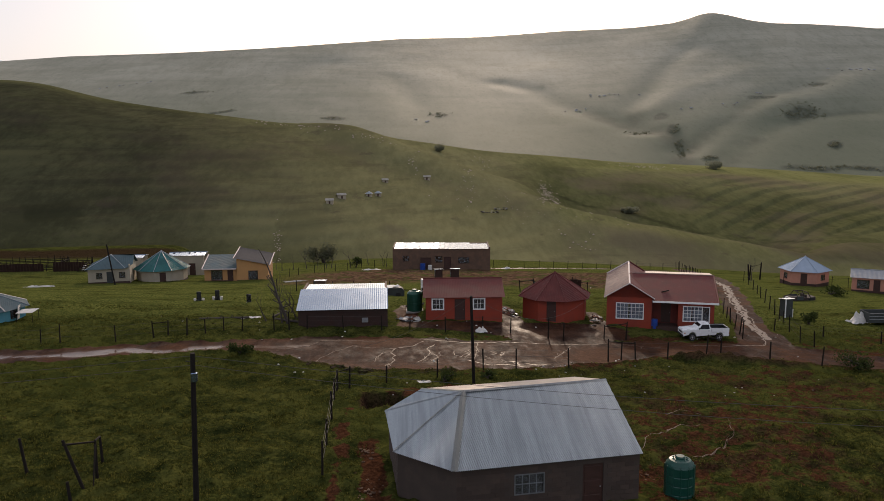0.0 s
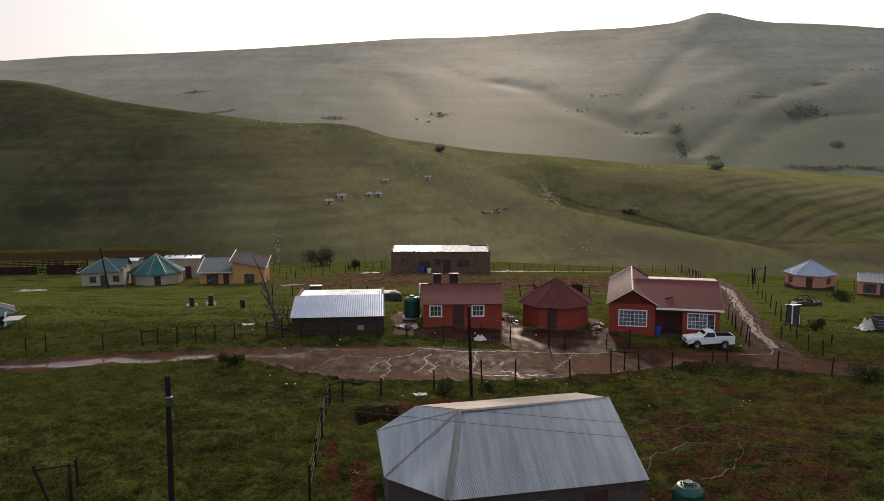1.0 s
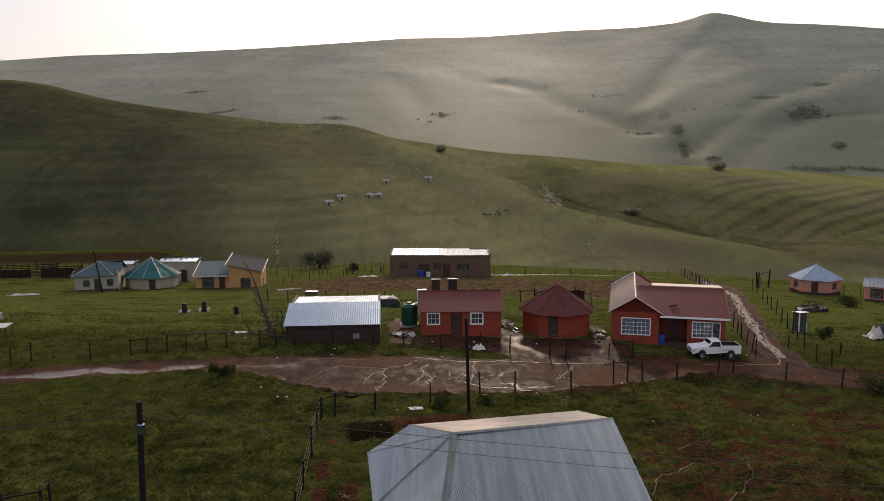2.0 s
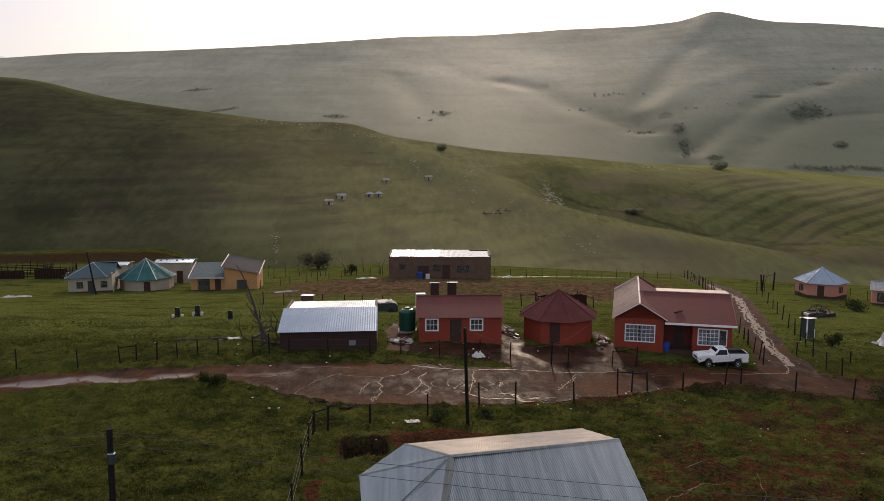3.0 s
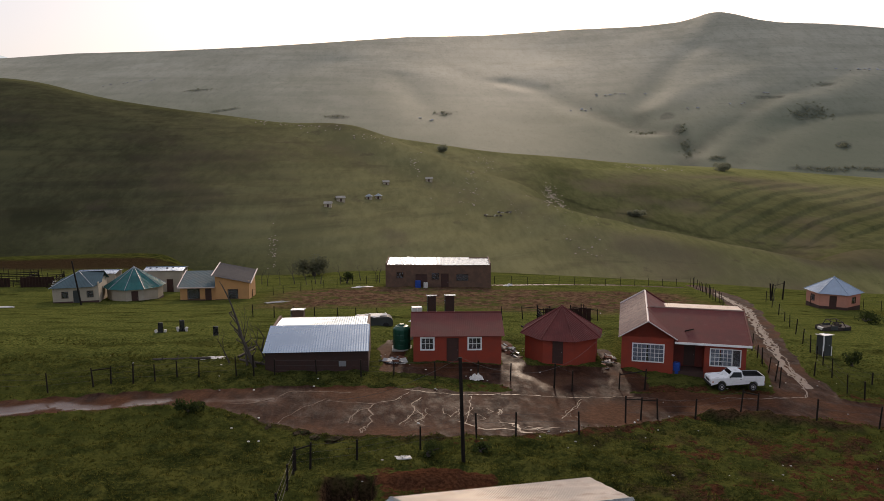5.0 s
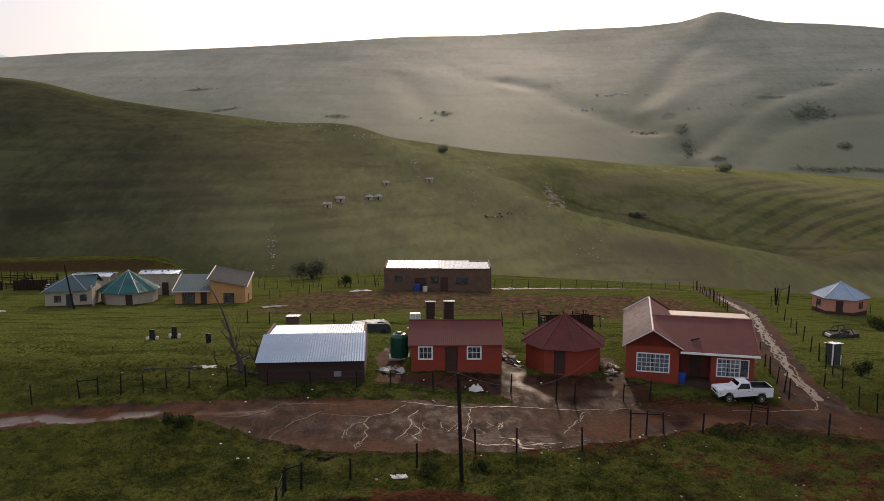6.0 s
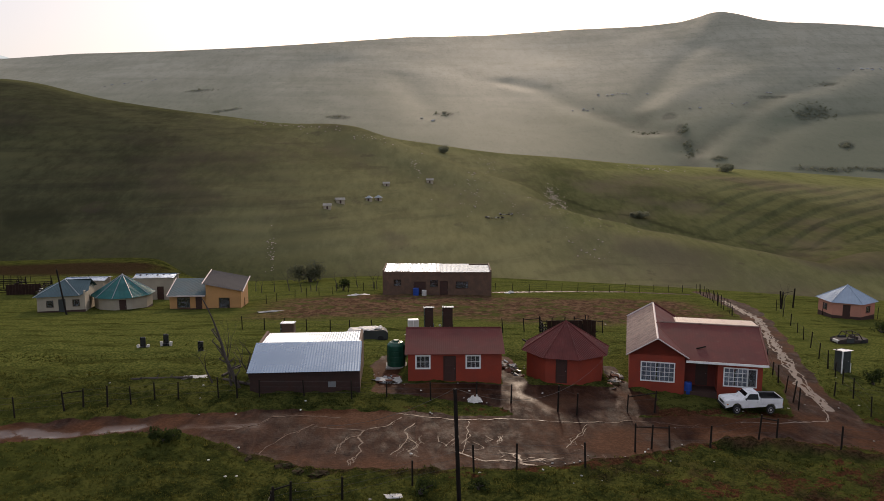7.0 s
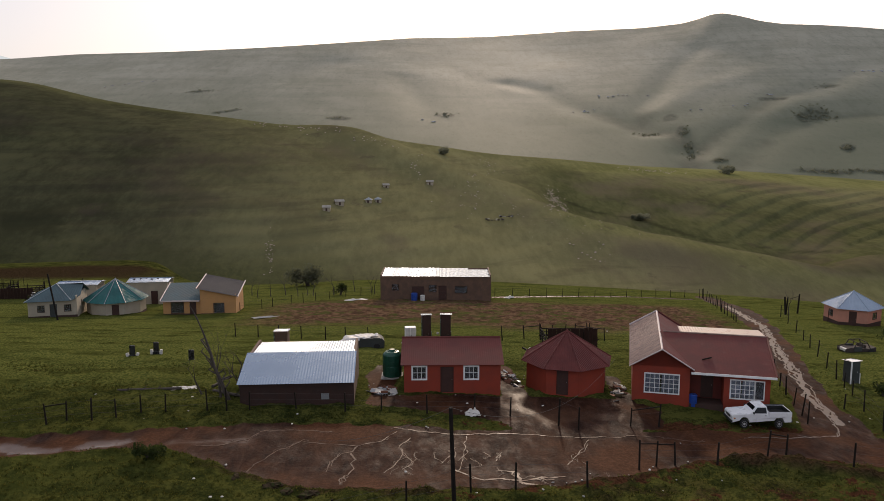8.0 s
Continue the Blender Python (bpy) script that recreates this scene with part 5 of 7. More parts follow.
def field_gate():
    """Old gate posts, one leaning far over, joined by a pole on top."""
    x0, y0 = -16.0, 32.0
    base = ground_z(x0, y0)
    h = thing("gate", x0, y0, base, 0, "leaning dark gate posts with a top rail on grass", "gate")
    heads = {}
    for key, x, y, dx, tall in (("a", -15.66, 30.13, -0.9, 2.35), ("b", -16.0, 31.99, -0.02, 1.65), ("c", -16.33, 33.53, -0.1, 1.3), ("d", -15.93, 29.2, -0.15, 0.9), ("e", -19.23, 32.48, -0.3, 1.6)):
        foot = Vector((x - x0, y - y0, ground_z(x, y) - base - 0.25))
        head = foot + Vector((dx, 0.1, tall + 0.25))
        part("post", rod(bmesh.new(), foot, head, 0.075, 0.06, 8), TIMBER, h)
        heads[key] = head
    part("rail", rod(bmesh.new(), heads["a"] - Vector((0, 0, 0.2)), heads["b"] - Vector((0, 0, 0.05)), 0.05, 0.04, 7), TIMBER, h)
    part("rail", rod(bmesh.new(), heads["b"], heads["c"], 0.045, 0.04, 7), TIMBER, h)
    part("brace", rod(bmesh.new(), heads["b"] - Vector((0, 0, 0.1)), (0.45, -1.6, -0.1), 0.04, 0.03, 6), TIMBER, h, "pale split brace pole")
    return h


field_gate()
fence([(54.6, 121.4), (55.1, 122.3), (57.4, 123.4)], 2.6, "thick dark gate posts with a top rail on grass", 0, 0.08, 0.14, rails=(1,))
fence(spread((56, 112.5), (74, 108.5), 8), 1.4, POSTS, 2, 0.08, 0.045)
fence(spread((-85, 150), (-40, 141), 12, 0.6), 1.4, POSTS, 2, 0.1, 0.045)
fence([(33.0, 69.0), (36.5, 66.6), (41.0, 64.9), (44.4, 64.0)], 1.2, POSTS, 2)


# ---------------------------------------------------------------- the pickup
def pickup(x, y, rz):
    z = ground_z(x, y) - 0.08
    h = thing("pickup_truck", x, y, z, rz, "white single-cab pickup with an open dark bed", "car")
    wheels = [(-1.42, 0.33), (1.42, 0.33)]

    def arched(outline_top, y0, y1):
        """Body side with two wheel arches in its lower edge."""
        pts = list(outline_top)
        low = [(2.42, 0.45)]
        for cx, cz in reversed(wheels):
            low += [(cx + 0.42 * math.cos(a), cz + 0.05 + 0.42 * math.sin(a)) for a in [radians(d) for d in range(5, 180, 25)]]
        low += [(-2.42, 0.42)]
        return prism(bmesh.new(), pts + low, y0, y1)

    # nose at -x
    bm = arched([(-2.42, 0.62), (-2.41, 0.90), (-2.3, 0.97), (-0.98, 1.05), (-0.9, 1.06), (0.52, 1.05), (0.55, 0.84), (2.42, 0.84)], -0.82, 0.82)
    bmesh.ops.bevel(bm, geom=[e for e in bm.edges if abs(e.verts[0].co.y - e.verts[1].co.y) < 0.01], offset=0.035, segments=2, affect="EDGES")
    body = part("body", bm, CAR_WHITE, h)
    # cab: narrower towards the roof
    bm = bmesh.new()
    low, high = [(-1.02, 1.0), (0.52, 1.0)], [(-0.42, 1.52), (0.42, 1.52)]
    rows = []
    for (xa, za), (xb, zb), w in ((low[0], low[1], 0.78), (high[0], high[1], 0.62)):
        rows.append([bm.verts.new(v) for v in ((xa, -w, za), (xb, -w, zb), (xb, w, zb), (xa, w, za))])
    for i in range(4):
        bm.faces.new((rows[0][i], rows[0][(i + 1) % 4], rows[1][(i + 1) % 4], rows[1][i]))
    bm.faces.new(rows[1])
    bmesh.ops.recalc_face_normals(bm, faces=bm.faces)
    bmesh.ops.bevel(bm, geom=bm.edges[:], offset=0.05, segments=2, affect="EDGES")
    cab = part("cab", bm, CAR_WHITE, h)

    def panel(name, corners, material, parent, push=0.012):
        b = bmesh.new()
        vs = [b.verts.new(v) for v in corners]
        f = b.faces.new(vs)
        bmesh.ops.solidify(b, geom=[f], thickness=-push)
        return part(name, b, material, parent)

    for s in (-1, 1):
        ysl = lambda zz: s * (0.80 - (zz - 1.0) / 0.52 * 0.16)
        panel("side_window", [(-0.72, ysl(1.06), 1.06), (0.38, ysl(1.06), 1.06), (0.34, ysl(1.44), 1.44), (-0.36, ysl(1.44), 1.44)][::s], DARK_GLASS, cab)
        part("mirror", box(bmesh.new(), (-0.78, s * 0.84, 1.06), (-0.68, s * 1.0, 1.2), None, 0.02), DARK_TRIM, cab)
        part("door_handle", box(bmesh.new(), (0.2, s * 0.825, 0.9), (0.36, s * 0.845, 0.93)), DARK_TRIM, body)
        part("headlamp", box(bmesh.new(), (-2.445, s * 0.45, 0.68), (-2.38, s * 0.78, 0.86), None, 0.02), LENS, body, "clear headlamp")
        part("tail_lamp", box(bmesh.new(), (2.40, s * 0.66, 0.66), (2.445, s * 0.80, 0.92)), RED_LENS, body, "red tail lamp")
        part("indicator", box(bmesh.new(), (-2.3, s * 0.80, 0.68), (-2.16, s * 0.832, 0.76)), LENS_AMBER, body, "amber indicator")
    panel("windscreen", [(-0.94, -0.70, 1.06), (-0.94, 0.70, 1.06), (-0.50, 0.56, 1.46), (-0.50, -0.56, 1.46)], DARK_GLASS, cab, -0.03)
    panel("rear_window", [(0.52, 0.60, 1.12), (0.52, -0.60, 1.12), (0.46, -0.52, 1.42), (0.46, 0.52, 1.42)], DARK_GLASS, cab, -0.02)
    part("bumper", box(bmesh.new(), (-2.52, -0.80, 0.42), (-2.36, 0.80, 0.58), None, 0.03), DARK_TRIM, h)
    part("grille", box(bmesh.new(), (-2.43, -0.42, 0.66), (-2.38, 0.42, 0.82)), DARK_TRIM, h)
    part("rear_bumper", box(bmesh.new(), (2.40, -0.76, 0.42), (2.54, 0.76, 0.54), None, 0.02), DARK_TRIM, h)
    # bed: dark liner and raised sides
    part("bed_liner", box(bmesh.new(), (0.62, -0.74, 0.845), (2.34, 0.74, 0.86)), DARK_TRIM, h, "dark rubber bed liner")
    for lo, hi in (((0.58, -0.825, 0.80), (2.42, -0.75, 1.16)), ((0.58, 0.75, 0.80), (2.42, 0.825, 1.16)), ((2.35, -0.75, 0.80), (2.425, 0.75, 1.16)), ((0.56, -0.75, 0.82), (0.60, 0.75, 1.16))):
        part("bed_side", box(bmesh.new(), lo, hi, None, 0.015), CAR_WHITE, h)
    for lo, hi in (((0.60, -0.752, 0.86), (2.35, -0.742, 1.14)), ((0.60, 0.742, 0.86), (2.35, 0.752, 1.14)), ((2.335, -0.742, 0.86), (2.352, 0.742, 1.14)), ((0.60, -0.742, 0.86), (0.615, 0.742, 1.14))):
        part("bed_lining", box(bmesh.new(), lo, hi), DARK_TRIM, h, "dark lining of the bed")
    part("bed_rail", rod(bmesh.new(), (0.6, -0.78, 1.18), (2.4, -0.78, 1.18), 0.025, sides=6), DARK_TRIM, h)
    part("bed_rail", rod(bmesh.new(), (0.6, 0.78, 1.18), (2.4, 0.78, 1.18), 0.025, sides=6), DARK_TRIM, h)
    for cx, cz in wheels:
        for s in (-1, 1):
            w = part("tyre", lathe(bmesh.new(), [(0.20, -0.1), (0.31, -0.1), (0.335, -0.07), (0.335, 0.07), (0.31, 0.1), (0.20, 0.1)], 20), RUBBER, h)
            w.matrix_basis = pose(cx, s * 0.74, cz, 90, 0, 0)
            part("rim", lathe(bmesh.new(), [(0.06, -0.115), (0.12, -0.09), (0.20, -0.104), (0.205, 0.104), (0.12, 0.09), (0.06, 0.115)], 16), RIM, w, "pale steel rim")
    return h


DARK_GLASS = paint("tinted_car_glass", (0.015, 0.018, 0.02), 0.08, 0, 0.05, 2, 10, 0.0)
LENS_AMBER = paint("amber_lens", (0.5, 0.16, 0.02), 0.2, 0, 0.05, 4, 20, 0)
PICKUP = pickup(24.55, 65.2, -3)
PICKUP.scale = (0.85, 0.95, 1.02)


# ---------------------------------------------------------------- tanks, drums and yard clutter
def water_tank(x, y, z, r, tall, material, label):
    h = thing("water_tank", x, y, z, 0, label, "water tank", "water tanks")
    prof = []
    n = 4
    for i in range(n):
        a, b = tall * 0.84 * i / n, tall * 0.84 * (i + 1) / n
        prof += [(r * 0.975, a + 0.004), (r, a + (b - a) * 0.1), (r, a + (b - a) * 0.9), (r * 0.975, b - 0.004)]
    prof += [(r * 0.93, tall * 0.87), (r * 0.72, tall * 0.95), (r * 0.36, tall * 0.975)]
    part("tank_body", lathe(bmesh.new(), prof, 28), material, h)
    lid = r * 0.34
    part("lid", lathe(bmesh.new(), [(lid, tall * 0.96), (lid, tall * 1.0), (lid * 0.85, tall * 1.03)], 18), material, h)
    for k in range(10):
        a = 2 * math.pi * k / 10
        bm = bmesh.new()
        rod(bm, (r * 0.95 * math.cos(a), r * 0.95 * math.sin(a), tall * 0.85), (r * 0.42 * math.cos(a), r * 0.42 * math.sin(a), tall * 0.985), 0.035, 0.03, 5)
        part("rib", bm, material, h)
    for k in range(12):
        a = 2 * math.pi * (k + 0.5) / 12
        part("flute", rod(bmesh.new(), (r * 0.99 * math.cos(a), r * 0.99 * math.sin(a), tall * 0.03), (r * 0.99 * math.cos(a), r * 0.99 * math.sin(a), tall * 0.84), 0.03, sides=5), material, h)
    part("slab", box(bmesh.new(), (-r * 1.15, -r * 1.15, -0.3), (r * 1.15, r * 1.15, -0.005), None, 0.02), STONE, h, "pale concrete slab")
    return h


water_tank(9.4, 29.6, -0.5, 0.62, 1.9, GREEN_TANK, "ribbed green plastic water tank on a concrete slab")
water_tank(-1.35, 74.8, -2.2, 0.76, 2.1, DARK_GREEN_TANK, "dark green plastic water tank beside the red house")


def drum(x, y, material, label, r=0.29, tall=0.92, z=None):
    h = thing("drum", x, y, ground_z(x, y) if z is None else z, 0, label, "drum")
    part("shell", lathe(bmesh.new(), [(r * 0.95, 0), (r, 0.03), (r, tall * 0.33), (r * 1.05, tall * 0.35), (r, tall * 0.37), (r, tall * 0.64), (r * 1.05, tall * 0.66), (r, tall * 0.68), (r, tall * 0.96), (r * 0.9, tall)], 20), material, h)
    part("cap", lathe(bmesh.new(), [(0.06, tall), (0.06, tall + 0.03)], 10), DARK_TRIM, h)
    return h


drum(21.2, 68.62, BLUE_PLASTIC, "blue plastic drum standing by the porch")
drum(0.6, 124.2, BLUE_PLASTIC, "blue plastic drum standing by a brick wall", 0.45, 1.1)
drum(1.8, 124.0, TARP, "pale plastic drum standing by a brick wall", 0.35, 0.8)


def stone_mesh(seed, size, flat=0.6):
    rng = random.Random(seed)
    bm = bmesh.new()
    bmesh.ops.create_icosphere(bm, subdivisions=1, radius=1.0)
    for v in bm.verts:
        v.co = Vector((v.co.x * size, v.co.y * size * 0.8, v.co.z * size * flat)) * rng.uniform(0.72, 1.2)
    me = bpy.data.meshes.new("stone")
    bm.to_mesh(me)
    bm.free()
    me.materials.append(STONE)
    return me


STONES = [stone_mesh(i, 0.2, 0.55) for i in range(6)]


def stones(spots, label, group, low=0.6, high=1.4, meshes=None):
    for i, (x, y) in enumerate(spots):
        ob = new("stone", (meshes or STONES)[i % 6])
        k = random.uniform(low, high)
        ob.matrix_basis = pose(x, y, ground_z(x, y) + 0.03 * k, 0, 0, random.uniform(0, 360)) @ Matrix.Diagonal((k, k, k, 1))
        tagged(ob, label, "stone", group)


def crumpled(name, x, y, w, d, tall, material, label, category, rz=0, seed=1):
    """A sheet thrown down in sharp folds over what lies beneath."""
    rng = random.Random(seed)
    bm = bmesh.new()
    bmesh.ops.create_grid(bm, x_segments=12, y_segments=9, size=0.5)
    k = rng.uniform(0, 50)
    for v in bm.verts:
        u, t = v.co.x, v.co.y
        rim = max(0.0, 1 - (2 * u) ** 2) * max(0.0, 1 - (2 * t) ** 2)
        fold = abs(noise.noise((u * 4 + k, t * 4, 0))) + 0.6 * abs(noise.noise((u * 9, t * 9 + k, 3)))
        edge = 1 + 0.5 * noise.noise((u * 3, t * 3, k))
        v.co = Vector((u * w * edge, t * d * edge, 0.02 + tall * (0.25 * rim + 1.1 * fold * rim ** 0.5) + rng.uniform(0, 0.12) * tall))
    bmesh.ops.solidify(bm, geom=bm.faces[:], thickness=0.012)
    ob = part(name, bm, material)
    ob.matrix_basis = pose(x, y, ground_z(x, y) - 0.02, 0, 0, rz)
    return tagged(ob, label, category)


def heap(x, y, w, d, tall, n, mats, label, seed):
    """Sheets, boards and sacks thrown on one another."""
    rng = random.Random(seed)
    h = thing("scrap_heap", x, y, ground_z(x, y), rng.uniform(-15, 15), label, "scrap heap", "scrap heaps")
    for i in range(n):
        lx, ly, lz = rng.uniform(0.4, 1.3) * min(w, 2.0) / 3, rng.uniform(0.3, 1.0) * min(d, 1.6) / 2.5, rng.uniform(0.02, 0.16)
        px, py = rng.gauss(0, w / 4), rng.gauss(0, d / 4)
        pz = tall * max(0.08, 1 - math.hypot(px / w, py / d) * 1.8) * rng.uniform(0.3, 0.9)
        m = pose(px, py, pz, rng.uniform(-28, 28), rng.uniform(-28, 28), rng.uniform(0, 180))
        part("board", box(bmesh.new(), (-lx / 2, -ly / 2, -lz / 2), (lx / 2, ly / 2, lz / 2), m, 0.01), rng.choice(mats), h)
    part("core", box(bmesh.new(), (-w * 0.3, -d * 0.3, -0.2), (w * 0.3, d * 0.3, tall * 0.45), None, 0.1), DARK_EARTH, h)
    return h


PALE_MIX = [TARP, ZINC_OLD, WHITE, STONE]
crumpled("tarpaulin", 4.45, 65.4, 0.95, 0.7, 0.5, TARP, "pale tarpaulin heaped on the wet yard", "tarpaulin", 5, 3)
crumpled("tarpaulin", 44.7, 74.6, 2.2, 1.6, 1.1, TARP, "pale tarpaulin hung over a dark trailer", "tarpaulin", 20, 5)


def lean_to(x, y, rz):
    """A patched sheet awning on two poles."""
    h = thing("lean_to", x, y, ground_z(x, y), rz, "pale patched sheet awning on poles beside the turquoise rondavel", "awning")
    part("roof_sheet", corrugated(bmesh.new(), [(-1.5, -0.9, 0.95), (1.3, -0.9, 1.1), (1.3, 0.9, 1.35), (-1.5, 0.9, 1.2)], 0.15, 0.015), TARP, h)
    for px, py in ((1.2, -0.8), (1.2, 0.8), (-1.4, -0.8)):
        part("pole", rod(bmesh.new(), (px, py, -0.2), (px, py, 1.1), 0.04, sides=6), TIMBER, h)
    part("side_sheet", box(bmesh.new(), (-1.6, 0.2, -0.1), (-1.54, 1.4, 1.6), pose(0, 0, 0, 0, 8, 20)), TARP, h, "white upright sheet")
    return h


lean_to(-36.9, 69.6, -8).scale = (0.6, 0.6, 0.75)
heap(-56.0, 128.3, 2.4, 1.2, 1.2, 14, [TARP, SCRAP, TIMBER], "pale sacks and poles piled by the pen", 33)
crumpled("scrap_sheet", -1.0, 49.6, 0.85, 0.5, 0.08, TARP, "pale metal sheet lying in the grass", "scrap", 8, 7)
crumpled("scrap_sheet", -17.0, 71.0, 1.8, 0.8, 0.12, TARP, "pale sheet lying in the grass", "scrap", 8, 8)


def covered_wreck(x, y, rz):
    """A rusting van body with white sheets thrown over its roof."""
    h = thing("covered_wreck", x, y, ground_z(x, y), rz, "grey van body half covered by white sheets", "scrap vehicle")
    bm = prism(bmesh.new(), [(-1.9, -0.1), (-1.95, 0.75), (-1.3, 1.15), (1.6, 1.2), (1.95, 0.8), (1.95, -0.1)], -0.8, 0.8)
    bmesh.ops.bevel(bm, geom=bm.edges[:], offset=0.08, segments=2, affect="EDGES")
    part("van_body", bm, DARK_SHEET, h)
    rng = random.Random(19)
    for k, (cx, cy, w, d) in enumerate(((-1.2, -0.2, 1.5, 1.5), (-0.1, 0.0, 1.4, 1.6), (0.9, 0.2, 1.0, 1.1), (-1.9, -0.5, 0.9, 1.0))):
        bm = bmesh.new()
        bmesh.ops.create_grid(bm, x_segments=9, y_segments=7, size=0.5)
        for v in bm.verts:
            u, t = v.co.x, v.co.y
            hang = max(0.0, abs(cx + u * w) - 1.7) * 0.9 + max(0.0, -(cy + t * d) - 0.75) * 1.3
            v.co = Vector((cx + u * w, cy + t * d, 1.27 - hang + 0.12 * noise.noise((u * 4 + k * 7, t * 4, 1)) + 0.05 * rng.random()))
        bmesh.ops.solidify(bm, geom=bm.faces[:], thickness=0.015)
        part("cover_sheet", bm, TARP, h, "crumpled white sheet")
    for u in (-1.2, 1.2):
        w = part("wheel", lathe(bmesh.new(), [(0.2, -0.09), (0.3, -0.08), (0.3, 0.08), (0.2, 0.09)], 14), RUBBER, h)
        w.matrix_basis = pose(u, -0.8, 0.2, 90, 0, 0)
    return h


covered_wreck(-4.4, 86.8, 6).scale = (1.0, 1.0, 0.78)


def cupboard(x, y, rz, w, d, tall):
    """A discarded white metal cupboard with two doors."""
    h = thing("cupboard", x, y, ground_z(x, y), rz, "discarded white metal cupboard standing in the yard", "cupboard")
    part("carcass", box(bmesh.new(), (-w / 2, -d / 2, 0), (w / 2, d / 2, tall), None, 0.02), WHITE, h)
    for k in (0, 1):
        leaf = part("door", box(bmesh.new(), (-w / 2 + 0.03 + k * w / 2, -d / 2 - 0.03, 0.05), (k * w / 2 - 0.03, -d / 2 - 0.002, tall - 0.05), None, 0.008), TARP, h)
        part("handle", box(bmesh.new(), (-0.1 + 0.16 * k, -d / 2 - 0.06, tall * 0.5), (-0.06 + 0.16 * k, -d / 2 - 0.03, tall * 0.6)), DARK_TRIM, leaf)
    return h


cupboard(0.1, 87.2, 6, 1.05, 0.7, 1.85)
heap(0.1, 87.0, 1.7, 1.0, 2.0, 10, [WHITE, TARP], "white boards piled by the water tanks", 11)
heap(2.7, 87.3, 1.3, 0.9, 1.9, 10, [WHITE, TARP, STONE], "white boards piled by the water tanks", 12)
heap(-1.9, 70.4, 2.2, 2.2, 0.25, 22, [STONE, EARTH, ZINC_OLD], "pale rubble slabs on wet mud", 13)
heap(16.3, 71.6, 1.1, 4.2, 0.3, 30, [STONE, EARTH, ZINC_OLD], "pale rubble slabs on wet mud", 14)
heap(8.2, 74.6, 1.2, 4.6, 0.3, 30, [STONE, EARTH, ZINC_OLD], "pale rubble slabs on wet mud", 15)
heap(12.4, 85.6, 2.6, 1.4, 0.4, 12, [TIMBER, TARP, TIMBER], "dark timber and pale boards beside the pen", 25)
heap(-1.2, 77.6, 1.6, 2.0, 0.5, 14, [STONE, TARP, SCRAP], "pale rubble beside the green tank", 26)
crumpled("scrap_sheet", 33.2, 66.4, 1.2, 0.6, 0.15, TARP, "pale sheet caught in the fence", "scrap", 40, 16)
crumpled("scrap_sheet", 15.4, 131.0, 1.6, 1.0, 0.3, TARP, "pale sheets lying beside the brick building", "scrap", 40, 17)
crumpled("scrap_sheet", -8.5, 124.5, 3.6, 1.2, 0.3, TARP, "pale rubble beside the brick building", "rubble", 20, 18)
crumpled("scrap_sheet", -18.2, 110.5, 3.0, 0.7, 0.15, STONE, "pale sheeting lying on the pasture", "scrap", 12, 19)
crumpled("scrap_sheet", -54.0, 108.0, 4.0, 0.8, 0.3, TARP, "pale sheeting lying on the pasture", "scrap", 16, 20)


def outhouse(x, y, rz, w, d, tall, material, edge, label):
    z = ground_z(x, y)
    h = thing("outhouse", x, y, z, rz, label, "outhouse", "outhouses")
    bm = bmesh.new()
    m = wall(bm, (-w / 2, -d / 2), (w / 2, -d / 2), -0.2, tall, [(0.15, w - 0.15, 0.05, tall - 0.2)], 0.05)
    wall(bm, (w / 2, -d / 2 + 0.05), (w / 2, d / 2), -0.2, tall, (), 0.05)
    wall(bm, (w / 2 - 0.05, d / 2), (-w / 2, d / 2), -0.2, tall - 0.12, (), 0.05)
    wall(bm, (-w / 2, d / 2 - 0.05), (-w / 2, -d / 2 + 0.05), -0.2, tall, (), 0.05)
    part("cabin", bm, material, h)
    door(h, m, 0.15, w - 0.15, 0.05, tall - 0.2, material, 0.01)
    part("roof_sheet", corrugated(bmesh.new(), [(-w / 2 - 0.12, -d / 2 - 0.15, tall + 0.05), (w / 2 + 0.12, -d / 2 - 0.15, tall + 0.05), (w / 2 + 0.12, d / 2 + 0.12, tall - 0.08), (-w / 2 - 0.12, d / 2 + 0.12, tall - 0.08)], 0.15, 0.012), edge, h)
    part("corner_post", box(bmesh.new(), (-w / 2 - 0.1, -d / 2 - 0.04, -0.2), (-w / 2, -d / 2 + 0.04, tall)), edge, h, "pale corner board")
    part("corner_post", box(bmesh.new(), (w / 2, -d / 2 - 0.04, -0.2), (w / 2 + 0.06, -d / 2 + 0.04, tall * 0.45)), edge, h)
    return h


outhouse(38.2, 77.0, 14, 0.85, 0.95, 2.0, DARK_SHEET, WHITE, "dark sheet-metal outhouse with pale edges")
outhouse(1.68, 88.4, 3, 0.85, 0.95, 2.95, SHED_WALL, ZINC_NEW, "narrow dark brick latrine with a pale sheet roof")
outhouse(3.62, 88.4, -2, 0.95, 1.0, 3.0, SHED_WALL, ZINC_NEW, "narrow dark brick latrine with a pale sheet roof")
outhouse(-11.75, 84.0, 0, 1.15, 1.2, 2.0, BROWN_BRICK, ZINC_NEW, "small brown brick outhouse with a pale sheet roof")


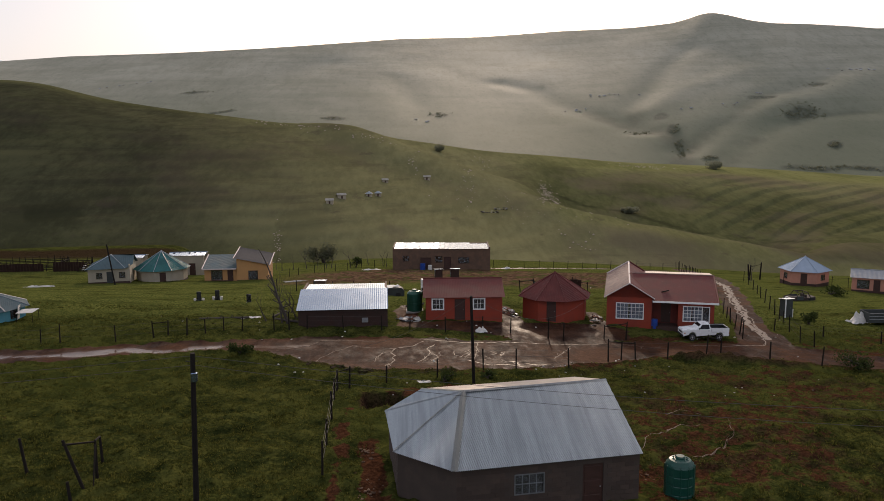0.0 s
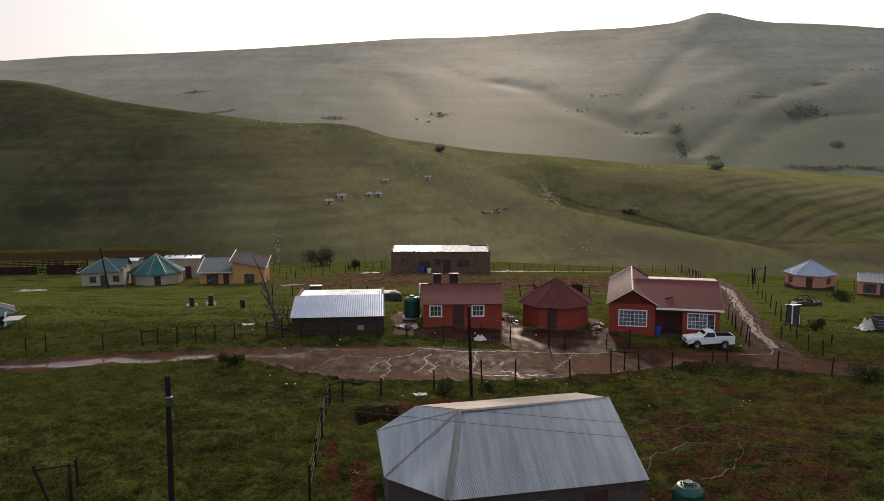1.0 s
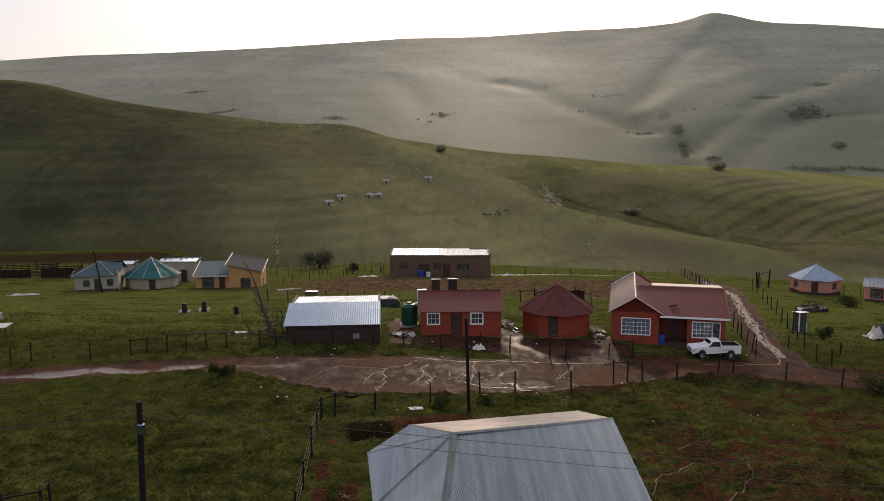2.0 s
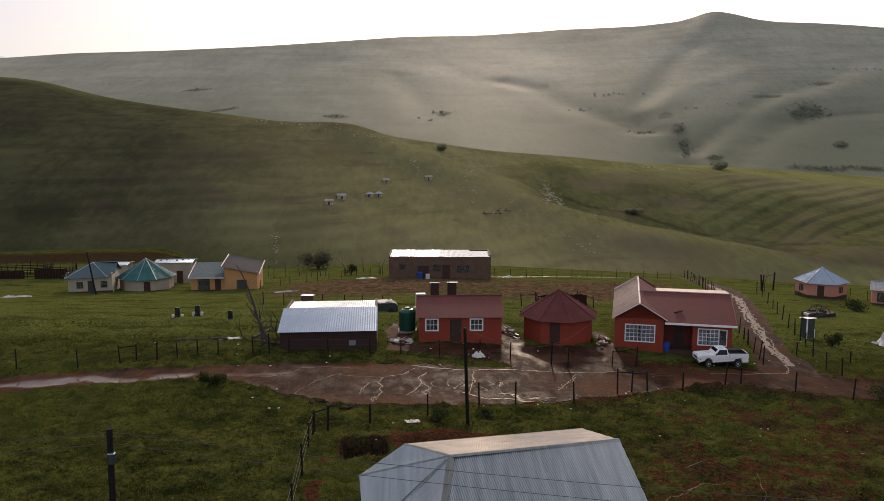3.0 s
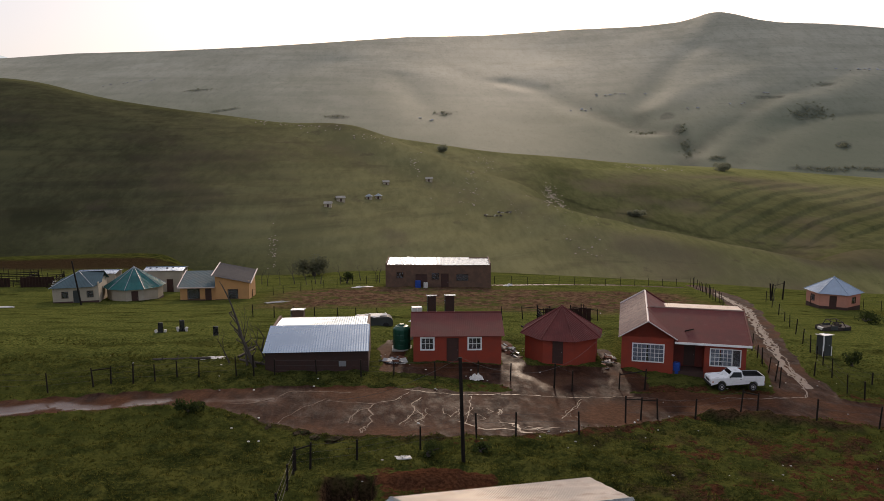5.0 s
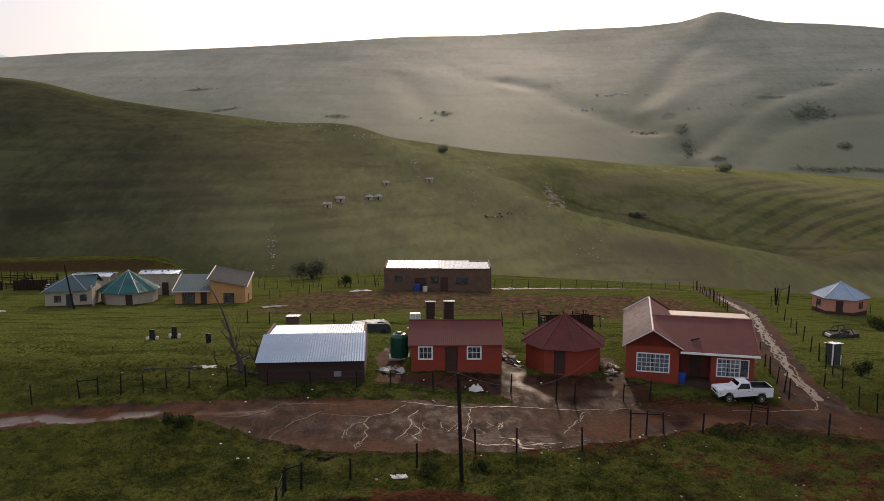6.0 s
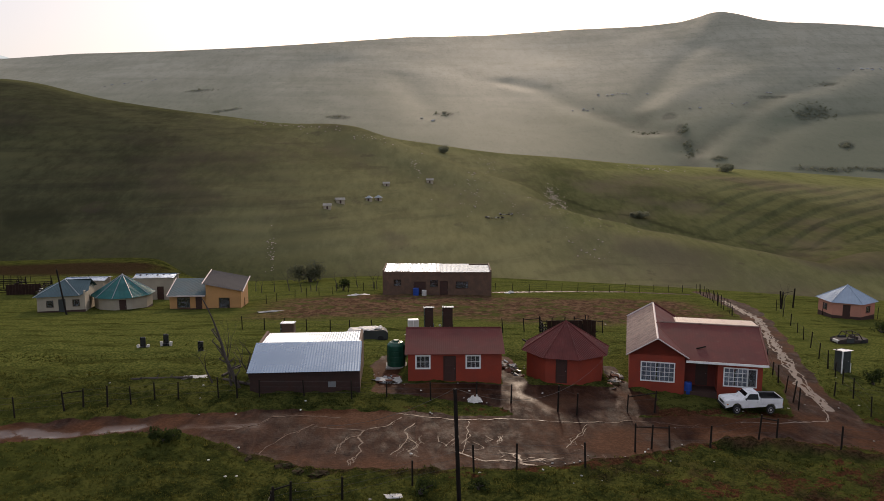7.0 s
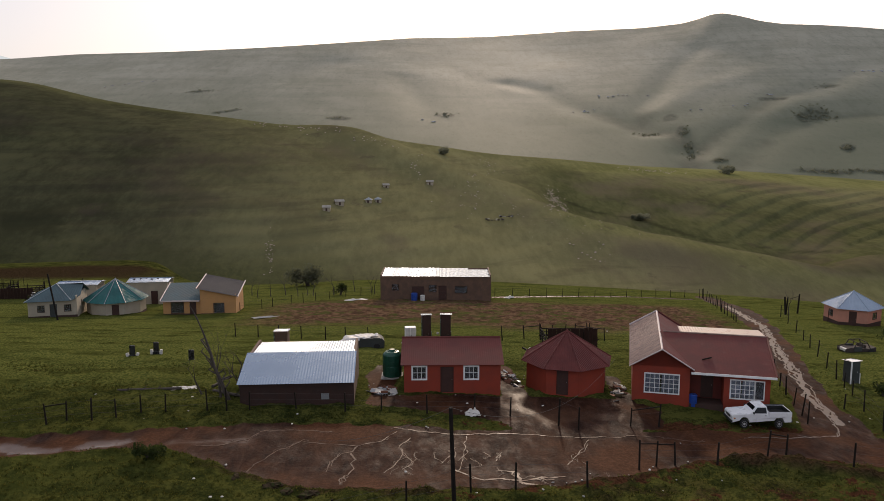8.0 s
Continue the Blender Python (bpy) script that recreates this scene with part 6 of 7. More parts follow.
def scrap_vehicle(x, y, rz, label, k=1.0):
    """A stripped car: floor pan, bent pillars and roof rails, wheels off, a pale wing left at one end."""
    h = thing("scrap_car", x, y, ground_z(x, y) - 0.1, rz, label, "scrap car")
    bm = prism(bmesh.new(), [(-2.0 * k, 0.15), (-2.05 * k, 0.5), (-1.1 * k, 0.62), (1.2 * k, 0.55), (2.0 * k, 0.7), (2.05 * k, 0.2)], -0.78, 0.78)
    bmesh.ops.bevel(bm, geom=bm.edges[:], offset=0.05, segments=1, affect="EDGES")
    part("floor_pan", bm, SCRAP, h)
    for s in (-1, 1):
        for a, b in (((-1.0, 0.6), (-0.55, 1.22)), ((0.1, 0.55), (0.15, 1.26)), ((1.2, 0.6), (0.85, 1.2)), ((-0.55, 1.22), (0.85, 1.2)), ((-2.0, 0.55), (-1.0, 0.72))):
            part("pillar", rod(bmesh.new(), (a[0] * k, s * 0.76, a[1]), (b[0] * k, s * 0.66, b[1] + 0.05 * s), 0.05, sides=6), SCRAP, h)
        part("door_panel", box(bmesh.new(), (-0.9 * k, s * 0.8 - 0.03, 0.25), (0.1 * k, s * 0.8 + 0.03, 0.72), pose(0, 0, 0, 4 * s, 0, 0)), DARK_SHEET, h)
    for u in (-0.5, 0.8):
        part("roof_bow", rod(bmesh.new(), (u * k, -0.68, 1.2), (u * k, 0.68, 1.28), 0.045, sides=6), SCRAP, h)
    part("seat_frame", box(bmesh.new(), (0.3 * k, -0.6, 0.55), (0.6 * k, 0.6, 1.0), pose(0, 0, 0, 0, 12, 0), 0.05), SCRAP, h)
    part("wing", box(bmesh.new(), (-2.06 * k, -0.72, 0.28), (-1.75 * k, 0.3, 0.62), None, 0.06), TARP, h, "pale dented front panel")
    for u, s in ((-1.3, 1), (1.3, -1)):
        w = part("wheel", lathe(bmesh.new(), [(0.2, -0.09), (0.3, -0.08), (0.3, 0.08), (0.2, 0.09)], 14), RUBBER, h)
        w.matrix_basis = pose(u * k, s * 0.8, 0.32, 90, 0, 0)
    return h


scrap_vehicle(47.4, 91.6, 4, "stripped rusty car frame with a pale front panel", 0.85)


def trailer(x, y, rz):
    z = ground_z(x, y)
    h = thing("trailer", x, y, z, rz, "dark grey sheet-metal trailer body on grass", "trailer")
    bm = bmesh.new()
    for lo, hi in (((-2.4, -1, 0.35), (2.4, 1, 0.42)), ((-2.4, -1, 0.42), (2.4, -0.95, 1.35)), ((-2.4, 0.95, 0.42), (2.4, 1, 1.35)), ((-2.4, -0.95, 0.42), (-2.35, 0.95, 1.35)), ((2.35, -0.95, 0.42), (2.4, 0.95, 1.35))):
        box(bm, lo, hi)
    part("body", bm, DARK_SHEET, h)
    for z0 in (0.7, 1.0, 1.3):
        part("rail", box(bmesh.new(), (-2.42, -1.04, z0), (2.42, -1.0, z0 + 0.07)), ZINC_OLD, h)
    for px in (-0.5, 0.5):
        for s in (-1, 1):
            w = part("wheel", lathe(bmesh.new(), [(0.2, -0.1), (0.33, -0.08), (0.33, 0.08), (0.2, 0.1)], 16), RUBBER, h)
            w.matrix_basis = pose(px, s * 1.12, 0.33, 90, 0, 0)
    part("drawbar", rod(bmesh.new(), (2.4, 0, 0.4), (3.6, 0, 0.35), 0.05, sides=6), SCRAP, h)
    return h


trailer(47.6, 74.2, -4)


def grave(x, y, label, kerb=True):
    z = ground_z(x, y)
    h = thing("gravestone", x, y, z, random.uniform(-8, 8), label, "gravestone", "gravestones")
    h.matrix_basis = h.matrix_basis @ Matrix.Diagonal((0.85, 0.85, 0.85, 1))
    bm = box(bmesh.new(), (-0.28, -0.09, -0.2), (0.28, 0.09, 1.15), None, 0.03)
    part("headstone", bm, DARK_STONE, h)
    part("footing", box(bmesh.new(), (-0.36, -0.16, -0.2), (0.36, 0.16, 0.12), None, 0.02), DARK_STONE, h)
    if kerb:
        for k in (-1, 1):
            part("kerb", box(bmesh.new(), (k * 0.48 - 0.14, -0.12, -0.2), (k * 0.48 + 0.14, 0.12, 0.42), pose(0, 0, 0, 0, k * 10, 0), 0.02), TARP, h, "pale kerb slab")
    return h


grave(-24.6, 81.6, "dark gravestone between white kerb slabs on pasture")
grave(-23.0, 83.1, "dark gravestone between white kerb slabs on pasture")
grave(-18.9, 79.8, "small dark gravestone alone on pasture", False)


def kraal(x, y, rz, w, d, label):
    """A cattle pen of stacked brushwood and poles."""
    z = ground_z(x, y)
    h = thing("cattle_pen", x, y, z, rz, label, "cattle pen")
    sides = [((-w / 2, -d / 2), (w / 2, -d / 2)), ((w / 2, -d / 2), (w / 2, d / 2)), ((w / 2, d / 2), (-w / 2, d / 2)), ((-w / 2, d / 2), (-w / 2, -d / 2))]
    for a, b in sides:
        n = int((Vector(b) - Vector(a)).length / 1.1)
        for i in range(n + 1):
            px, py = a[0] + (b[0] - a[0]) * i / n, a[1] + (b[1] - a[1]) * i / n
            part("stake", rod(bmesh.new(), (px, py, -0.6), (px + random.uniform(-0.2, 0.2), py + random.uniform(-0.2, 0.2), random.uniform(1.1, 1.9)), 0.07, 0.05, 6), TIMBER, h)
        for k in range(4):
            part("rail", rod(bmesh.new(), (a[0], a[1], 0.25 + 0.3 * k), (b[0] + random.uniform(-0.2, 0.2), b[1], 0.3 + 0.3 * k + random.uniform(-0.15, 0.15)), 0.07, 0.05, 6), TIMBER, h)
    return h


PEN = kraal(16.2, 90.0, 0, 5.0, 4.0, "dark timber cattle pen behind the red rondavel")
PEN_BOARD = paint("dark_red_brown_board", (0.040, 0.022, 0.017), 0.9, 0, 0.3, 2, 14, 0.3, spec=0.1, vary=0.3)


def board_up(pen, w, d, tall):
    """Dark upright planks along the front of a pen."""
    n = int(w / 0.44)
    for i in range(n):
        x = -w / 2 + i * w / n
        part("plank", box(bmesh.new(), (x, -d / 2 - 0.12, -0.5), (x + w / n - 0.03, -d / 2 - 0.06, tall * random.uniform(0.96, 1.02))), PEN_BOARD, pen, "dark upright plank")


board_up(PEN, 5.0, 4.0, 2.2)
board_up(kraal(-70.0, 131.5, 5, 17.0, 7.0, "dark timber cattle pen beside ploughed land"), 14.0, 7.0, 1.5)
board_up(kraal(-58.6, 130.5, 5, 5.0, 4.5, "dark timber pen beside the cream house"), 5.0, 4.5, 1.7)


# ---------------------------------------------------------------- trees and bushes
def bare_tree(x, y, tall, label, seed, lean=(0.0, 0.0), spreadf=0.8):
    rng = random.Random(seed)
    h = thing("bare_tree", x, y, ground_z(x, y) - 0.15, 0, label, "tree", "bare trees")
    bm = bmesh.new()

    def limb(p, d, length, r, depth):
        steps = 3
        for i in range(steps):
            q = p + d * (length / steps)
            rod(bm, p, q, r, r * 0.8, 6, False)
            p, r = q, r * 0.8
            d = (d + Vector((rng.uniform(-0.25, 0.25), rng.uniform(-0.25, 0.25), rng.uniform(-0.05, 0.15)))).normalized()
        if depth:
            for k in range(rng.choice((2, 3))):
                nd = (d + Vector((rng.uniform(-1, 1), rng.uniform(-1, 1), rng.uniform(-0.1, 0.6))) * spreadf).normalized()
                limb(p, nd, length * rng.uniform(0.5, 0.75), r * 0.7, depth - 1)

    limb(Vector((0, 0, 0)), Vector((lean[0], lean[1], 1)).normalized(), tall * 0.5, 0.05 + 0.013 * tall, 3)
    part("trunk", bm, BARK, h)
    return h




def dead_tree(x, y, tall, lean, seed):
    """A leaning dead trunk with short broken stubs."""
    rng = random.Random(seed)
    h = thing("bare_tree", x, y, ground_z(x, y) - 0.2, 0, "dead leaning tree with broken stubs beside the shed", "tree", "bare trees")
    bm, pts = bmesh.new(), [Vector((0, 0, 0))]
    for i in range(7):
        pts.append(pts[-1] + Vector((lean * tall / 7 + rng.uniform(-0.08, 0.08), rng.uniform(-0.08, 0.08), tall / 7)))
    for i, (p, q) in enumerate(zip(pts, pts[1:])):
        rod(bm, p, q, 0.17 - 0.019 * i, 0.155 - 0.019 * i, 8, False)
    part("trunk", bm, BARK, h)
    for k in range(13):
        i = rng.randrange(1, 7)
        p = pts[i].lerp(pts[min(i + 1, 7)], rng.random())
        d = Vector((rng.choice((-1, -1, 1)) * rng.uniform(0.3, 0.9), rng.uniform(-0.5, 0.5), rng.uniform(0.2, 0.9)))
        q = p + d * rng.uniform(0.6, 1.3)
        bm = rod(bmesh.new(), p, q, 0.06, 0.04, 6)
        rod(bm, q, q + Vector((rng.uniform(-0.3, 0.3), 0, rng.uniform(0.15, 0.5))), 0.04, 0.02, 5)
        part("stub", bm, BARK, h)
    return h


dead_tree(-12.9, 68.2, 6.3, -0.31, 4)
bare_tree(-13.6, 68.6, 4.4, "leafless dark stump with broken limbs", 17, (-0.12, 0.0), 0.7)
bare_tree(-12.6, 70.6, 3.2, "leafless dark stump with broken limbs", 18, (-0.3, 0.0), 0.7)
bare_tree(-15.2, 69.5, 3.0, "broken leafless dark tree in the grass", 9, (-0.4, 0))
bare_tree(-13.6, 74.0, 2.6, "broken leafless dark tree in the grass", 11, (0.3, 0))
bare_tree(54.8, 121.0, 3.4, "short leafless tree beside the fence", 14, (0.1, 0))
for i in range(12):
    bare_tree(-26 + i * 1.9 + random.uniform(-0.8, 0.8), 134 + random.uniform(-2, 4), random.uniform(2.2, 3.6), "thin leafless sapling on the field's edge", 40 + i)


def leaf_cloud(rng, bm, c, r, n, size):
    for _ in range(n):
        d = Vector((rng.gauss(0, 1), rng.gauss(0, 1), rng.gauss(0, 0.8))).normalized() * r * rng.uniform(0.45, 1.0)
        p = c + d
        a = Vector((rng.uniform(-1, 1), rng.uniform(-1, 1), rng.uniform(-1, 1))).normalized() * size * rng.uniform(0.6, 1.4)
        b = Vector((rng.uniform(-1, 1), rng.uniform(-1, 1), rng.uniform(-1, 1))).normalized() * size * rng.uniform(0.5, 1.0)
        bm.faces.new([bm.verts.new(v) for v in (p - a, p + b, p + a, p - b)])


def tree(x, y, tall, wide, label, seed, leaves=900, size=0.16, name="tree", sink=0.2):
    rng = random.Random(seed)
    h = thing(name, x, y, ground_z(x, y) - sink, 0, label, name.split("_")[-1], "trees and bushes")
    bm = bmesh.new()
    trunk_top = Vector((rng.uniform(-0.1, 0.1) * tall, 0, tall * 0.4))
    rod(bm, (0, 0, 0), trunk_top, 0.05 * wide + 0.05, 0.04 * wide + 0.03, 8)
    clumps = []
    for k in range(9):
        a = rng.uniform(0, 6.28)
        c = Vector((math.cos(a) * wide * rng.uniform(0.1, 0.42), math.sin(a) * wide * rng.uniform(0.1, 0.42), tall * rng.uniform(0.42, 0.88)))
        rod(bm, trunk_top * rng.uniform(0.6, 1.0), c, 0.03 * wide, 0.012 * wide, 5, False)
        clumps.append(c)
    part("trunk", bm, BARK, h)
    bm = bmesh.new()
    for c in clumps:
        leaf_cloud(rng, bm, c, wide * rng.uniform(0.16, 0.27), leaves // 9, size)
    # crowns take a hazier leaf colour the farther off they stand
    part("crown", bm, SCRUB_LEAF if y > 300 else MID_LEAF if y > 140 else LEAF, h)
    return h


tree(-18.6, 152.0, 3.9, 6.8, "low spreading tree on the field's edge, greyed for haze", 1, 2800, 0.19)
tree(-11.0, 133.0, 2.0, 2.4, "dark bush beside the brick building", 2, 500, 0.14, "bush")
tree(-15.1, 57.5, 1.0, 1.9, "dark green bush on the road's edge", 3, 700, 0.09, "bush", 0.05)
tree(56.0, 99.4, 0.95, 3.6, "dark green bush beside the salmon rondavel", 5, 900, 0.12, "bush", 0.1)
tree(33.8, 56.6, 1.2, 3.0, "dark green bush at the fence", 6, 900, 0.1, "bush", 0.1)
tree(37.5, 55.0, 1.3, 3.4, "dark green bush at the fence", 7, 900, 0.1, "bush", 0.1)
tree(38.6, 73.0, 1.3, 2.0, "dark green bush behind the outhouse", 8, 600, 0.1, "bush", 0.1)
tree(3.4, 50.4, 0.5, 1.4, "low dark green shrub by the pole", 31, 400, 0.08, "bush", 0.05)
tree(0.4, 50.0, 0.55, 1.8, "low dark green shrub by the pole", 32, 400, 0.08, "bush", 0.05)




def polar(tan, r):
    c = 1 / math.hypot(1, tan)
    return r * c * tan, 6 + r * c


# lone bushes on the hill's crest, seen against the mountain
for tan, r, tall, wide, seed in ((0.041, 505, 4.5, 9, 21), (0.410, 622, 5.5, 14, 22), (0.300, 446, 4.0, 8.5, 23), (0.290, 448, 2.6, 6.0, 25)):
    x, y = polar(tan, r)
    tree(x, y, tall, wide, "dark rounded bush on the open hillside", seed, 1400, 0.5 * wide / 12, "bush", 0.6)


def scrub(name, spots, label, seed):
    """Far thickets in the mountain's folds: many clumps nobody could count."""
    rng = random.Random(seed)
    bm = bmesh.new()
    for tan, r, wide, deep, n in spots:
        for _ in range(n):
            x, y = polar(tan + rng.gauss(0, 1) * wide, r + rng.gauss(0, 1) * deep)
            k = rng.uniform(1.2, 2.8)
            leaf_cloud(rng, bm, Vector((x, y, ground_z(x, y) + k * 0.2)), k, 20, k * 0.4)
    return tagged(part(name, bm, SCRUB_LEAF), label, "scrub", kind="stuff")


scrub("scrub", [(0.573, 1452, 0.005, 8, 34), (0.404, 1376, 0.007, 5, 24), (0.309, 1556, 0.008, 6, 24), (0.53, 1655, 0.013, 22, 90), (0.515, 1630, 0.010, 14, 25), (0.366, 1423, 0.005, 14, 26), (0.362, 1474, 0.004, 14, 22), (0.354, 1549, 0.004, 16, 18), (0.302, 1539, 0.004, 10, 8), (0.55, 1314, 0.02, 5, 40), (0.60, 1326, 0.02, 5, 40), (0.044, 1655, 0.008, 10, 22), (0.543, 1861, 0.01, 14, 14), (-0.266, 1876, 0.014, 8, 20), (-0.093, 1577, 0.008, 8, 10), (-0.232, 1674, 0.01, 6, 12)], "dark scrub thickets in the mountain's folds", 77)


# ---------------------------------------------------------------- far homesteads
def far_hut(x, y, w, d, tall, roofm, label, rz=0, round_=False):
    z = ground_z(x, y)
    h = thing("hut", x, y, z - 0.5, rz, label, "hut", "far homesteads")
    if round_:
        part("wall_drum", lathe(bmesh.new(), [(w / 2, -1.5), (w / 2, tall + 0.5)], 14), HAZY_HUT, h)
        part("roof", lathe(bmesh.new(), [(w / 2 + 0.5, tall + 0.4), (0.1, tall + 0.5 + w * 0.32)], 14), roofm, h)
        part("door", box(bmesh.new(), (-0.35, -w / 2 - 0.06, 0.3), (0.35, -w / 2 + 0.3, tall + 0.2)), DOOR, h)
    else:
        part("wall_box", box(bmesh.new(), (-w / 2, -d / 2, -1.5), (w / 2, d / 2, tall + 0.5)), HAZY_HUT, h)
        part("roof", prism(bmesh.new(), [(-d / 2 - 0.3, tall + 0.5), (d / 2 + 0.3, tall + 0.5), (0, tall + 1.3)], -w / 2 - 0.3, w / 2 + 0.3), roofm, h).matrix_basis = pose(0, 0, 0, 0, 0, 90)
        part("door", box(bmesh.new(), (-0.35, -d / 2 - 0.05, 0.3), (0.35, -d / 2 + 0.1, tall + 0.25)), DOOR, h)
    return h


HUT = "pale hut with a sheet roof on the hillside"
HUT_ROOF = paint("dull_hut_roof", (0.34, 0.31, 0.26), 0.85, 0, 0.2, 0.5, 5, 0.0, spec=0.2)
HUT_ROOF_BLUE = paint("blue_grey_hut_roof", (0.30, 0.33, 0.34), 0.8, 0, 0.15, 0.5, 5, 0.0, spec=0.2)
for tan, r, w, d, tall, rf, rd in ((-0.107, 313, 4.0, 4, 2.0, HUT_ROOF, 0), (-0.091, 326, 4.8, 4, 2.2, HUT_ROOF, 0), (-0.054, 339, 4.0, 4, 2.0, HUT_ROOF_BLUE, 1), (-0.042, 343, 4.0, 4, 2.2, HUT_ROOF_BLUE, 1), (-0.032, 372, 3.8, 3, 1.6, HUT_ROOF, 0), (0.024, 397, 4.6, 4, 2.0, HUT_ROOF, 0)):
    x, y = polar(tan, r)
    far_hut(x, y, w * 0.72, d * 0.72, tall * 0.6, rf, HUT, random.uniform(-15, 15), bool(rd))


def stone_ruin(tan, r, w, d, rz, seed):
    """Low broken dry-stone walls of an old pen."""
    rng = random.Random(seed)
    x, y = polar(tan, r)
    h = thing("stone_pen", x, y, ground_z(x, y), rz, "ruined pen of low dark stone walls on the hillside", "stone pen", "far homesteads")
    for a, b in (((-w / 2, -d / 2), (w / 2, -d / 2)), ((w / 2, -d / 2), (w / 2, d / 2)), ((w / 2, d / 2), (-w / 2, d / 2)), ((-w / 2, d / 2), (-w / 2, -d / 2))):
        n = max(3, int(math.hypot(b[0] - a[0], b[1] - a[1]) / 0.9))
        for i in range(n):
            u = (i + 0.5) / n
            px, py, k = a[0] + (b[0] - a[0]) * u, a[1] + (b[1] - a[1]) * u, rng.uniform(0.4, 0.75)
            ob = new("stone", rng.choice(STONES) if rng.random() < 0.35 else rng.choice(DARK_STONES))
            ob.parent = h
            ob.matrix_basis = pose(px, py, k * 0.5, 0, 0, rng.uniform(0, 360)) @ Matrix.Diagonal((k * 4, k * 4, k * 5, 1))
    return h


DARK_STONES = [m.copy() for m in STONES]
for m in DARK_STONES:
    m.materials.clear()
    m.materials.append(SCRAP)
for k in range(6):
    ob = new("stone", DARK_STONES[k])
    ob.matrix_basis = pose(-41.0 + 0.85 * k, 128.3 + 0.25 * (k % 3), -3.82, 0, 0, 50 * k)
    tagged(ob, "dark stone weighing down the sheet roof", "stone", "roof stones")
stone_ruin(0.107, 349, 7.0, 5.0, 12, 1)
stone_ruin(0.122, 355, 5.5, 4.5, -8, 2)
rng = random.Random(5)
for tan, r, n, wide in ((0.265, 1845, 9, 0.02), (0.228, 1740, 5, 0.01), (0.59, 1985, 10, 0.018), (0.424, 1700, 3, 0.008), (0.461, 1772, 3, 0.01), (0.368, 1689, 3, 0.006), (0.029, 1590, 3, 0.008), (-0.361, 2057, 7, 0.025)):
    for _ in range(n):
        x, y = polar(tan + rng.gauss(0, 1) * wide, r + rng.uniform(-9, 9))
        far_hut(x, y, rng.uniform(3.2, 5.8), 3, 0.8, ZINC_NEW, "tiny pale house on the far mountainside", rng.uniform(-20, 20), rng.random() < 0.25)

# ---------------------------------------------------------------- stones, litter, turf and grass
spots = []
for cx, cy, n, sp in ((9.0, 74, 10, 0.7), (-1.6, 71, 12, 0.9), (16.4, 72.5, 10, 0.7), (2.5, 66.2, 8, 2.5), (31.5, 66.5, 6, 1.2), (34, 78, 6, 2), (-20, 70, 10, 5), (-12, 72, 8, 2), (22, 47, 16, 3.5), (16, 52, 10, 5), (20, 55.5, 8, 4), (8, 53.8, 10, 2.5), (-3, 47.5, 8, 2.5), (28, 58, 5, 1.2)):
    spots += [(random.gauss(cx, sp), random.gauss(cy, sp * (1 if cx != -4.2 and cx != -4.4 else 3))) for _ in range(n)]
stones(spots, "pale rough stone lying on the ground", "loose stones", 0.18, 0.5)


def pale_ridge():
    """A last ridge; its distance haze is put in as a pale glow."""
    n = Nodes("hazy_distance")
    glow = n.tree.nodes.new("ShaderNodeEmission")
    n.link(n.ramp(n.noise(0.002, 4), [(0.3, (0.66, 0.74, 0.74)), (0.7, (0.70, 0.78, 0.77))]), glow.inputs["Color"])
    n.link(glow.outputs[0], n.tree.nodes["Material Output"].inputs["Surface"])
    bm = bmesh.new()
    last = None
    for i in range(40):
        tan = -0.95 + i * 0.0128
        x, y = polar(tan, 4600)
        z = EYE_Z + 4600 * (0.0975 - 0.022 * max(0.0, (tan + 0.56) / 0.1) ** 2 + 0.0012 * noise.noise((tan * 40, 0, 0)))
        x2, y2 = polar(tan, 4800)
        row = [bm.verts.new(v) for v in ((x, y, -200), (x, y, z), (x2, y2, z - 40), (x2, y2, -200))]
        if last:
            for k in range(3):
                bm.faces.new((last[k], last[k + 1], row[k + 1], row[k]))
        last = row
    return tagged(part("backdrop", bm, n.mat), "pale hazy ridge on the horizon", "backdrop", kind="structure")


pale_ridge()


RUBBLE = [m.copy() for m in STONES]
BROWN_STONE = paint("brown_wet_stone", (0.17, 0.10, 0.062), 0.8, 0, 0.25, 1.5, 12, 0.5, (0.10, 0.055, 0.034), (0.45, 0.7), spec=0.15, vary=0.5)
for m in RUBBLE:
    m.materials.clear()
    m.materials.append(BROWN_STONE)
path_rng = random.Random(61)
stones([(-3.75 - 0.1 * (y - 26) / 2 + path_rng.gauss(0, 0.28), y) for y in (26.5 + 9.0 * path_rng.random() for _ in range(110))], "brown wet stone on the path along the house", "path rubble", 0.15, 0.55, RUBBLE)
stones([(8.6 + path_rng.gauss(0, 0.35), 28.2 + 6.0 * path_rng.random()) for _ in range(45)], "brown wet stone beside the house wall", "path rubble", 0.15, 0.45, RUBBLE)


HILL_ROCK = paint("pinkish_hill_rock", (0.46, 0.37, 0.29), 0.9, 0, 0.25, 0.5, 5, 0.2, spec=0.1)


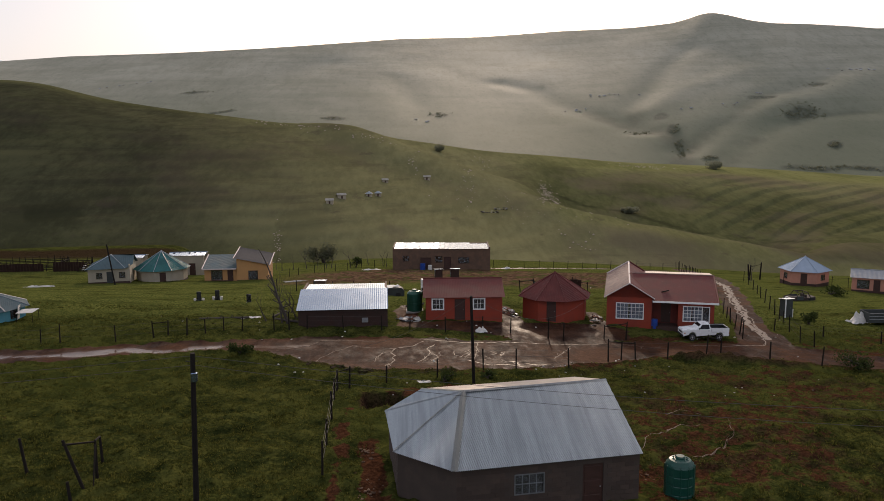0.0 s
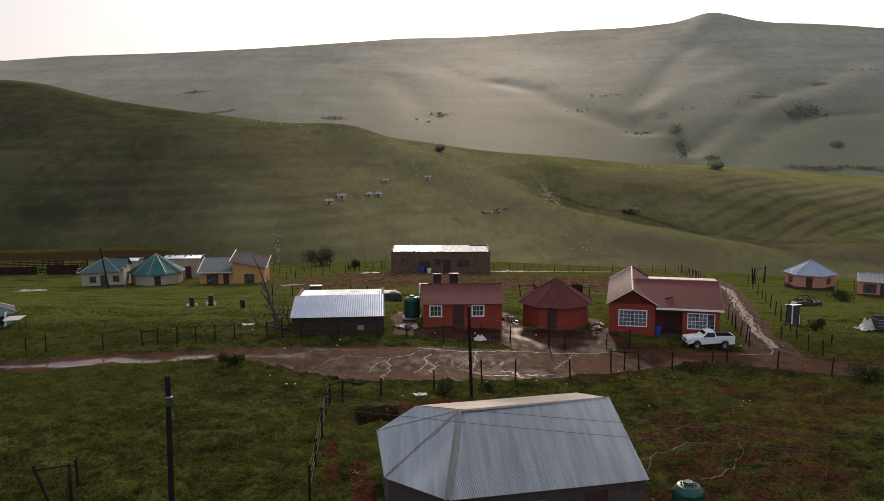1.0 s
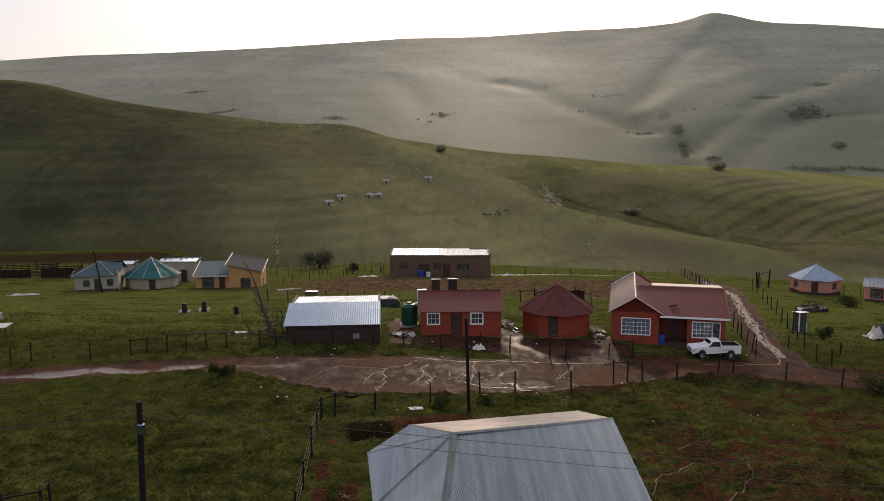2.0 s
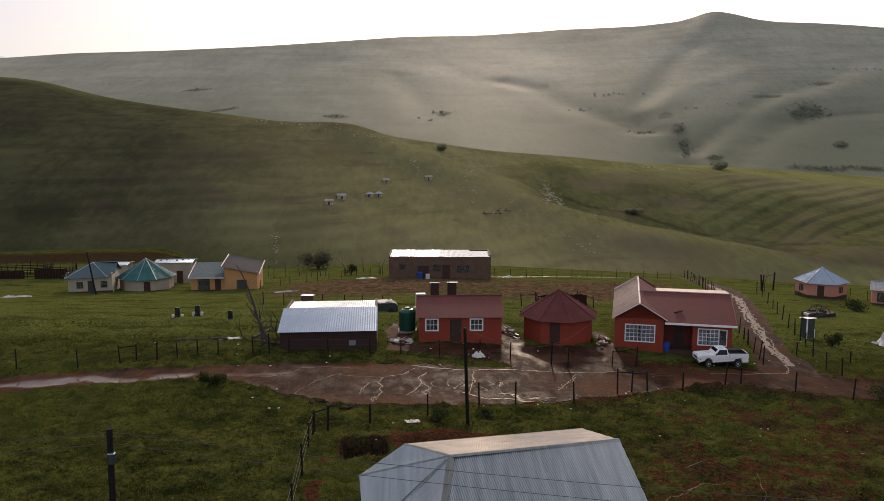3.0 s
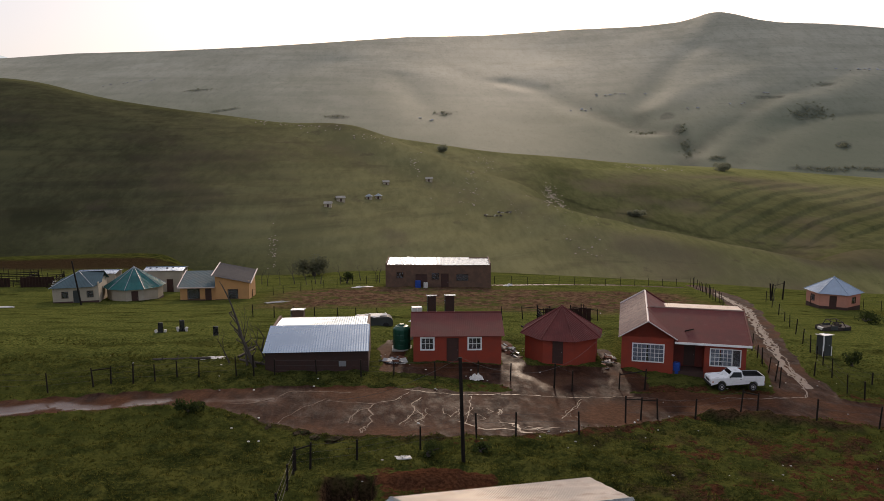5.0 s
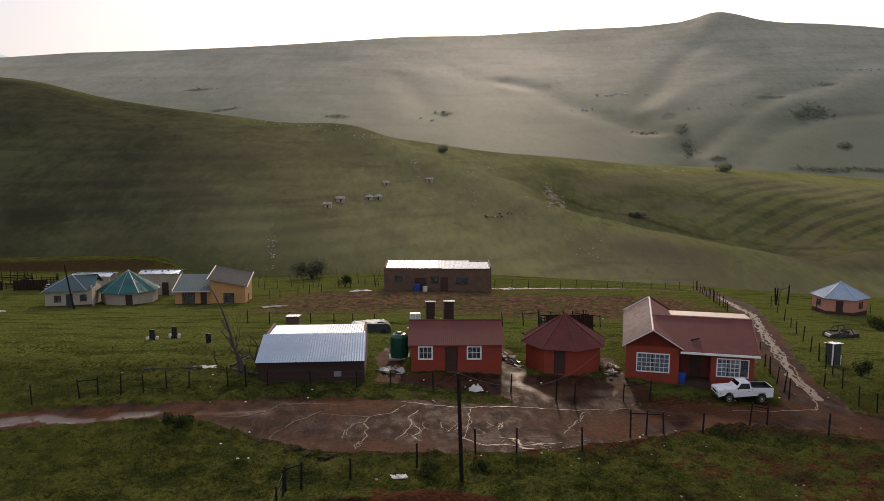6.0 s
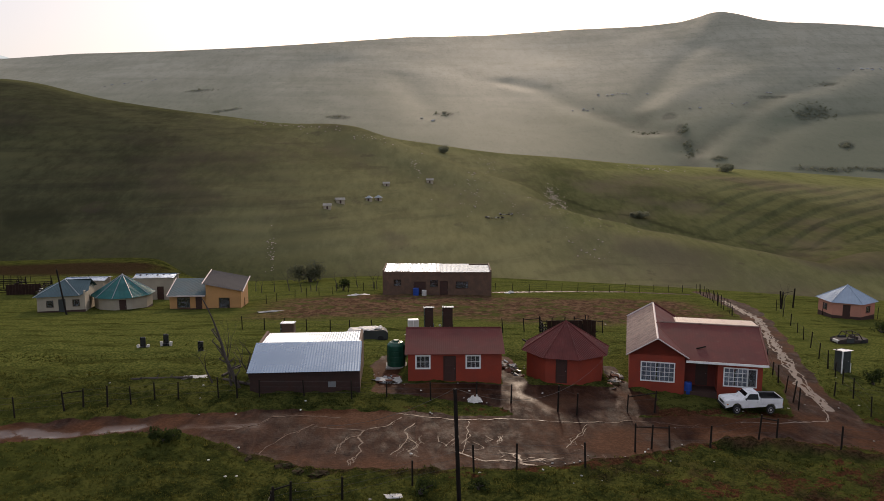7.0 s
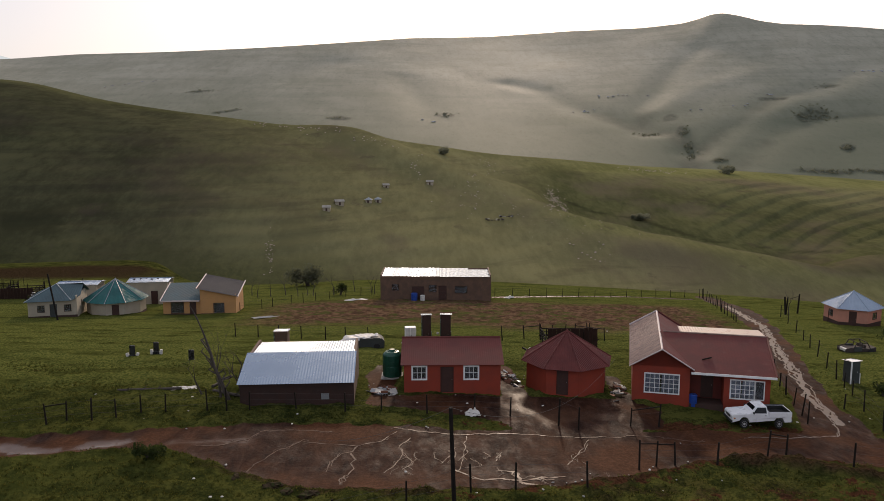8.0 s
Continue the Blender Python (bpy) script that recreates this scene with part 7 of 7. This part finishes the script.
def rock_scatter():
    """White rocks along the hill paths: too many and too far to pick apart."""
    rng = random.Random(8)
    bm = bmesh.new()
    for tan, r, wide, deep, n, size in ((0.181, 462, 0.004, 9, 60, 0.55), (0.186, 448, 0.005, 9, 70, 0.5), (0.180, 374, 0.002, 5, 26, 0.5), (0.198, 436, 0.003, 5, 36, 0.55), (0.314, 606, 0.02, 8, 60, 0.6), (0.079, 403, 0.006, 16, 26, 0.5), (0.098, 505, 0.006, 14, 26, 0.5), (0.005, 418, 0.004, 14, 18, 0.5), (0.225, 314, 0.02, 5, 16, 0.5), (-0.18, 270, 0.003, 6, 40, 0.35), (-0.149, 458, 0.03, 4, 36, 0.7), (-0.056, 448, 0.03, 4, 26, 0.6), (0.12, 372, 0.04, 14, 36, 0.35), (0.2, 350, 0.05, 12, 26, 0.4)):
        for _ in range(n):
            x, y = polar(tan + rng.gauss(0, 1) * wide, r + rng.gauss(0, 1) * deep)
            k = size * rng.uniform(0.4, 1.3)
            o = Vector((x, y, ground_z(x, y) + k * 0.2))
            vs = [bm.verts.new(o + Vector((math.cos(a) * k * rng.uniform(0.6, 1.2), math.sin(a) * k * rng.uniform(0.6, 1.2), rng.uniform(-0.3, 0.1) * k))) for a in (0, 1.26, 2.5, 3.8, 5.0)]
            t = bm.verts.new(o + Vector((0, 0, 0.55 * k)))
            for i in range(5):
                bm.faces.new((vs[i], vs[(i + 1) % 5], t))
    return tagged(part("rocks", bm, HILL_ROCK), "pale rocks scattered along the hillside paths", "rocks", kind="stuff")


rock_scatter()


def turf_clods():
    """Overturned dark turf along the road's lower edge."""
    for i, (x, y, k) in enumerate(((-7.2, 53.7, 0.34), (-5.2, 52.5, 0.3), (-6.4, 52.9, 0.26), (-9.5, 55.0, 0.25), (23.0, 58.3, 0.3), (25.5, 57.4, 0.32))):
        bm = bmesh.new()
        bmesh.ops.create_icosphere(bm, subdivisions=3, radius=1.0)
        for v in bm.verts:
            n = 1 + 0.55 * noise.noise(v.co * 1.8 + Vector((i * 7, 0, 0))) + 0.35 * noise.noise(v.co * 5 + Vector((0, i * 5, 0)))
            v.co = Vector((v.co.x * k * 1.6, v.co.y * k, v.co.z * k * 0.7)) * n
        ob = part("turf_clod", bm, DARK_EARTH)
        ob.matrix_basis = pose(x, y, ground_z(x, y), 0, 0, i * 31)
        tagged(ob, "dark clod of overturned turf at the road's edge", "turf clod", "turf clods")


turf_clods()


def litter():
    rng = random.Random(15)
    for i in range(34):
        x, y = rng.uniform(-26, 30), rng.choice((rng.uniform(52, 57), rng.uniform(62, 68), rng.uniform(64, 70), rng.uniform(72, 100)))
        bm = bmesh.new()
        bmesh.ops.create_icosphere(bm, subdivisions=1, radius=0.085)
        for v in bm.verts:
            v.co = Vector((v.co.x * rng.uniform(0.8, 1.5), v.co.y * rng.uniform(0.7, 1.3), v.co.z * 0.6 * rng.uniform(0.6, 1.2)))
        ob = part("litter", bm, TARP)
        ob.matrix_basis = pose(x, y, ground_z(x, y) + 0.04, 0, 0, rng.uniform(0, 360))
        tagged(ob, "white scrap of litter lying in the grass", "litter", "litter")


litter()


def log(x, y, length, rz, r=0.12):
    bm = rod(bmesh.new(), (-length / 2, 0, r * 0.7), (length / 2, 0, r * 0.8), r, r * 0.8, 9)
    for k in range(3):
        u = random.uniform(-0.4, 0.4) * length
        rod(bm, (u, 0, r), (u + 0.2, random.uniform(-0.5, 0.5), r + 0.25), r * 0.4, r * 0.2, 6)
    ob = part("log", bm, BARK)
    ob.matrix_basis = pose(x, y, ground_z(x, y), 0, 0, rz)
    return tagged(ob, "dead grey log lying in the grass", "log")


log(-19.3, 70.3, 4.6, 4)
log(-14.5, 72.6, 2.6, 70)
log(-13.2, 69.4, 3.2, -30)

# muddy water; the sky's sheen on it is put into the pale base colours
WATER = paint("running_muddy_water", (0.115, 0.070, 0.048), 0.5, 0, 0.3, 2, 12, 0.3, spec=0.08)
SHEEN_WATER = paint("sheen_water", (0.19, 0.145, 0.115), 0.5, 0, 0.15, 2, 12, 0.3, spec=0.1)


def ground_mesh_z(x, y):
    """The height of the muddy surface itself."""
    X, Y = np.array([x]), np.array([y])
    mud, soil, plough, upland, pool = land_masks(X, Y)
    lump = lumps(X, Y)
    return float((height(X, Y) + lump * (1 - 0.85 * np.clip(mud + pool, 0, 1)) - 0.07 * mud - 0.05 * pool)[0])


def runnels():
    """Threads of running water over the mud: too many and too thin to pick apart."""
    rng = random.Random(23)
    bm, stream = bmesh.new(), bmesh.new()

    def ribbon(path, w0, w1, bm=bm):
        last = None
        n = len(path)
        for i, (x, y) in enumerate(path):
            a, b = path[max(0, i - 1)], path[min(n - 1, i + 1)]
            d = Vector((b[0] - a[0], b[1] - a[1])).normalized()
            w = (w0 + (w1 - w0) * i / n) * rng.uniform(0.4, 1.5)
            z = ground_mesh_z(x, y) + 0.022
            pair = (bm.verts.new((x - d.y * w, y + d.x * w, z)), bm.verts.new((x + d.y * w, y - d.x * w, z)))
            if last:
                bm.faces.new((last[0], last[1], pair[1], pair[0]))
            last = pair

    def course(pts, w, wob, bm=bm, stray=0.8):
        path = []
        for (xa, ya), (xb, yb) in zip(pts, pts[1:]):
            n = max(2, int(math.hypot(xb - xa, yb - ya) / 0.25))
            path += [(xa + (xb - xa) * i / n, ya + (yb - ya) * i / n) for i in range(n)]
        path.append(pts[-1])
        k = rng.uniform(0, 9)
        path = [(x + wob * noise.noise((y * 0.6, x * 0.6, k)) + 0.4 * wob * noise.noise((y * 1.9, x * 1.9, k)), y + wob * noise.noise((x * 0.6, y * 0.6, k + 5)) + 0.4 * wob * noise.noise((x * 1.9, y * 1.9, k + 5))) for x, y in path]
        ribbon(path, w * 0.7, w * 0.5, bm)
        for _ in range(2):
            i = rng.randrange(0, max(1, len(path) - 6))
            j = min(len(path), i + rng.randrange(5, 16))
            q, amp = rng.uniform(0, 9), rng.uniform(0.4, 1.0) * stray
            side = [(x + amp * noise.noise((y * 1.3, x * 1.3, q)), y + amp * noise.noise((x * 1.3, y * 1.3, q + 3))) for x, y in path[i:j]]
            ribbon(side, w * 0.4, w * 0.2, bm)

    # the long runnels that cross the churned mud
    course([(-9.4, 62.2), (-7.0, 62.4), (-5.0, 62.1)], 0.05, 0.25)
    course([(-1.0, 63.0), (0.7, 62.3), (2.3, 61.9), (5.2, 61.9), (8.3, 62.1), (11.7, 61.7), (14.5, 62.3), (19.4, 61.7)], 0.07, 0.35)
    course([(-0.9, 62.3), (-1.7, 60.4), (-3.1, 59.8), (-5.6, 60.2), (-6.8, 60.5), (-7.7, 59.2), (-9.0, 57.2), (-9.1, 55.6)], 0.05, 0.35)
    course([(-3.1, 59.8), (-3.4, 59.0), (-3.9, 58.6), (-4.5, 57.2), (-4.8, 56.1)], 0.06, 0.25)
    course([(-3.4, 58.9), (-3.2, 57.8), (-3.4, 57.2), (-3.1, 56.5), (-3.3, 55.6), (-3.8, 55.0), (-3.8, 54.1)], 0.075, 0.3)
    course([(0.0, 61.2), (-0.5, 59.8), (-0.3, 58.6), (-0.6, 57.2), (-1.2, 56.0)], 0.055, 0.4)
    course([(-0.3, 58.6), (0.3, 57.4), (-0.2, 56.4), (0.5, 55.6)], 0.045, 0.4)
    course([(3.6, 61.5), (3.4, 59.4), (3.2, 57.6), (2.8, 56.1)], 0.035, 0.35)
    course([(11.6, 61.4), (11.0, 60.3), (10.0, 58.5), (9.4, 57.3)], 0.05, 0.3)
    course([(5.1, 56.3), (6.2, 56.0), (6.4, 54.8), (6.9, 54.4)], 0.09, 0.5)
    course([(9.1, 55.8), (8.1, 55.3), (6.8, 54.9), (5.2, 54.9)], 0.10, 0.4)
    course([(2.3, 56.4), (3.4, 55.6), (4.2, 55.2), (5.4, 55.4)], 0.07, 0.5)
    course([(-9.8, 62.0), (-10.3, 60.8), (-11.4, 60.1), (-13.2, 59.9)], 0.07, 0.3)
    # eroded rills in the bare soil behind the block house
    course([(11.7, 34.1), (12.8, 35.0), (14.3, 36.0), (16.1, 40.0), (16.4, 41.2)], 0.035, 0.3, bm, 0.3)
    course([(9.5, 35.3), (10.5, 37.1), (12.3, 38.7), (14.2, 39.4)], 0.03, 0.3, bm, 0.3)
    course([(13.0, 41.7), (14.2, 42.4), (15.3, 41.9)], 0.03, 0.3, bm, 0.3)
    # fine pale threads that stand for the sun's glints on the wettest mud
    for _ in range(14):
        x, y = rng.gauss(5.6, 2.4), rng.uniform(55.2, 60.5)
        course([(x, y), (x + rng.uniform(-0.5, 0.5), y - rng.uniform(0.5, 1.0)), (x + rng.uniform(-0.7, 0.7), y - rng.uniform(1.0, 1.8))], rng.uniform(0.012, 0.026), 0.5, bm, 0.3)
    for off, w in ((0.0, 0.34), (0.3, 0.16), (-0.3, 0.16), (0.12, 0.22), (0.5, 0.09)):
        course([(49.8 + off, 132), (45 + off, 108), (37.0 + off, 87), (32.0 + off, 72), (30.6 + off, 65.5)], w, 0.45, stream, 0.25)
    course([(30.4, 65.5), (29.6, 63.6), (26.5, 62.8), (22.5, 62.3)], 0.08, 0.4, stream)
    for j in range(2):
        course([(13, 131.0 + 0.5 * j), (25, 136.0 + 0.4 * j), (36, 139), (46, 139.2)], 0.16, 0.6, stream)
    tagged(part("stream", stream, SHEEN_WATER), "narrow pale streams running down the tracks", "water", kind="stuff")
    return tagged(part("runnels", bm, WATER), "thin threads of muddy water over the tracks, some standing for glints", "water", kind="stuff")


runnels()


def grass_material():
    n = Nodes("grass_blades")
    geo = n.add("NewGeometry")
    isl = geo.outputs["Random Per Island"]
    big = n.noise(0.3, 3)
    col = n.ramp(isl, [(0.0, (0.030, 0.036, 0.009)), (0.55, (0.062, 0.070, 0.017)), (1.0, (0.140, 0.130, 0.034))])
    col = n.mix(n.step(big, 0.4, 0.65, 0, 0.5), col, (0.075, 0.075, 0.018))
    n.link(col, n.bsdf.inputs["Base Color"])
    n.bsdf.inputs["Roughness"].default_value = 0.75
    n.bsdf.inputs["Specular IOR Level"].default_value = 0.0
    glow = n.tree.nodes.new("ShaderNodeBsdfTranslucent")
    n.link(col, glow.inputs["Color"])
    both = n.tree.nodes.new("ShaderNodeMixShader")
    both.inputs[0].default_value = 0.62
    n.link(n.bsdf.outputs[0], both.inputs[1])
    n.link(glow.outputs[0], both.inputs[2])
    n.link(both.outputs[0], n.tree.nodes["Material Output"].inputs["Surface"])
    return n.mat


def grass():
    """Tufts over the near pasture, several blades each."""
    rng = np.random.RandomState(4)
    N = 230000
    y = 22 + (86 - 22) * rng.rand(N) ** 1.7
    x = (rng.rand(N) * 2 - 1) * (0.66 * (y + 6) + 4)
    mud, soil, plough, upland, pool = land_masks(x, y)
    clump = waves(x, y, 41, 1.3, 3)
    keep = (mud < 0.25) & (pool < 0.1) & (rng.rand(N) > soil * 1.5) & (rng.rand(N) > plough * 0.6) & (rng.rand(N) < (0.75 + 0.35 * clump) * smooth(86, 66, y))
    for x0, x1, y0, y1 in ((-4, 8.5, 27, 40), (-12.6, -3.2, 66.6, 76.5), (-1, 7.6, 70, 77.5), (9, 16.3, 69.6, 77), (16, 29.6, 66, 82), (-5.2, -2.3, 43.2, 46.8), (-2.5, 3.2, 44.9, 47.9)):
        keep &= ~((x > x0) & (x < x1) & (y > y0) & (y < y1))
    x, y, clump = x[keep], y[keep], clump[keep]
    z = height(x, y) + lumps(x, y)
    n = len(x)
    B = 5
    base = np.stack([x, y, z - 0.03], -1)
    tall = 0.04 + 0.07 * rng.rand(n) + 0.08 * np.clip(clump, 0, 1)
    verts = np.zeros((n, B, 3, 3))
    for b in range(B):
        a = rng.rand(n) * 6.283
        off = np.stack([np.cos(a), np.sin(a), np.zeros(n)], -1)
        side = np.stack([-np.sin(a), np.cos(a), np.zeros(n)], -1)
        root = base + off * (0.05 + 0.07 * rng.rand(n))[:, None]
        w = (0.018 + 0.016 * rng.rand(n)) * (1 + (y - 22) / 110)
        verts[:, b, 0] = root - side * w[:, None]
        verts[:, b, 1] = root + side * w[:, None]
        verts[:, b, 2] = root + off * (0.10 * rng.rand(n))[:, None] + np.stack([np.zeros(n), np.zeros(n), tall * (0.6 + 0.6 * rng.rand(n))], -1)
    v = verts.reshape(-1, 3)
    me = bpy.data.meshes.new("grass")
    me.vertices.add(len(v))
    me.vertices.foreach_set("co", v.ravel())
    me.loops.add(len(v))
    me.loops.foreach_set("vertex_index", np.arange(len(v)))
    me.polygons.add(len(v) // 3)
    me.polygons.foreach_set("loop_start", np.arange(0, len(v), 3))
    me.update(calc_edges=True)
    me.materials.append(grass_material())
    return tagged(new("grass", me), "short green pasture grass in uneven tufts", "grass", kind="stuff")


grass()


def tussocks():
    """Coarse tufts that stand out of the short grass."""
    rng = np.random.RandomState(9)
    N = 7000
    y = 24 + (64 - 24) * rng.rand(N) ** 1.5
    x = (rng.rand(N) * 2 - 1) * (0.66 * (y + 6) + 4)
    mud, soil, plough, upland, pool = land_masks(x, y)
    keep = (mud < 0.2) & (pool < 0.1) & (rng.rand(N) > soil * 1.5) & (waves(x, y, 44, 6.0, 3) > np.where((x > 4) & (y < 60), -0.25, 0.25))
    for x0, x1, y0, y1 in ((-4, 8.5, 27, 40), (-12.6, -3.2, 66.6, 76.5), (-1, 7.6, 70, 77.5), (9, 16.3, 69.6, 77), (16, 29.6, 66, 82), (-5.2, -2.3, 43.2, 46.8)):
        keep &= ~((x > x0) & (x < x1) & (y > y0) & (y < y1))
    x, y = x[keep], y[keep]
    n = len(x)
    z = height(x, y) + lumps(x, y)
    size = 0.45 + 0.6 * rng.rand(n)
    B = 14
    verts = np.zeros((n, B, 3, 3))
    for b in range(B):
        a = rng.rand(n) * 6.283
        out = np.stack([np.cos(a), np.sin(a), np.zeros(n)], -1)
        side = np.stack([-np.sin(a), np.cos(a), np.zeros(n)], -1)
        root = np.stack([x, y, z - 0.03], -1) + out * (0.10 * rng.rand(n) * size)[:, None]
        w = (0.022 + 0.02 * rng.rand(n)) * size
        verts[:, b, 0], verts[:, b, 1] = root - side * w[:, None], root + side * w[:, None]
        verts[:, b, 2] = root + out * ((0.08 + 0.14 * rng.rand(n)) * size)[:, None] + np.stack([0 * x, 0 * x, (0.10 + 0.16 * rng.rand(n)) * size], -1)
    v = verts.reshape(-1, 3)
    me = bpy.data.meshes.new("tussocks")
    me.vertices.add(len(v))
    me.vertices.foreach_set("co", v.ravel())
    me.loops.add(len(v))
    me.loops.foreach_set("vertex_index", np.arange(len(v)))
    me.polygons.add(len(v) // 3)
    me.polygons.foreach_set("loop_start", np.arange(0, len(v), 3))
    me.update(calc_edges=True)
    me.materials.append(bpy.data.materials["grass_blades"])
    return tagged(new("tussock_grass", me), "coarse dark green grass tussocks across the pasture", "grass", kind="stuff")


tussocks()
lay_blocks()
